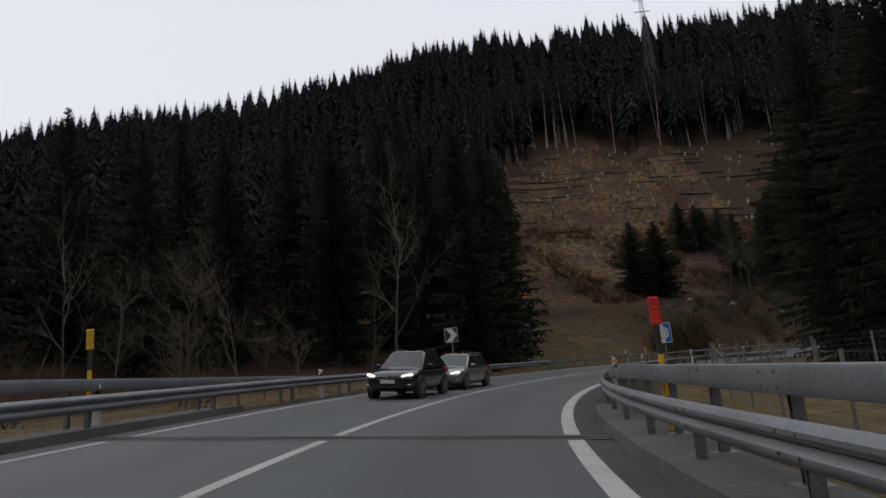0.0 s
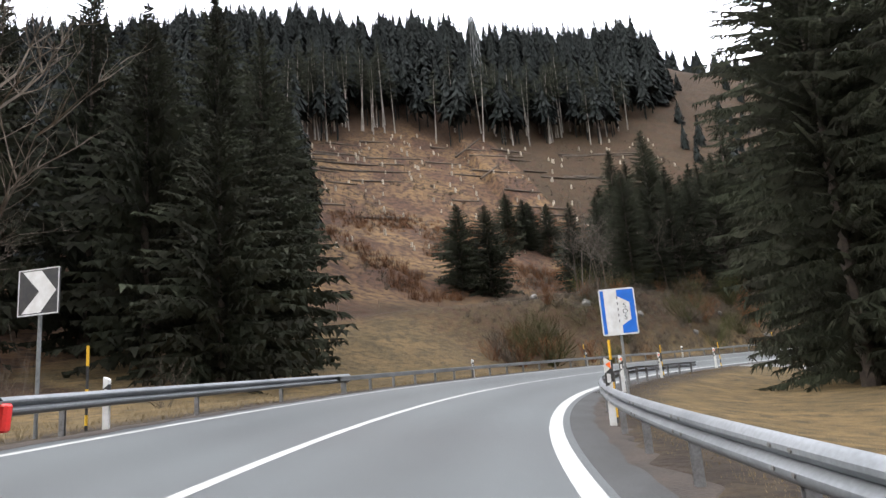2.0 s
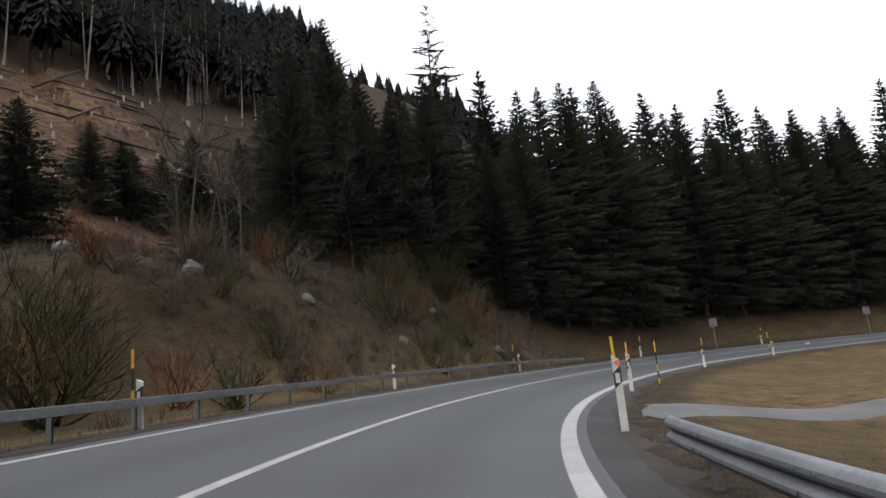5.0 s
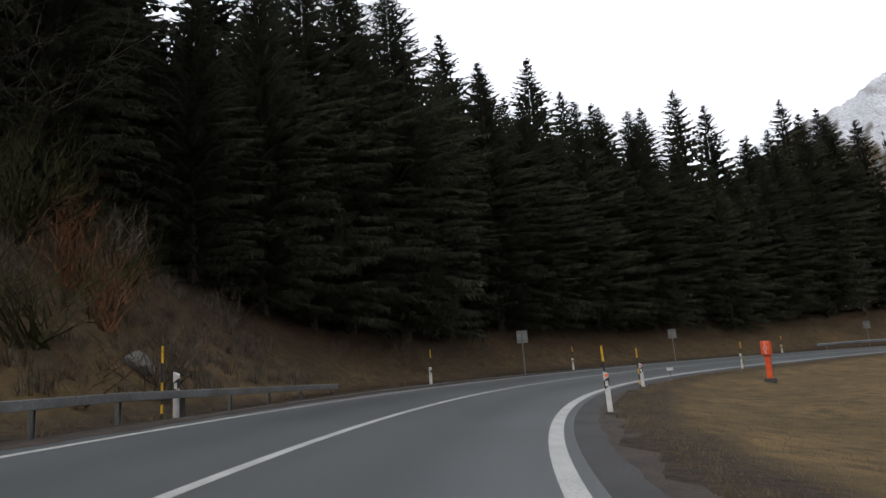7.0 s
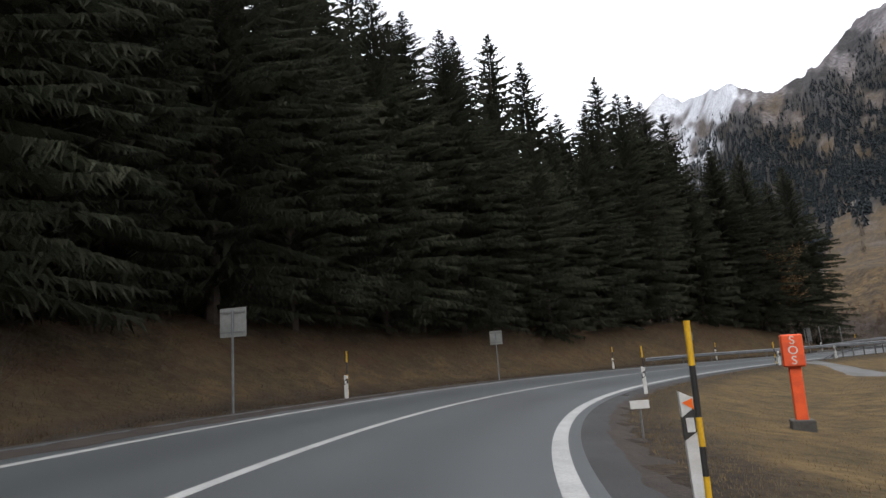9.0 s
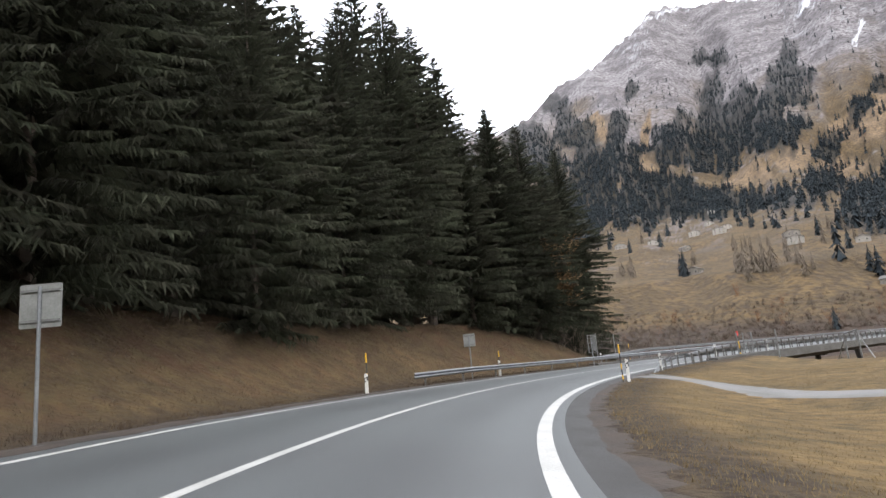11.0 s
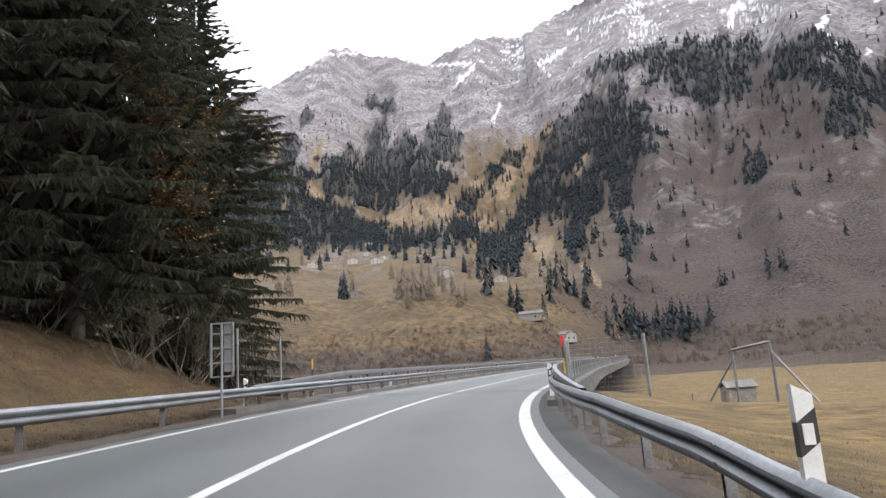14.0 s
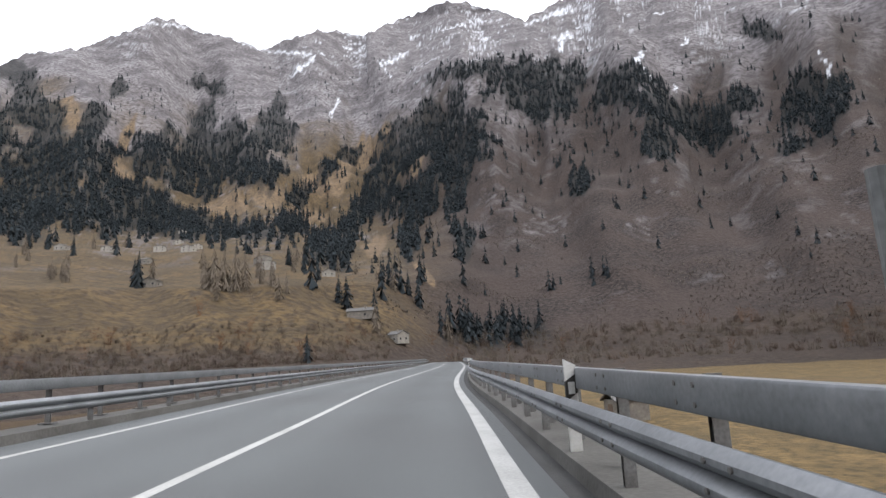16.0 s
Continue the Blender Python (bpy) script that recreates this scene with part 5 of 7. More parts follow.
panel_marker(0.95, -5.4, YELLOW, "yellow louvred panel on a pole at the bridge end")


# ---------------------------------------------------------------- signs
def sheet(w, h, d=0.03, r=0.05):
    bm = bmesh.new()
    pts = []
    for cx, cz, a0 in ((w / 2 - r, h / 2 - r, 0), (-w / 2 + r, h / 2 - r, 90), (-w / 2 + r, -h / 2 + r, 180), (w / 2 - r, -h / 2 + r, 270)):
        for i in range(4):
            a = radians(a0 + i * 30)
            pts.append((cx + r * math.cos(a), cz + r * math.sin(a)))
    f = [bm.verts.new((x, -d / 2, z)) for x, z in pts]
    b = [bm.verts.new((x, d / 2, z)) for x, z in pts]
    bm.faces.new(f)
    bm.faces.new(b[::-1])
    for i in range(len(pts)):
        j = (i + 1) % len(pts)
        bm.faces.new((f[j], f[i], b[i], b[j]))
    return bm


def flat(points, y):
    bm = bmesh.new()
    bm.faces.new([bm.verts.new((x, y, z)) for x, z in points])
    return bm


def letters(text, size, material, parent, m):
    cu = bpy.data.curves.new("lettering", "FONT")
    cu.body, cu.size, cu.extrude, cu.align_x, cu.align_y = text, size, 0.001, "CENTER", "CENTER"
    cu.materials.append(material)
    ob = new("lettering", cu)
    ob.parent = parent
    ob.matrix_local = m
    return ob


# blue emergency lay-by sign
s = stand(3.42, 5.6, 0, 4)
sos_sign = thing("layby_sign", s, "blue and white emergency lay-by sign on a grey steel pole", "road sign")
g = -0.25
part("pole", tube(bmesh.new(), (0, 0.045, g - 0.6), (0, 0.045, 2.7), 0.032, n=12), STEEL_DULL, sos_sign)
m_s = Matrix.Translation((0, 0, 2.42))
plate = part("plate", sheet(0.9, 1.2), WHITE, sos_sign, "white-edged sign plate")
plate.matrix_local = m_s
for pts in (((-0.42, -0.56), (-0.33, -0.56), (-0.33, 0.56), (-0.42, 0.56)), ((0.0, 0.56), (0.0, 0.4), (0.3, 0.22), (0.3, -0.22), (0.06, -0.36), (0.06, -0.56), (0.42, -0.56), (0.42, 0.56))):
    ob = part("blue_field", flat(pts, -0.0165), BLUE, sos_sign)
    ob.matrix_local = m_s
for i in range(5):
    ob = part("dash", flat([(x + 0.0, z + 0.32 - i * 0.15) for x, z in ((-0.012, 0), (0.012, 0), (0.012, 0.07), (-0.012, 0.07))], -0.0168), BLACK, sos_sign)
    ob.matrix_local = m_s
for i, ch in enumerate("SOS"):
    letters(ch, 0.17, BLACK, sos_sign, Matrix.Translation((0.17, -0.018, 2.42 + 0.14 - i * 0.15)) @ pose(0, 0, 0, 90, 0, 0))

# chevron
s = stand(2.86, -5.25, 0, -6)
chev = thing("chevron_sign", s, "black sign with a white chevron on a grey pole", "road sign")
part("pole", tube(bmesh.new(), (0, 0.045, -0.6), (0, 0.045, 2.5), 0.035, n=12), STEEL_DULL, chev)
ob = part("plate", sheet(0.92, 0.86, 0.03, 0.03), BLACK, chev)
ob.matrix_local = Matrix.Translation((0, 0, 2.62))
rim = bmesh.new()
for c, sz in (((0, -0.012, 0.42), (0.9, 0.012, 0.02)), ((0, -0.012, -0.42), (0.9, 0.012, 0.02)), ((0.445, -0.012, 0), (0.02, 0.012, 0.84)), ((-0.445, -0.012, 0), (0.02, 0.012, 0.84))):
    box(rim, c, sz)
ob = part("rim", rim, WHITE, chev, "white rim")
ob.matrix_local = Matrix.Translation((0, 0, 2.62))
ob = part("chevron", flat([(-0.36, 0.39), (0.06, 0.39), (0.4, 0.0), (0.06, -0.39), (-0.36, -0.39), (0.02, 0.0)], -0.02), WHITE, chev, "white chevron")
ob.matrix_local = Matrix.Translation((0, 0, 2.62))


def sign_back(k, u, w, h, top, label, posts=1, turn=0.0):
    p, yaw = road_at(k, u)
    z = max(height(p.x, p.y), p.z - 0.3)
    t = thing("road_sign", pose(p.x, p.y, z, 0, 0, yaw + turn), label, "road sign", "signs seen from behind")
    tall = top - z
    xs = (0,) if posts == 1 else (-w * 0.42, w * 0.42)
    for x in xs:
        part("pole", tube(bmesh.new(), (x, -0.04, -0.5), (x, -0.04, tall - 0.05), 0.034, n=10), STEEL, t)
    ob = part("plate", sheet(w, h, 0.02, 0.03), SIGN_BACK, t, "bare grey back of the plate")
    ob.matrix_local = Matrix.Translation((0, 0, tall - h / 2))
    for dz in (0.12, h - 0.12):
        part("bracket", box(bmesh.new(), (0, -0.022, tall - dz), (w * 0.94, 0.03, 0.045)), STEEL_DULL, t)
    return t


for k, u in ((10.26, -4.75), (11.82, -4.75), (13.99, -5.3)):
    sign_back(k, u, 0.74, 0.78, float(road_at(k, u)[0].z) + 2.75, "grey back of a square road sign on a pole", 1, 8)
# open double-pole frame
fm = pose(129.05, 28.0, height(129.05, 28.0), 0, 0, road_at(15.4, -5)[1] + 10)
frame_sign = thing("sign_frame", fm, "open grey steel sign frame seen from behind", "sign frame", "signs seen from behind")
for x in (-0.3, 0.3):
    part("upright", box(bmesh.new(), (x, 0, 2.05), (0.06, 0.06, 1.5), bevel=0.01), STEEL_DULL, frame_sign)
for zz in (1.32, 1.7, 2.1, 2.5, 2.78):
    part("crossbar", box(bmesh.new(), (0, 0.02, zz), (0.62, 0.04, 0.045), bevel=0.006), STEEL_DULL, frame_sign)
part("plate", box(bmesh.new(), (0.16, 0.05, 2.1), (0.24, 0.015, 1.3)), STEEL_DULL, frame_sign, "narrow grey plate")
part("pole", tube(bmesh.new(), (0, -0.03, -0.6), (0, -0.03, 2.75), 0.035, n=10), STEEL, frame_sign)

p, yaw = road_at(9.98, 5.2)
stub = thing("number_plate_post", pose(p.x, p.y, p.z - 0.1, 0, 0, yaw), "small white plate on a short grey post at the verge", "marker post")
part("pole", tube(bmesh.new(), (0, 0, -0.3), (0, 0, 0.62), 0.02), STEEL_DULL, stub)
part("plate", box(bmesh.new(), (0, -0.02, 0.66), (0.32, 0.02, 0.14), bevel=0.004), WHITE, stub)

# iron gully covers in the inner shoulder
for k, u in ((4.03, 4.32), (5.48, 4.42), (11.08, 4.38)):
    p, yaw = road_at(k, u, 0.012)
    cover = thing("gully_cover", pose(p.x, p.y, p.z, 0, math.degrees(math.atan(bank_of(k))), yaw), "small round iron gully cover in the asphalt shoulder", "gully cover", "gully covers")
    part("rim", tube(bmesh.new(), (0, 0, -0.02), (0, 0, 0.004), 0.16, n=20), POST_STEEL, cover)
    part("lid", tube(bmesh.new(), (0, 0, -0.02), (0, 0, 0.009), 0.125, n=20), TYRE, cover)
    for i in range(3):
        part("slot", box(bmesh.new(), (0, -0.05 + i * 0.05, 0.0105), (0.13, 0.014, 0.004)), BLACK, cover)

# emergency telephone
p, yaw = road_at(10.42, 8.95)
z = height(p.x, p.y) + 0.2
phone = thing("emergency_telephone", pose(p.x, p.y, z, 0, 1.5, yaw - 6), "orange-red emergency telephone column with white letters on grass", "emergency telephone")
part("column", box(bmesh.new(), (0, 0, 0.65), (0.26, 0.2, 1.7), bevel=0.02), SOS_RED, phone)
part("head", box(bmesh.new(), (0, -0.02, 1.62), (0.46, 0.34, 0.75), bevel=0.03), SOS_RED, phone)
part("base", box(bmesh.new(), (0, 0, -0.15), (0.5, 0.5, 0.4), bevel=0.02), CONCRETE, phone)
for i, ch in enumerate("SOS"):
    letters(ch, 0.27, WHITE, phone, Matrix.Translation((0, -0.193, 1.85 - i * 0.23)) @ pose(0, 0, 0, 90, 0, 0))


# ---------------------------------------------------------------- fences
def mesh_fence(points, h, label, category="fence", wires=9, uprights=0.22, tops_at=None, thick=0.045):
    t = thing("wire_fence", Matrix.Identity(4), label, category, "wire fences")
    tops = []
    for i, (x, y) in enumerate(points):
        z = height(x, y)
        if tops_at:
            part("post", tube(bmesh.new(), (x, y, z - 0.4), (x, y, tops_at[i]), thick, n=10), STEEL_DULL, t)
            z = tops_at[i] - h
        else:
            part("post", tube(bmesh.new(), (x, y, z - 0.4), (x, y, z + h), thick, n=8), STEEL_DULL, t)
        tops.append(Vector((x, y, z)))
    bm = bmesh.new()
    for a, b in zip(tops[:-1], tops[1:]):
        for i in range(wires):
            d = Vector((0, 0, h * 0.97 * (i + 1) / wires))
            tube(bm, a + d, b + d, 0.0028, n=3, caps=False)
        n = max(2, int((b - a).length / uprights))
        for i in range(1, n):
            q = a.lerp(b, i / n)
            tube(bm, q, q + Vector((0, 0, h * 0.97)), 0.0024, n=3, caps=False)
    part("netting", bm, STEEL_DULL, t, "wire netting")
    return t


def brace(x0, y0, h, x1, y1, parent):
    part("brace", tube(bmesh.new(), (x0, y0, height(x0, y0) + h), (x1, y1, height(x1, y1) - 0.1), 0.04, n=8), STEEL_DULL, parent)


f1 = mesh_fence([(11.2, 29.4), (12.9, 28.4), (14.7, 27.4), (16.6, 26.4), (18.6, 25.3), (20.8, 24.2)], 2.0, "grey wire netting fence on steel posts across the meadow")
brace(11.2, 29.4, 1.9, 12.2, 27.6, f1)
brace(12.9, 28.4, 1.6, 14.5, 27.6, f1)
f2 = mesh_fence([(11.8, 30.6), (13.6, 32.4), (15.5, 34.2), (17.5, 35.6), (20, 37)], 2.0, "grey wire netting fence on steel posts across the meadow")
mesh_fence([(7.2, 9.5), (7.5, 13), (7.8, 16.5), (8.6, 20), (9.6, 24), (11.0, 29.0)], 1.7, "sagging wire fence on posts below the road embankment", wires=6)
# beside the far bridge
fb = [road_at(k, u)[0] for k, u in ((15.96, 7.9), (15.9, 5.05), (16.04, 5.0), (16.2, 5.0))]
mesh_fence([(q.x, q.y) for q in fb], 2.2, "tall wire netting fence on thick grey posts beside the bridge", wires=12, tops_at=[q.z + 1.95 for q in fb], thick=0.065)
pl = thing("name_plate", stand(16.1, 4.57, 0.62, 0), "small white plate with faded lettering on the rail", "plate")
ob = part("plate", sheet(0.36, 0.3, 0.012, 0.02), WHITE, pl)
ob.matrix_local = Matrix.Translation((0, -0.01, 0.2)) @ Matrix.Rotation(radians(-55), 4, "Z")
ob = part("lettering_bar", box(bmesh.new(), (0, -0.009, 0), (0.2, 0.004, 0.045)), POST_STEEL, pl)
ob.matrix_local = Matrix.Translation((0, -0.01, 0.2)) @ Matrix.Rotation(radians(-55), 4, "Z")
gate = thing("gate_frame", Matrix.Identity(4), "tall grey steel gate frame with netting on the meadow", "gate")
ga, gb = Vector((118.4, 10.6, 0)), Vector((116.9, 11.3, 0))
ga.z, gb.z = height(ga.x, ga.y), height(gb.x, gb.y)
for q in (ga, gb):
    part("post", tube(bmesh.new(), q - Vector((0, 0, 0.4)), q + Vector((0, 0, 2.9)), 0.06, n=8), STEEL_DULL, gate)
part("lintel", tube(bmesh.new(), ga + Vector((0, 0, 2.85)), gb + Vector((0, 0, 2.85)), 0.06, n=8), STEEL_DULL, gate)
part("rail", tube(bmesh.new(), ga + Vector((0, 0, 0.15)), gb + Vector((0, 0, 0.15)), 0.05, n=8), STEEL_DULL, gate)
bm = bmesh.new()
for i in range(1, 9):
    q = ga.lerp(gb, i / 9)
    tube(bm, q + Vector((0, 0, 0.2)), q + Vector((0, 0, 2.8)), 0.0028, n=3, caps=False)
for i in range(14):
    tube(bm, ga + Vector((0, 0, 0.2 + i * 0.2)), gb + Vector((0, 0, 0.2 + i * 0.2)), 0.0028, n=3, caps=False)
part("netting", bm, STEEL_DULL, gate)
for q, d in ((ga, Vector((1.9, -1.0, -0.2))), (gb, Vector((-1.9, 1.0, -0.2)))):
    part("brace", tube(bmesh.new(), q + Vector((0, 0, 2.5)), q + d, 0.045, n=8), STEEL_DULL, gate)
mesh_fence([(123.6, 4.5), (120.8, 7.6), (118.4, 10.6)], 2.2, "wire fence on steel posts below the bridge", wires=7, uprights=0.5)
mesh_fence([(116.9, 11.3), (113, 13.5), (109, 15.6)], 2.2, "wire fence on steel posts below the bridge", wires=7, uprights=0.5)
mesh_fence([(q.x, q.y) for q in (road_at(k, -6.6)[0] for k in (15.7, 15.95, 16.3, 16.6))], 2.6, "wire fence on grey posts beyond the guardrail", wires=8)
# meadow fence posts above the left side
for k, u in ((5.0, -27), (5.5, -28), (6.0, -28), (6.5, -28.5), (7.0, -27), (7.4, -25), (7.8, -24), (6.46, -11.2), (5.75, -29)):
    x, y = beside(k, u)
    z = height(x, y)
    ob = part("fence_post", tube(bmesh.new(), (0, 0, -0.4), (0.03, 0, 1.35), 0.05, 0.045), WOOD)
    ob.matrix_world = pose(x, y, z, rng.uniform(-4, 4), rng.uniform(-4, 4), 0)
    tagged(ob, "weathered wooden fence post on the meadow", "fence post", "meadow fence posts")


# ---------------------------------------------------------------- tracks across the grass
def track(points, width, label):
    verts, faces = [], []
    dense = []
    for (ax, ay), (bx2, by2) in zip(points[:-1], points[1:]):
        n = max(2, int(math.hypot(bx2 - ax, by2 - ay) / 0.7))
        dense += [(ax + (bx2 - ax) * i / n, ay + (by2 - ay) * i / n) for i in range(n)]
    dense.append(points[-1])
    for i, (x, y) in enumerate(dense):
        x0, y0 = dense[max(0, i - 1)]
        x1, y1 = dense[min(len(dense) - 1, i + 1)]
        d = math.hypot(x1 - x0, y1 - y0)
        nx2, ny2 = -(y1 - y0) / d, (x1 - x0) / d
        for j in range(5):
            w = width * (j / 4 - 0.5) * (1 + 0.05 * math.sin(i * 1.7) + 0.6 * math.exp(-i * 0.7))
            px2, py2 = x + nx2 * w, y + ny2 * w
            verts.append((px2, py2, height(px2, py2) + (0.02 if 0 < j < 4 else -0.03)))
    for i in range(len(dense) - 1):
        for j in range(4):
            a = i * 5 + j
            faces.append((a, a + 1, a + 6, a + 5))
    ob = raw("track", verts, faces, GRAVEL)
    return tagged(ob, label, "track", kind="structure")


TRACK_A = [beside(6.32, 4.6), (36.0, 60.0), (39.5, 58.3), (44, 55.8), (50, 52.5), (60, 48.5), (80, 45)]
TRACK_B = [(92, 46), (98, 40.8), beside(13.3, 11.0), beside(13.7, 8.0), beside(13.86, 4.7)]
TRACKS = [TRACK_A, TRACK_B]
track(TRACK_A, 3.3, "narrow grey paved track leaving the road across the meadow")
track(TRACK_B[::-1], 3.0, "narrow grey paved track meeting the road")


# ---------------------------------------------------------------- bare trees and shrubs
def twig_arrays(rng, length, radius, levels, spread_a, fork, upright=0.25, bend=0.3, ribs=3):
    verts, faces = [], []

    def limb(p, d, ln, r, lev):
        n = (4 if lev else 6) if ribs == 3 else 3
        pts = [p]
        for i in range(n):
            bow = bend * (0.3 if lev == 0 and ribs > 2 else 1.0)
            d = (d + Vector((rng.uniform(-bow, bow), rng.uniform(-bow, bow), rng.uniform(-bow, bow) * 0.5 + upright * 0.25))).normalized()
            p = p + d * (ln / n)
            pts.append(p)
        last = None
        for i, q in enumerate(pts):
            rr = max(r * (1 - 0.8 * i / n), 0.003)
            a = d.orthogonal().normalized()
            b = d.cross(a)
            ring = [len(verts) + j for j in range(ribs)]
            for j in range(ribs):
                an = j * 6.283 / ribs
                verts.append(tuple(q + a * math.cos(an) * rr + b * math.sin(an) * rr))
            if last:
                for j in range(ribs if ribs > 2 else 1):
                    faces.append((last[j], last[(j + 1) % ribs], ring[(j + 1) % ribs], ring[j]))
            last = ring
        if lev < levels:
            for _ in range(fork):
                i = rng.randrange(1 if lev else 2, n + 1)
                side = Vector((rng.uniform(-1, 1), rng.uniform(-1, 1), rng.uniform(-0.2, 0.7))).normalized()
                limb(pts[i], (d + side * spread_a).normalized(), ln * rng.uniform(0.4, 0.66), max(r * 0.45, 0.004), lev + 1)
    return verts, faces, limb


def bare_tree(h, seed, label, material=TWIG, fork=7):
    rr = random.Random(seed)
    v, f, limb = twig_arrays(rr, h, h * 0.012, 3, 1.1, min(fork, 7))
    limb(Vector((0, 0, -0.2)), Vector((0, 0, 1)), h, h * 0.014 + 0.02, 0)
    ob = raw("bare_tree", v, f, material)
    return tagged(ob, label, "tree", "bare trees")


def shrub(h, seed, label, material, stems=16, name="shrub", group="shrubs", thick=0.02):
    rr = random.Random(seed)
    v, f, limb = twig_arrays(rr, h, 0.02, 2, 0.9, 3, upright=0.35, ribs=2)
    for _ in range(stems):
        a, t = rr.uniform(0, 6.28), rr.uniform(0.2, 1.5)
        limb(Vector((rr.uniform(-0.4, 0.4) * h * 0.5, rr.uniform(-0.4, 0.4) * h * 0.5, -0.1)), Vector((math.cos(a) * t, math.sin(a) * t, 1)).normalized(), h * rr.uniform(0.55, 1.05), thick * 1.25, 0)
    ob = raw(name, v, f, material)
    return tagged(ob, label, "shrub", group)


def clump(seed, blades=26):
    """A unit mound of thin bare stems."""
    ra = random.Random(seed)
    v, f = [], []
    for _ in range(blades):
        a, s, q = ra.uniform(0, 6.28), ra.uniform(0.1, 0.9), ra.uniform(0, 6.28)
        x, y = math.cos(q) * 0.45 * ra.random(), math.sin(q) * 0.45 * ra.random()
        c, d = math.cos(a), math.sin(a)
        v += [(x - d * 0.02, y + c * 0.02, -0.1), (x + d * 0.02, y - c * 0.02, -0.1), (x + c * s * 0.6, y + d * s * 0.6, ra.uniform(0.35, 1.0))]
        f.append((len(v) - 3, len(v) - 2, len(v) - 1))
    return np.array(v), f


CLUMPS = [clump(s) for s in (301, 302, 303, 304)]


def brush(name, material, label, count, k_range, u_range, size, seed, patch=0.0):
    r4 = random.Random(seed)
    at = []
    while len(at) < count:
        x, y = beside(r4.uniform(*k_range), -r4.uniform(*u_range))
        if float(wave(np.array([x]), np.array([y]), 7, seed * 0.1)[0]) + r4.uniform(-0.3, 0.3) > patch:
            at.append((x, y, 0, r4.uniform(*size)))
    zs = land(np.array([a[0] for a in at]), np.array([a[1] for a in at]))[0]
    ob = forest(name, [(x, y, float(z), h) for (x, y, _, h), z in zip(at, zs)], CLUMPS, material, label, r4)
    return tagged(ob, label, "brushwood")


def scatter(kinds, places):
    first = set()
    for i, (x, y, s) in enumerate(places):
        ob = kinds[i % len(kinds)]
        m = pose(x, y, height(x, y), rng.uniform(-4, 4), rng.uniform(-4, 4), rng.uniform(0, 360)) @ Matrix.Diagonal((s, s, s * rng.uniform(0.85, 1.15), 1))
        if id(ob) in first:
            made = copy_thing(ob, Matrix.Identity(4))
            made.matrix_basis = m
        else:
            first.add(id(ob))
            ob.matrix_world = m


bare = [bare_tree(9, 31, "bare grey deciduous tree with fine twigs behind the guardrail", fork=8), bare_tree(8, 32, "bare grey deciduous tree with fine twigs behind the guardrail", fork=9), bare_tree(10, 33, "slender bare tree with a straight stem", fork=10)]
scatter(bare, [(-12.5, 28, 0.5), (-11, 24, 0.42), (-4.6, 41.5, 0.85), (-14, 33, 0.5), (-10, 31, 0.42), (-16, 25, 0.5), (-17, 30, 0.55), (-9.5, 36, 0.4), (-8, 22, 0.35), (-7, 46, 0.5)])
birch = [bare_tree(8, 41, "thin bare young tree with a pale stem on the bank", LARCH, 5), bare_tree(7, 42, "thin bare young tree with a pale stem on the bank", LARCH, 6)]
scatter(birch, [(*beside(rng.uniform(7.0, 8.4), -rng.uniform(12.2, 18)), rng.uniform(0.4, 0.8)) for _ in range(30)])
russet = [shrub(2.6, 51, "leafless russet shrub on the slope", TWIG_RED, 17), shrub(2.2, 52, "leafless russet shrub on the slope", TWIG_RED, 17), shrub(2.4, 53, "leafless brown shrub on the slope", TWIG, 16)]
places = []
for _ in range(48):
    k, u = rng.uniform(7.3, 9.0), -rng.uniform(30, 50)
    places.append((*beside(k, u), rng.uniform(0.7, 1.35)))
for _ in range(22):
    k, u = rng.uniform(6.6, 9.4), -rng.uniform(44, 70)
    places.append((*beside(k, u), rng.uniform(0.5, 0.9)))
scatter(russet, places)
broom = [shrub(1.9, 61, "dense olive-green broom shrub on the stony bank", BROOM, 34, thick=0.028), shrub(1.3, 62, "brown heather-like shrub on the stony bank", TWIG, 30, thick=0.028),
         shrub(1.4, 63, "low russet shrub on the stony bank", TWIG_RED, 26, thick=0.024)]
places = []
for _ in range(34):
    k, u = rng.uniform(5.9, 8.5), -rng.uniform(7.2, 16)
    for _ in range(rng.randrange(2, 5)):
        places.append((*beside(k + rng.uniform(-0.14, 0.14), min(-6.4, u + rng.uniform(-1.6, 1.6))), rng.uniform(0.75, 1.45)))
scatter(broom, places)
brown = [shrub(2.4, 71, "tangled brown undergrowth shrub", TWIG, 18), shrub(2.0, 72, "tangled brown undergrowth shrub", TWIG, 18)]
scatter(brown, [(*beside(rng.uniform(8.4, 10.0), -rng.uniform(7.5, 10.5)), rng.uniform(0.4, 0.8)) for _ in range(10)]
        + [(*beside(k, u), s) for k, u, s in ((15.5, -9, 1.0), (15.7, -8.5, 1.1), (15.9, -9.5, 1.1), (16.2, -10, 1.2), (16.5, -11, 1.2), (15.4, -11, 1.0), (16.9, -12, 1.2), (17.3, -13, 1.2), (17.8, -12, 1.2), (18.3, -13, 1.3), (18.8, -12, 1.3), (19.4, -14, 1.3), (20, -14, 1.3),
                                              (2.3, -9, 0.7), (1.7, -10, 0.8), (2.8, -8.5, 0.6), (3.2, -11, 0.7), (1.1, -11, 0.8), (0.5, -12, 0.8), (3.6, -10, 0.6), (2.0, -13, 0.9), (1.4, -14, 0.9))])

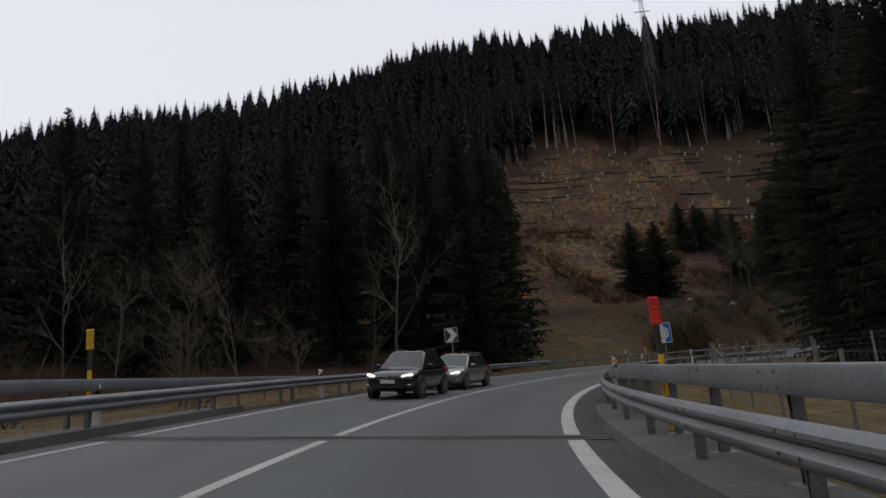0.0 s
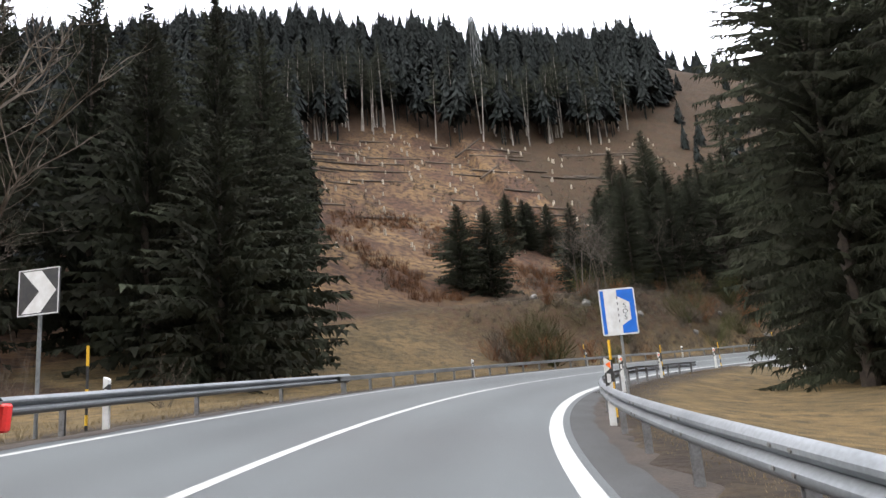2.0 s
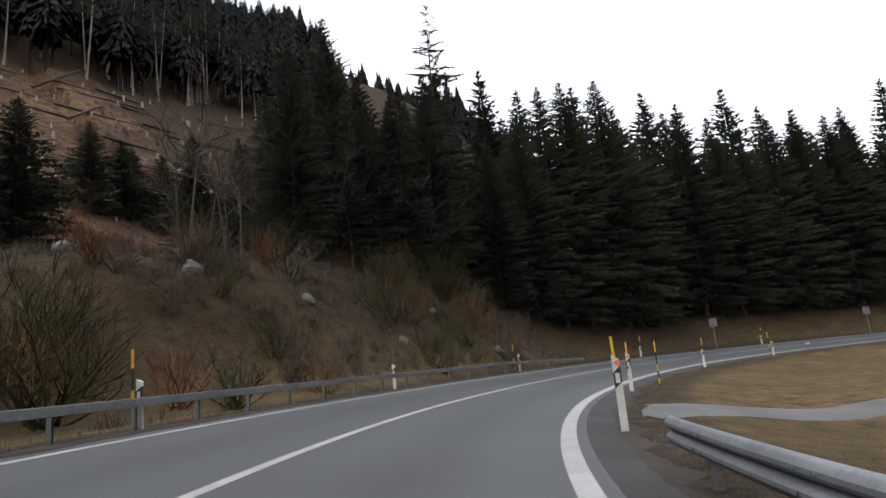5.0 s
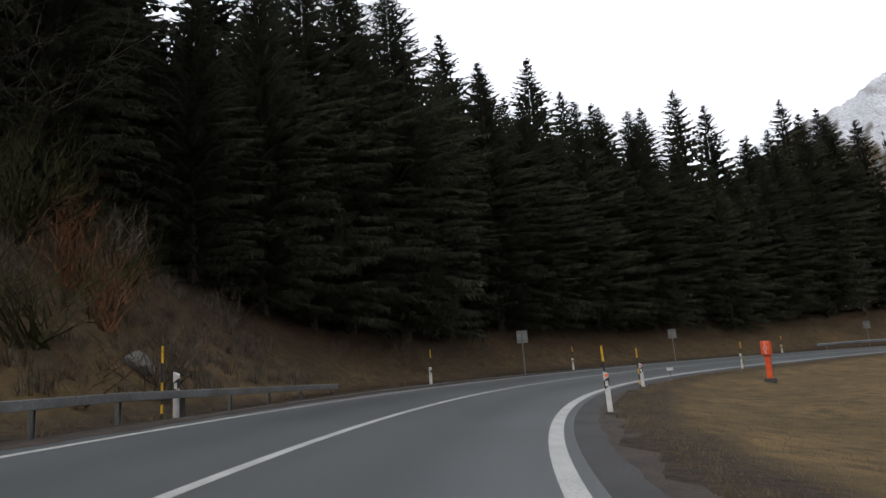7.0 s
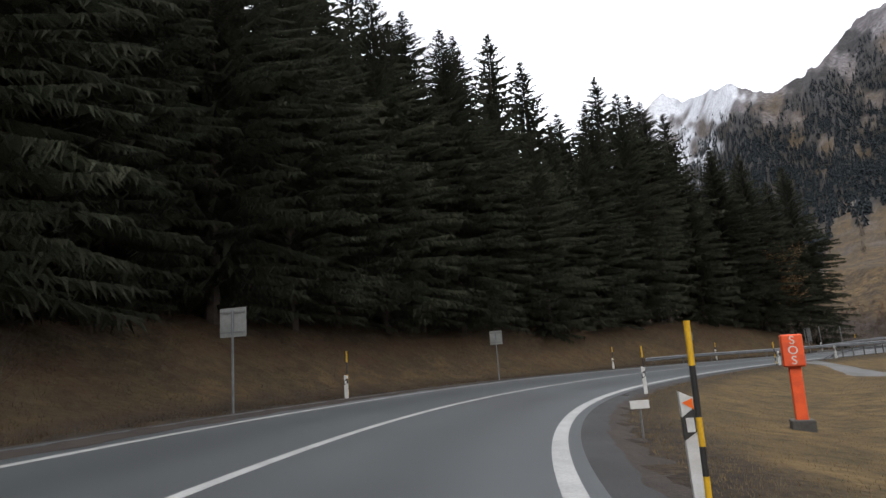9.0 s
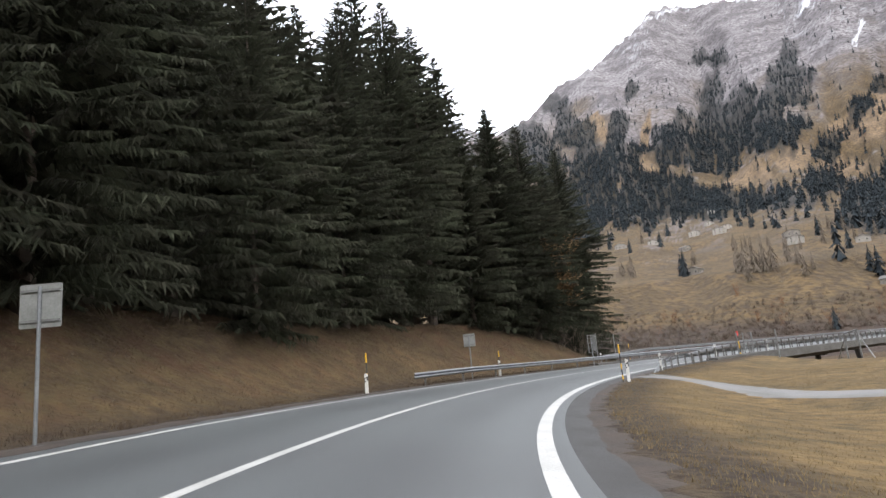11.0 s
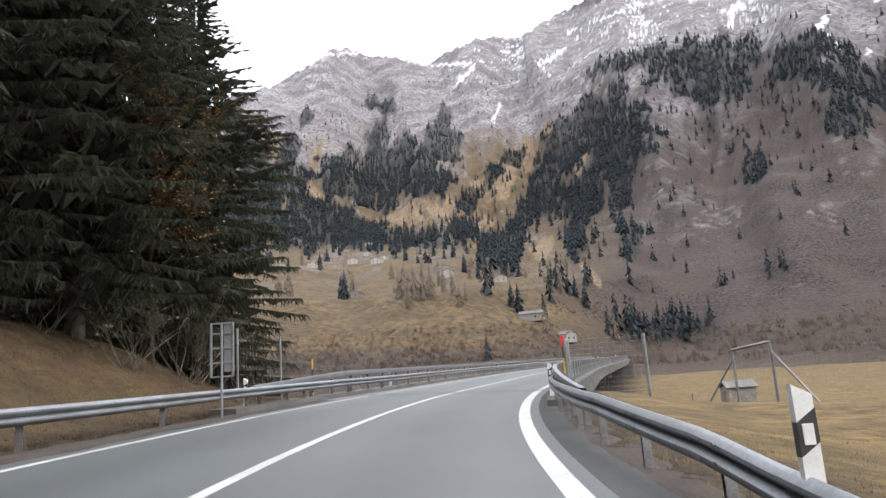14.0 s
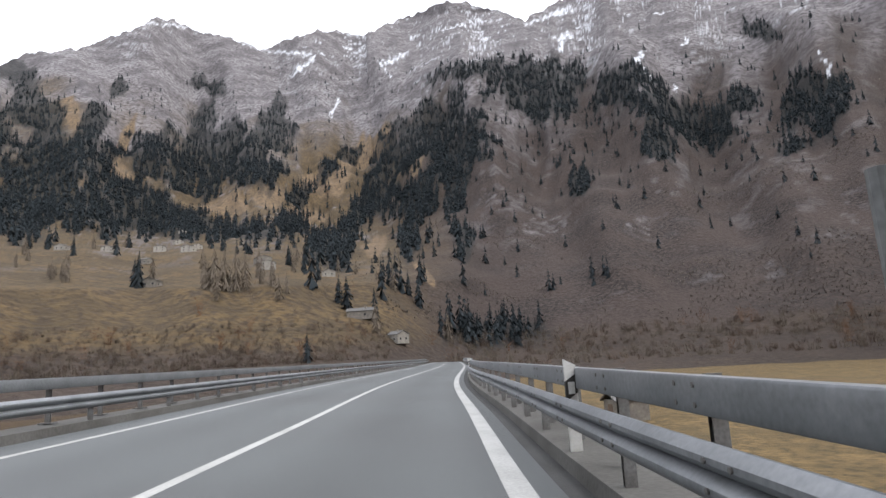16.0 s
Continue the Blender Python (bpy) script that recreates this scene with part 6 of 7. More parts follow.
brush("brushwood", TWIG, "tangled grey-brown brushwood on the cleared slope", 1500, (6.4, 10.2), (38, 98), (0.4, 1.1), 11, 0.0)
brush("russet_scrub", TWIG_RED, "low russet scrub over the slope", 1400, (6.6, 9.6), (34, 66), (0.5, 1.7), 12, 0.0)
brush("mound_scrub", TWIG, "low brown scrub on the stony mound", 3400, (6.2, 8.9), (6.6, 26), (0.2, 0.75), 13, -0.25)
brush("bank_litter", TWIG, "dry brown stalks on the wooded bank", 500, (8.6, 15.4), (6.5, 12), (0.08, 0.22), 14, -0.2)

# a young beech that kept its withered leaves
rr = random.Random(77)
v, f, limb = twig_arrays(rr, 5, 0.05, 3, 1.0, 7)
limb(Vector((0, 0, -0.2)), Vector((0.1, 0, 1)), 5.6, 0.045, 0)
x, y = 135.4, 25.8
sapling = thing("beech_sapling", pose(x, y, height(x, y)) @ Matrix.Scale(1.2, 4), "young beech with withered tan leaves among dark spruces", "tree")
raw("stem", v, f, TWIG, sapling)
lv, lf = [], []
for q in v[60:]:
    if rr.random() < 0.75 and q[2] > 2.3:
        a = rr.uniform(0, 6.28)
        c, si = math.cos(a) * 0.085, math.sin(a) * 0.085
        i = len(lv)
        lv += [q, (q[0] + c - si * 0.5, q[1] + si + c * 0.5, q[2] - 0.03), (q[0] + c * 2, q[1] + si * 2, q[2] - 0.09), (q[0] + c + si * 0.5, q[1] + si - c * 0.5, q[2] - 0.03)]
        lf.append((i, i + 1, i + 2, i + 3))
raw("foliage", lv, lf, TAN_LEAF, sapling)

# ---------------------------------------------------------------- the cleared slope
stump_kinds = []
for i in range(3):
    bm = tube(bmesh.new(), (0, 0, -0.4), (0.02, 0, 0.95), 0.25, 0.2, 9)
    for vtx in bm.verts:
        if vtx.co.z > 0.5:
            vtx.co.z += 0.12 * math.sin(vtx.co.x * 20 + i)
    ob = part("tree_stump", bm, CUTWOOD)
    stump_kinds.append(tagged(ob, "pale cut tree stump on the cleared slope", "stump", "stumps on the clearing"))
spots = []
while len(spots) < 190:
    k, u = rng.uniform(6.4, 10.2), -rng.uniform(50, 104)
    if felled(k, -u - 4.6) and rng.random() < (-u - 30) / 70:
        spots.append((*beside(k, u), rng.uniform(0.55, 1.05)))
scatter(stump_kinds, spots)
log_kinds = []
for i, ln in enumerate((9.0, 14.0, 6.0)):
    bm = bmesh.new()
    tube(bm, (-ln / 2, 0, 0.16), (ln / 2, 0.2, 0.2), 0.27, 0.16, 8)
    log_kinds.append(tagged(part("felled_log", bm, LOGWOOD), "grey felled log lying on the cleared slope", "log", "logs on the clearing"))
first = set()
for i in range(48):
    k = rng.uniform(6.9, 10.0)
    u = -4.6 - float(clearing_top(k)) + rng.choice((rng.uniform(2, 10), rng.uniform(14, 20), rng.uniform(6, 36)))
    x, y = beside(k, u)
    _, yaw = road_at(k, u)
    side = Vector((math.cos(radians(yaw + 90)), math.sin(radians(yaw + 90)), 0))
    dz = height(x + side.x * 2, y + side.y * 2) - height(x - side.x * 2, y - side.y * 2)
    m = pose(x, y, height(x, y) + 0.05, 0, -math.degrees(math.atan2(dz, 4)), yaw + 90 + rng.uniform(-5, 5))
    ob = log_kinds[i % 3]
    if i % 3 in first:
        copy_thing(ob, m)
    else:
        first.add(i % 3)
        ob.matrix_world = m
edge_trees = []
for seed in (81, 82):
    rr = random.Random(seed)
    t = thing("edge_tree", Matrix.Identity(4), "tall conifer with a long bare pale trunk above the clearing", "tree", "trees above the clearing")
    part("trunk", trunk_bm(23, 0.22, rr), PALE_BARK, t)
    v, f = spruce_arrays(rr, 24, 2.6, bare=0.52, per=6, gap=0.7, twigs=6, thin=1.8)
    raw("crown", v, f, NEEDLE, t)
    edge_trees.append(t)
scatter(edge_trees, [(*beside(k, -4.6 - float(clearing_top(k)) - rng.uniform(0, 9)), rng.uniform(0.75, 1.05)) for k in (rng.uniform(6.8, 10.1) for _ in range(64))])

# boulders on the bank
rocks = []
for i in range(2):
    bm = bmesh.new()
    bmesh.ops.create_icosphere(bm, subdivisions=2, radius=0.5)
    for vtx in bm.verts:
        vtx.co *= 0.8 + 0.35 * noise.noise(vtx.co * 2.2 + Vector((i * 7, 0, 0)))
    rocks.append(tagged(part("boulder", bm, ROCK), "grey angular boulder lying on the bank", "boulder", "boulders on the bank"))
scatter(rocks, [(*beside(k, u), s) for k, u, s in ((8.3, -7.5, 1.1), (7.6, -8.2, 0.8), (7.2, -10, 0.9), (6.9, -13, 1.2), (7.0, -15, 1.0), (8.0, -9.5, 0.7), (7.9, -12, 0.8), (5.4, -33, 1.2), (6.7, -17, 1.1))])


# ---------------------------------------------------------------- houses
def house(bearing, rise, w, d, h, turn, wall, label, roof_h=1.6, dist=None):
    x, y, z = (float(a) for a in surface(bearing, rise))
    m = pose(x, y, z - 0.8, 0, 0, turn) @ Matrix.Diagonal((0.7, 0.7, 0.72, 1))
    t = thing("house", m, label, "house", "houses on the hillside")
    bm = bmesh.new()
    pr = [(-w / 2, 0), (w / 2, 0), (w / 2, h + 1), (0, h + 1 + roof_h), (-w / 2, h + 1)]
    a = [bm.verts.new((px2, -d / 2, pz2)) for px2, pz2 in pr]
    b = [bm.verts.new((px2, d / 2, pz2)) for px2, pz2 in pr]
    bm.faces.new(a)
    bm.faces.new(b[::-1])
    for i in range(5):
        bm.faces.new((a[(i + 1) % 5], a[i], b[i], b[(i + 1) % 5]))
    part("wall", bm, wall, t)
    ang = math.atan2(roof_h, w / 2)
    ln = math.hypot(roof_h, w / 2) + 0.5
    for s in (-1, 1):
        bm = box(bmesh.new(), (0, 0, 0), (ln, d + 0.9, 0.18), Matrix.Translation((s * (ln / 2 * math.cos(ang) - 0.05), 0, h + 1 + roof_h + 0.12 - ln / 2 * math.sin(ang))) @ Matrix.Rotation(s * ang, 4, "Y"))
        part("roof", bm, SLATE, t)
    part("chimney", box(bmesh.new(), (w * 0.18, d * 0.2, h + 1 + roof_h), (0.6, 0.6, 1.3), bevel=0.03), WALL_STONE, t)
    for px2 in (-w * 0.24, w * 0.24):
        for pz2 in ((2.2,) if h < 3.4 else (2.2, 4.4)):
            for s in (-1, 1):
                part("window", box(bmesh.new(), (px2, s * d / 2, pz2), (0.8, 0.12, 1.0)), GLASS_DARK, t)
    for s in (-1, 1):
        part("window", box(bmesh.new(), (s * w / 2, d * 0.2, 2.2), (0.12, 0.9, 1.0)), GLASS_DARK, t)
    part("door", box(bmesh.new(), (0, -d / 2, 1.95), (0.95, 0.14, 1.9)), WOOD, t)
    return t


WH, ST = "small white rendered house with a grey stone roof on the hillside", "old stone house with a grey slab roof on the hillside"
for spec in ((-140.1, 6.7, 8, 9, 3.2, 20, WALL_STONE, ST), (-136.6, 9.2, 11, 10, 3.4, 40, WALL_WHITE, WH), (-141.8, 11.0, 10, 9, 3.4, 25, WALL_WHITE, WH), (-141.5, 10.2, 10, 9, 3.6, 60, WALL_WHITE, WH), (-140.2, 9.5, 12, 10, 4.5, 35, WALL_WHITE, WH),
             (-142.4, 9.3, 11, 9, 4.4, 10, WALL_WHITE, WH), (-142.9, 9.6, 10, 9, 3.4, 70, WALL_WHITE, WH), (-148.6, 7.9, 11, 10, 4.2, 30, WALL_WHITE, WH), (-148.2, 8.4, 11, 10, 3.2, 50, WALL_STONE, ST), (-153.5, 7.3, 9, 8, 3, 30, WALL_WHITE, WH),
             (-155.9, 3.7, 7, 13, 3.0, 100, WALL_STONE, ST), (-158.7, 1.6, 7, 8, 3.2, 60, WALL_WHITE, WH), (-127.7, 10.6, 12, 11, 4.4, 30, WALL_WHITE, WH), (-125.6, 10.9, 12, 10, 3.4, 10, WALL_WHITE, WH), (-124.0, 6.4, 7, 8, 2.6, 30, WALL_STONE, ST), (-133.6, 9.3, 9, 9, 3.2, 10, WALL_WHITE, WH),
             (-139.3, 8.5, 9, 8, 3, 100, WALL_STONE, ST)):
    house(*spec)
hut = thing("field_hut", pose(126.0, -48.0, height(126.0, -48.0), 0, 0, 30), "small stone field hut with a grey roof", "hut")
part("wall", box(bmesh.new(), (0, 0, 1.0), (3.4, 2.6, 2.2), bevel=0.03), WALL_STONE, hut)
for s in (-1, 1):
    part("roof", box(bmesh.new(), (0, 0, 0), (4.0, 1.8, 0.15), Matrix.Translation((0, s * 0.72, 2.45)) @ Matrix.Rotation(-s * 0.5, 4, "X")), SLATE, hut)
part("door", box(bmesh.new(), (1.7, 0, 0.9), (0.08, 0.9, 1.6)), WOOD, hut)

# trees and bushes round the village
vt = []
for b, e, h in ((-139.2, 6.6, 15), (-138.9, 6.7, 12), (-132.6, 9.4, 12), (-131.4, 9.6, 13), (-130.5, 9.8, 12), (-134.4, 9.0, 12), (-154.8, 4.4, 13), (-157.0, 3.6, 12), (-151.5, 0.4, 8),
                (-154.2, 5.0, 11), (-137.9, 9.8, 15), (-138.5, 10.6, 16), (-137.2, 9.0, 13), (-136, 10.4, 14), (-143.9, 10, 13), (-145, 9.4, 14), (-150.3, 8.2, 13), (-151.5, 7.6, 12), (-152.6, 7.0, 12), (-158.5, 6.2, 12), (-160, 5.4, 12), (-160.8, 4.4, 12)):
    x, y, z = (float(a) for a in surface(b, e))
    vt.append((x, y, z - 0.3, h))
forest("village_conifers", vt, T_VILLAGE, NEEDLE_FAR_HAZE, "dark conifers scattered among the hillside houses", rng)
vb = []
for _ in range(90):
    b, e = rng.uniform(-160, -124), rng.uniform(5.0, 10.5)
    x, y, z = (float(a) for a in surface(b, e))
    if abs(e - (6.9 if b < -143 else 8.6)) < 1.6:
        vb.append((x, y, z - 0.3, rng.uniform(6, 13)))
for b, e, h in ((-145.4, 6.3, 17), (-146.2, 6.2, 18), (-144.6, 6.3, 16), (-146.9, 6.3, 15), (-144.0, 6.4, 13), (-157, 2.4, 12), (-163, 1.4, 13)):
    x, y, z = (float(a) for a in surface(b, e))
    vb.append((x, y, z - 0.3, h))
forest("bare_larches", vb, T_LARCH, TWIG, "leafless grey-brown larches among the hillside houses", rng)
hill_shrub = [shrub(5.0, 91, "large leafless grey-brown bush on the meadow", TWIG, 20), shrub(4.0, 92, "leafless russet bush on the meadow", TWIG_RED, 18)]
first = set()
hb = [(-129.5, 4.8, 1.2), (-143.6, 4.3, 1.3), (-147.6, 5.0, 1.5), (-147.2, 6.0, 1.4), (-150.5, 4.0, 1.0), (-155.2, 5.6, 1.5), (-153, 5.8, 1.4)]
hb += [(rng.uniform(-160, -118), rng.uniform(0.7, 3.2), rng.uniform(0.7, 1.2)) for _ in range(34)]
hb += [(rng.uniform(-205, -161), rng.uniform(-1.4, 1.6), rng.uniform(0.8, 1.5)) for _ in range(30)]
for i, (b, e, s) in enumerate(hb):
    x, y, z = (float(a) for a in surface(b, e))
    if abs(nearest(x, y)[1][0]) < 9:
        continue
    ob = hill_shrub[i % 2] if i < 7 or rng.random() < 0.5 else hill_shrub[1]
    m = pose(x, y, z - 0.2, 0, 0, rng.uniform(0, 360)) @ Matrix.Diagonal((s, s, s, 1))
    if id(ob) in first:
        made = copy_thing(ob, Matrix.Identity(4))
        made.matrix_basis = m
    else:
        first.add(id(ob))
        ob.matrix_world = m


belt = []
for _ in range(1500):
    b = rng.uniform(-158, -116)
    e = 0.3 + 3.3 * rng.random() ** 1.6
    x, y, z = (float(a) for a in surface(b, e))
    if abs(nearest(x, y)[1][0]) > 11:
        belt.append((x, y, z, rng.uniform(0.8, 2.4)))
for _ in range(900):
    b, e = rng.uniform(-206, -163), -1.0 + 2.8 * rng.random() ** 1.3
    x, y, z = (float(a) for a in surface(b, e))
    if abs(nearest(x, y)[1][0]) > 11:
        belt.append((x, y, z, rng.uniform(1.4, 4.2)))
forest("valley_scrub", belt[::2], CLUMPS, VALLEY_TWIG, "russet leafless scrub along the foot of the meadow", rng)
forest("valley_brushwood", belt[1::2], CLUMPS, TWIG, "grey-brown leafless scrub along the foot of the meadow", rng)


# ---------------------------------------------------------------- masts on the ridge
def mast(x, y, h, label):
    z = height(x, y)
    t = thing("lattice_mast", pose(x, y, z), label, "mast", "masts on the ridge")
    bm = bmesh.new()
    for sx, sy in ((-1, -1), (1, -1), (1, 1), (-1, 1)):
        tube(bm, (sx * 1.6, sy * 1.6, 0), (sx * 0.3, sy * 0.3, h), 0.07, n=4)
    part("frame", bm, STEEL_DULL, t)
    bm = bmesh.new()
    for i in range(10):
        a, b = i / 10, (i + 1) / 10
        wa, wb = 1.6 - 1.3 * a, 1.6 - 1.3 * b
        tube(bm, (-wa, -wa, h * a), (wb, -wb, h * b), 0.07, n=4)
        tube(bm, (wa, -wa, h * a), (-wb, -wb, h * b), 0.07, n=4)
    part("bracing", bm, STEEL_DULL, t)
    for dz in (0.8, 0.9):
        part("crossarm", box(bmesh.new(), (0, 0, h * dz), (5, 0.2, 0.2)), STEEL_DULL, t)


mast(68.0, 190.0, 44, "tall grey lattice pylon rising above the forested ridge")


# ---------------------------------------------------------------- the two cars
def panel(bm, corners, inset, push, cols=4):
    """A slightly bowed plate just proud of the face that the four corners span."""
    c = [Vector(q) for q in corners]
    mid = sum(c, Vector()) / 4
    nrm = (c[1] - c[0]).cross(c[3] - c[0]).normalized()
    c = [q + (mid - q).normalized() * inset for q in c]
    low = [bm.verts.new(c[0].lerp(c[1], s / cols) + nrm * (push + 0.012 * math.sin(math.pi * s / cols))) for s in range(cols + 1)]
    high = [bm.verts.new(c[3].lerp(c[2], s / cols) + nrm * (push + 0.012 * math.sin(math.pi * s / cols))) for s in range(cols + 1)]
    for s in range(cols):
        bm.faces.new((low[s], low[s + 1], high[s + 1], high[s]))
    return bm


def car(name, m, label, paint, L, W, H, hood, suv):
    """A car that faces the local -y: body shell, greenhouse, glass, lamps, wheels."""
    t = thing(name, m, label, "car", "oncoming cars")
    g0 = 0.24 if suv else 0.18
    belt = H * 0.625
    nose, tail = -L / 2, L / 2
    sections = [(nose, 0.66, g0 + 0.16, hood - 0.3), (nose + 0.07, 0.82, g0 + 0.06, hood - 0.2), (nose + 0.3, 0.94, g0 + 0.01, hood - 0.1), (nose + 0.75, 0.99, g0, hood - 0.02), (nose + 1.2, 1.0, g0, hood + 0.05),
                (nose + 1.6, 1.0, g0, belt - 0.01), (0.3, 1.0, g0, belt), (tail - 0.8, 1.0, g0, belt + 0.03), (tail - 0.2, 0.95, g0 + 0.08, belt + 0.02), (tail, 0.84, g0 + 0.2, belt - 0.1)]
    bm = bmesh.new()
    rings = []
    for y, wf, z0, z1 in sections:
        hw = W / 2 * wf
        ring = [(-hw * 0.84, z0), (-hw * 0.97, z0 + 0.1), (-hw, z0 + (z1 - z0) * 0.45), (-hw * 0.985, z0 + (z1 - z0) * 0.72), (-hw * 0.9, z1 - 0.035), (-hw * 0.45, z1 + 0.02), (hw * 0.45, z1 + 0.02), (hw * 0.9, z1 - 0.035), (hw * 0.985, z0 + (z1 - z0) * 0.72), (hw, z0 + (z1 - z0) * 0.45), (hw * 0.97, z0 + 0.1), (hw * 0.84, z0)]
        rings.append([bm.verts.new((x, y, z)) for x, z in ring])
    for a, b in zip(rings[:-1], rings[1:]):
        for i in range(12):
            j = (i + 1) % 12
            bm.faces.new((a[i], a[j], b[j], b[i]))
    bm.faces.new(rings[0][::-1])
    bm.faces.new(rings[-1])
    bmesh.ops.recalc_face_normals(bm, faces=bm.faces)
    ob = part("body", bm, paint, t)
    sub = ob.modifiers.new("round", "SUBSURF")
    sub.levels = sub.render_levels = 2
    ob.data.polygons.foreach_set("use_smooth", [True] * len(ob.data.polygons))
    # greenhouse with a raked screen
    y0, y1, y2, y3 = nose + 1.15, nose + 2.05, tail - (0.75 if suv else 0.55), tail - (0.2 if suv else 0.1)
    hw, rw = W / 2 * 0.9, W / 2 * 0.68
    lo = [(-hw, y0, belt - 0.05), (hw, y0, belt - 0.05), (hw, y3, belt - 0.02), (-hw, y3, belt - 0.02)]
    hi = [(-rw, y1, H - 0.05), (rw, y1, H - 0.05), (rw * 0.96, y2, H - 0.06), (-rw * 0.96, y2, H - 0.06)]
    bm = bmesh.new()
    a, b = [bm.verts.new(q) for q in lo], [bm.verts.new(q) for q in hi]
    crown = [bm.verts.new(q) for q in ((-rw * 0.5, (y1 + y2) / 2, H), (rw * 0.5, (y1 + y2) / 2, H))]
    bm.faces.new((b[0], b[1], crown[1], crown[0]))
    bm.faces.new((b[1], b[2], crown[1]))
    bm.faces.new((b[2], b[3], crown[0], crown[1]))
    bm.faces.new((b[3], b[0], crown[0]))
    for i in range(4):
        bm.faces.new((a[i], a[(i + 1) % 4], b[(i + 1) % 4], b[i]))
    bmesh.ops.bevel(bm, geom=[e for e in bm.edges if len(e.link_faces) == 2], offset=0.045, segments=3, affect="EDGES")
    ob = part("cabin", bm, paint, t)
    ob.data.polygons.foreach_set("use_smooth", [True] * len(ob.data.polygons))
    ob.data.set_sharp_from_angle(angle=radians(35))
    part("windscreen", panel(bmesh.new(), (lo[0], lo[1], hi[1], hi[0]), 0.075, 0.006), GLASS_SKY, t, "windscreen reflecting the sky")
    part("rear_window", panel(bmesh.new(), (lo[2], lo[3], hi[3], hi[2]), 0.09, 0.006), GLASS_DARK, t)
    for s in (-1, 1):
        f0, f1, f2, f3 = (lo[0], hi[0], hi[3], lo[3]) if s < 0 else (lo[1], hi[1], hi[2], lo[2])
        cuts = (0.0, 0.46, 0.78, 1.0)
        for c0, c1 in zip(cuts[:-1], cuts[1:]):
            q = [Vector(f0).lerp(Vector(f3), c0), Vector(f0).lerp(Vector(f3), c1), Vector(f1).lerp(Vector(f2), c1), Vector(f1).lerp(Vector(f2), c0)]
            if s < 0:
                q = [q[1], q[0], q[3], q[2]]
            part("side_window", panel(bmesh.new(), q, 0.055, 0.005), GLASS_DARK, t)
        part("roof_rail", tube(bmesh.new(), (s * rw * 0.92, y1 + 0.25, H + 0.02), (s * rw * 0.9, y2 - 0.1, H + 0.02), 0.02, n=8), CHROME if not suv else BLACK, t)
        part("mirror", box(bmesh.new(), (s * (W / 2 + 0.06), y0 + 0.42, belt + 0.06), (0.2, 0.1, 0.13), bevel=0.035), paint, t)
        lamp = bmesh.new()
        box(lamp, (0, 0, 0), (0.4, 0.14, 0.085), Matrix.Translation((s * W * 0.345, nose + 0.16, hood - 0.235)) @ Matrix.Rotation(s * 0.5, 4, "Z") @ Matrix.Rotation(-s * 0.18, 4, "Y"), bevel=0.025)
        part("headlight", lamp, HEADLIGHT, t, "lit slim headlight")
        part("fog_lamp", box(bmesh.new(), (s * W * 0.36, nose + 0.1, g0 + 0.22), (0.26, 0.1, 0.06), Matrix.Identity(4), bevel=0.015), CHROME, t)
        part("tail_light", box(bmesh.new(), (s * W * 0.4, tail - 0.08, belt - 0.14), (0.2, 0.1, 0.24), bevel=0.02), RED, t)
        for y in (nose + 0.86, tail - 0.86):
            rr2 = 0.345 if suv else 0.325
            arch = bmesh.new()
            bmesh.ops.create_cone(arch, cap_ends=True, segments=28, radius1=rr2 + 0.06, radius2=rr2 + 0.06, depth=0.2, matrix=Matrix.Translation((s * (W / 2 - 0.09), y, 0.35)) @ Matrix.Rotation(radians(90), 4, "Y"))
            part("wheel_arch", arch, BLACK, t)
            wheel = new("wheel")
            wheel.parent = t
            wheel.matrix_local = Matrix.Translation((s * (W / 2 - 0.1), y, rr2))
            bm = bmesh.new()
            bmesh.ops.create_cone(bm, cap_ends=True, segments=28, radius1=rr2, radius2=rr2, depth=0.23, matrix=Matrix.Rotation(radians(90), 4, "Y"))
            bmesh.ops.bevel(bm, geom=[e for e in bm.edges if len(e.link_faces) == 2 and e.calc_face_angle() > 1], offset=0.03, segments=2, affect="EDGES")
            part("tyre", bm, TYRE, wheel)
            bm = bmesh.new()
            bmesh.ops.create_cone(bm, cap_ends=True, segments=24, radius1=rr2 * 0.68, radius2=rr2 * 0.68, depth=0.236, matrix=Matrix.Rotation(radians(90), 4, "Y"))
            part("rim", bm, BLACK, wheel)
            for sp in range(5):
                bm = box(bmesh.new(), (s * 0.12, 0, rr2 * 0.34), (0.02, 0.075, rr2 * 0.62), Matrix.Rotation(sp * 1.2566, 4, "X"), bevel=0.008)
                part("spoke", bm, STEEL_DULL, wheel)
    part("grille", box(bmesh.new(), (0, nose + 0.05, hood - 0.3), (W * 0.4, 0.1, 0.15), bevel=0.03), BLACK, t, "black grille")
    for dz in (0.045, -0.045):
        part("grille_bar", box(bmesh.new(), (0, nose - 0.0, hood - 0.3 + dz), (W * 0.36, 0.03, 0.014), bevel=0.004), CHROME, t)
    part("emblem", tube(bmesh.new(), (0, nose - 0.02, hood - 0.3), (0, nose + 0.02, hood - 0.3), 0.05, n=14), CHROME, t)
    part("air_intake", box(bmesh.new(), (0, nose + 0.07, g0 + 0.18), (W * 0.6, 0.1, 0.13), bevel=0.03), BLACK, t)
    part("number_plate", box(bmesh.new(), (0, nose + 0.0, g0 + 0.33), (0.5, 0.03, 0.11), bevel=0.004), WHITE, t)
    part("underbody", box(bmesh.new(), (0, 0, g0 + 0.06), (W * 0.8, L * 0.86, 0.12), bevel=0.03), BLACK, t)
    return t


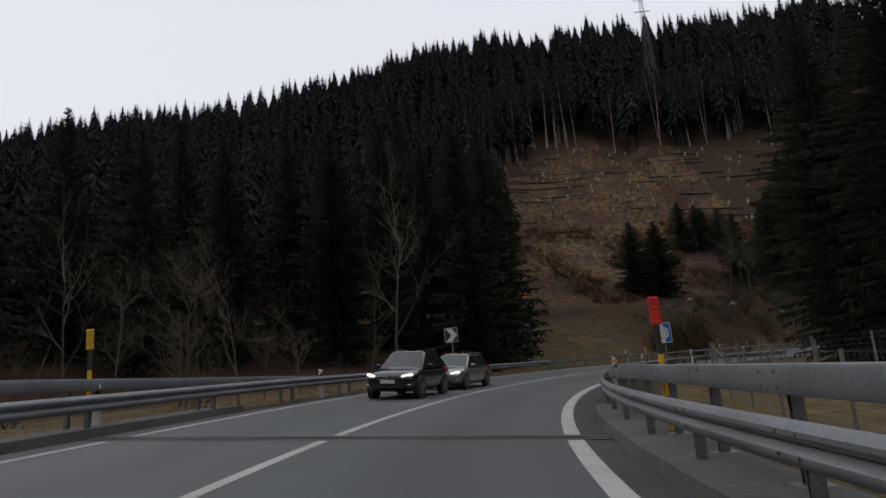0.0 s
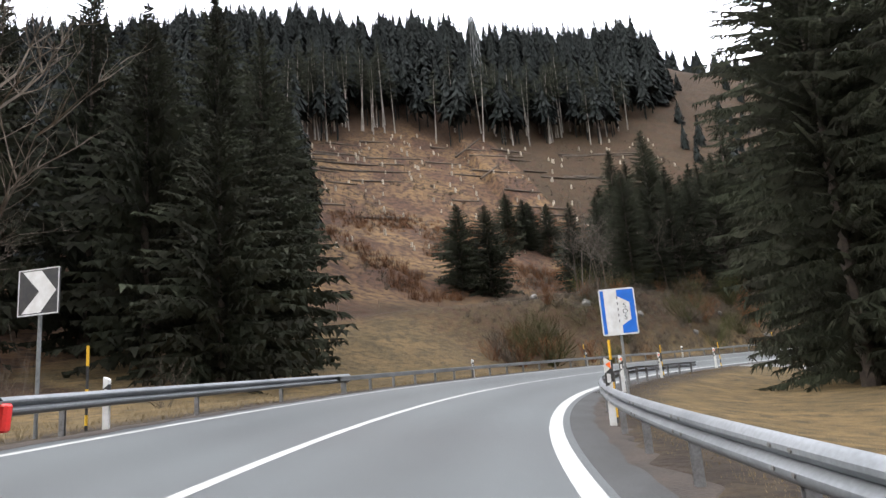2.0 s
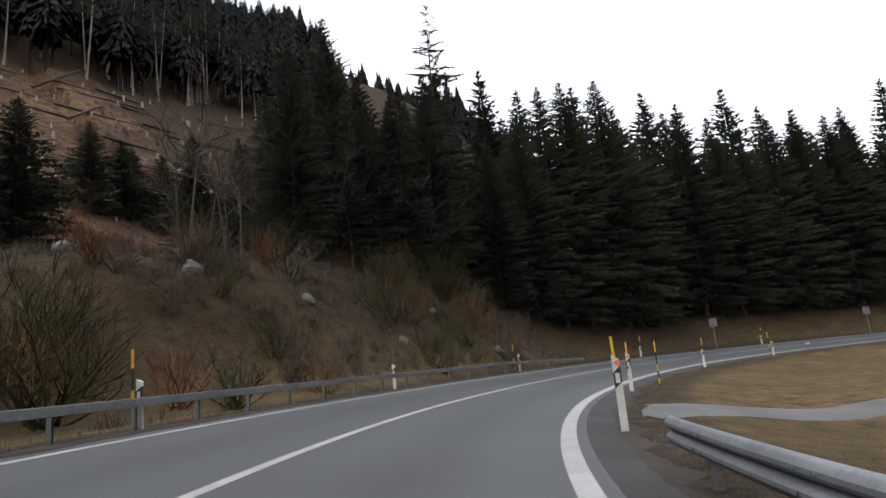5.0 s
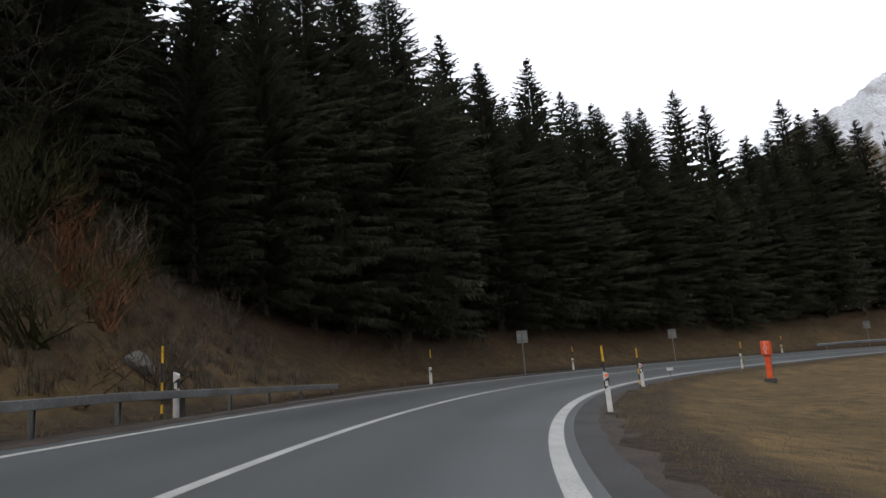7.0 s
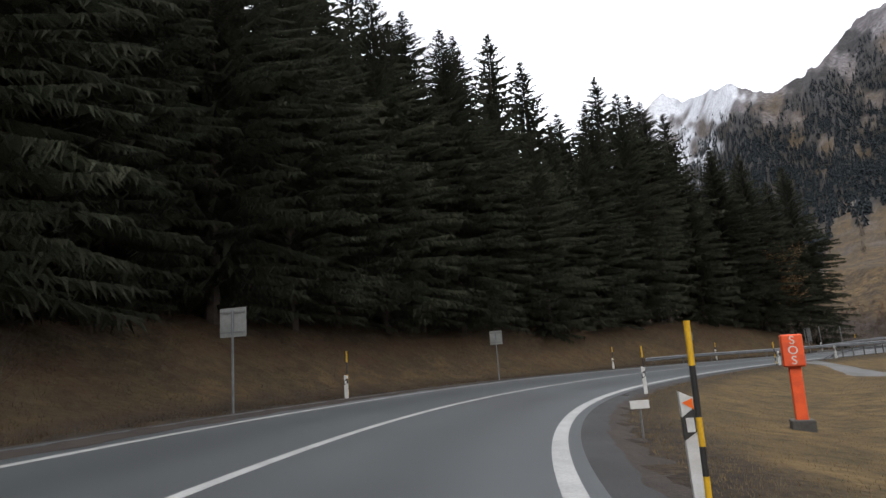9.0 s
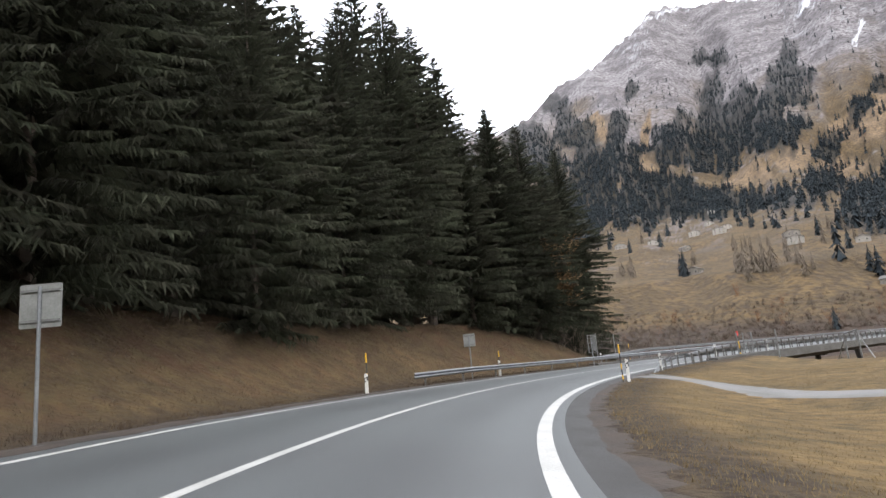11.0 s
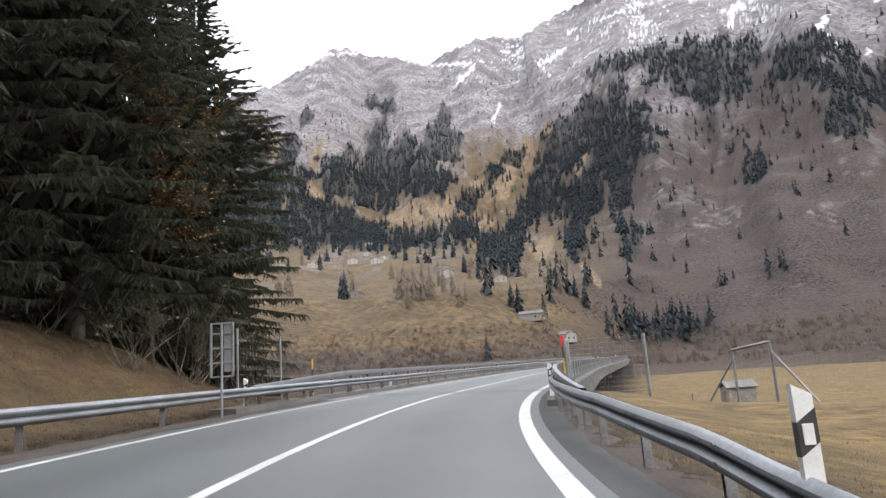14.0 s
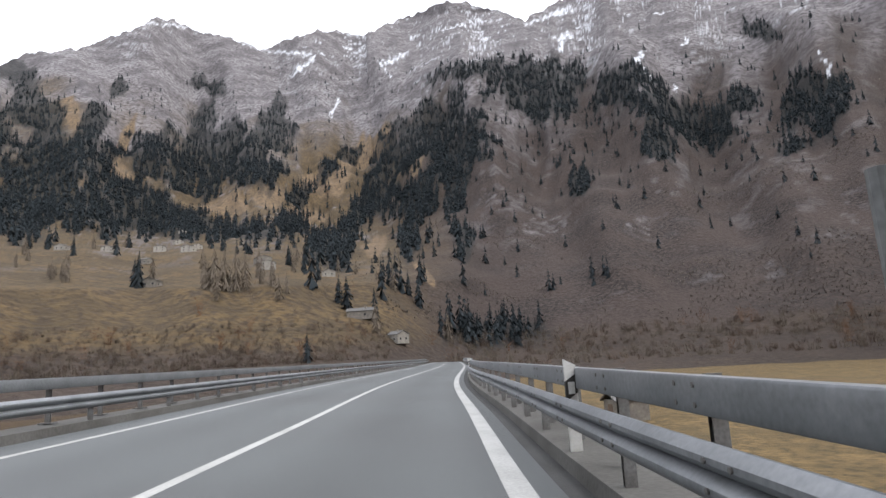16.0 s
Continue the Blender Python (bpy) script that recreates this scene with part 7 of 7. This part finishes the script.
def lean_with_road(k, u, turn):
    p, yaw = road_at(k, u)
    return pose(p.x, p.y, p.z, 0, math.degrees(math.atan(bank_of(k))), yaw + turn)


car("suv", lean_with_road(1.8, -1.95, 0), "dark grey compact SUV with lit headlights on the road", PAINT_DARK, 4.4, 1.82, 1.62, 1.0, True)
car("estate_car", lean_with_road(2.25, -1.9, 0), "beige-silver estate car with roof rails on the road", PAINT_BEIGE, 4.75, 1.82, 1.5, 0.93, False)


# ---------------------------------------------------------------- dry grass
def tufts(name, count, k_range, u_range, seed, label, tall=(0.05, 0.15), bunch=4, material=GRASS):
    r3 = np.random.RandomState(seed)
    ks = r3.uniform(*k_range, count)
    us = np.sign(u_range[0]) * (abs(u_range[0]) + (abs(u_range[1]) - abs(u_range[0])) * r3.uniform(0, 1, count) ** 1.5)
    e = 0.01
    x, y = road_x(ks), road_y(ks)
    tx, ty = road_x(ks + e) - road_x(ks - e), road_y(ks + e) - road_y(ks - e)
    n = np.hypot(tx, ty)
    x, y = x + ty / n * us, y - tx / n * us
    x, y = np.repeat(x, bunch) + r3.normal(0, 0.13, count * bunch), np.repeat(y, bunch) + r3.normal(0, 0.13, count * bunch)
    keep = np.ones(len(x), bool)
    for pts2 in TRACKS:
        for (ax, ay), (bx2, by2) in zip(pts2[:-1], pts2[1:]):
            t = np.clip(((x - ax) * (bx2 - ax) + (y - ay) * (by2 - ay)) / ((bx2 - ax) ** 2 + (by2 - ay) ** 2), 0, 1)
            keep &= np.hypot(x - ax - t * (bx2 - ax), y - ay - t * (by2 - ay)) > 1.75
    x, y = x[keep], y[keep]
    z = land(x, y)[0]
    h = r3.uniform(*tall, len(x))
    a = r3.uniform(0, 6.28, len(x))
    lean = h * r3.uniform(0.3, 1.1, len(x))
    b = r3.uniform(0, 6.28, len(x))
    w = 0.004 + 0.005 * r3.uniform(0, 1, len(x))
    v = np.stack([np.stack([x - np.cos(a) * w, y - np.sin(a) * w, z - 0.03], 1), np.stack([x + np.cos(a) * w, y + np.sin(a) * w, z - 0.03], 1), np.stack([x + np.cos(b) * lean, y + np.sin(b) * lean, z + h], 1)], 1).reshape(-1, 3)
    ob = raw(name, v.tolist(), np.arange(len(v)).reshape(-1, 3).tolist(), material)
    return tagged(ob, label, "grass", kind="stuff")


tufts("verge_grass", 42000, (5.4, 15.2), (5.3, 19), 4, "dry straw-coloured grass on the inner verge", (0.015, 0.06))
tufts("meadow_grass", 6000, (1.5, 5.4), (5.5, 15), 5, "dry straw-coloured grass on the meadow", (0.015, 0.06))
tufts("bank_grass", 36000, (8.6, 15.9), (-5.2, -13), 6, "brown matted grass on the wooded bank", (0.04, 0.15), material=BANK_GRASS)
tufts("outer_grass", 9000, (1.0, 8.6), (-5.1, -24), 7, "dry straw-coloured grass beyond the guardrail", (0.05, 0.18))
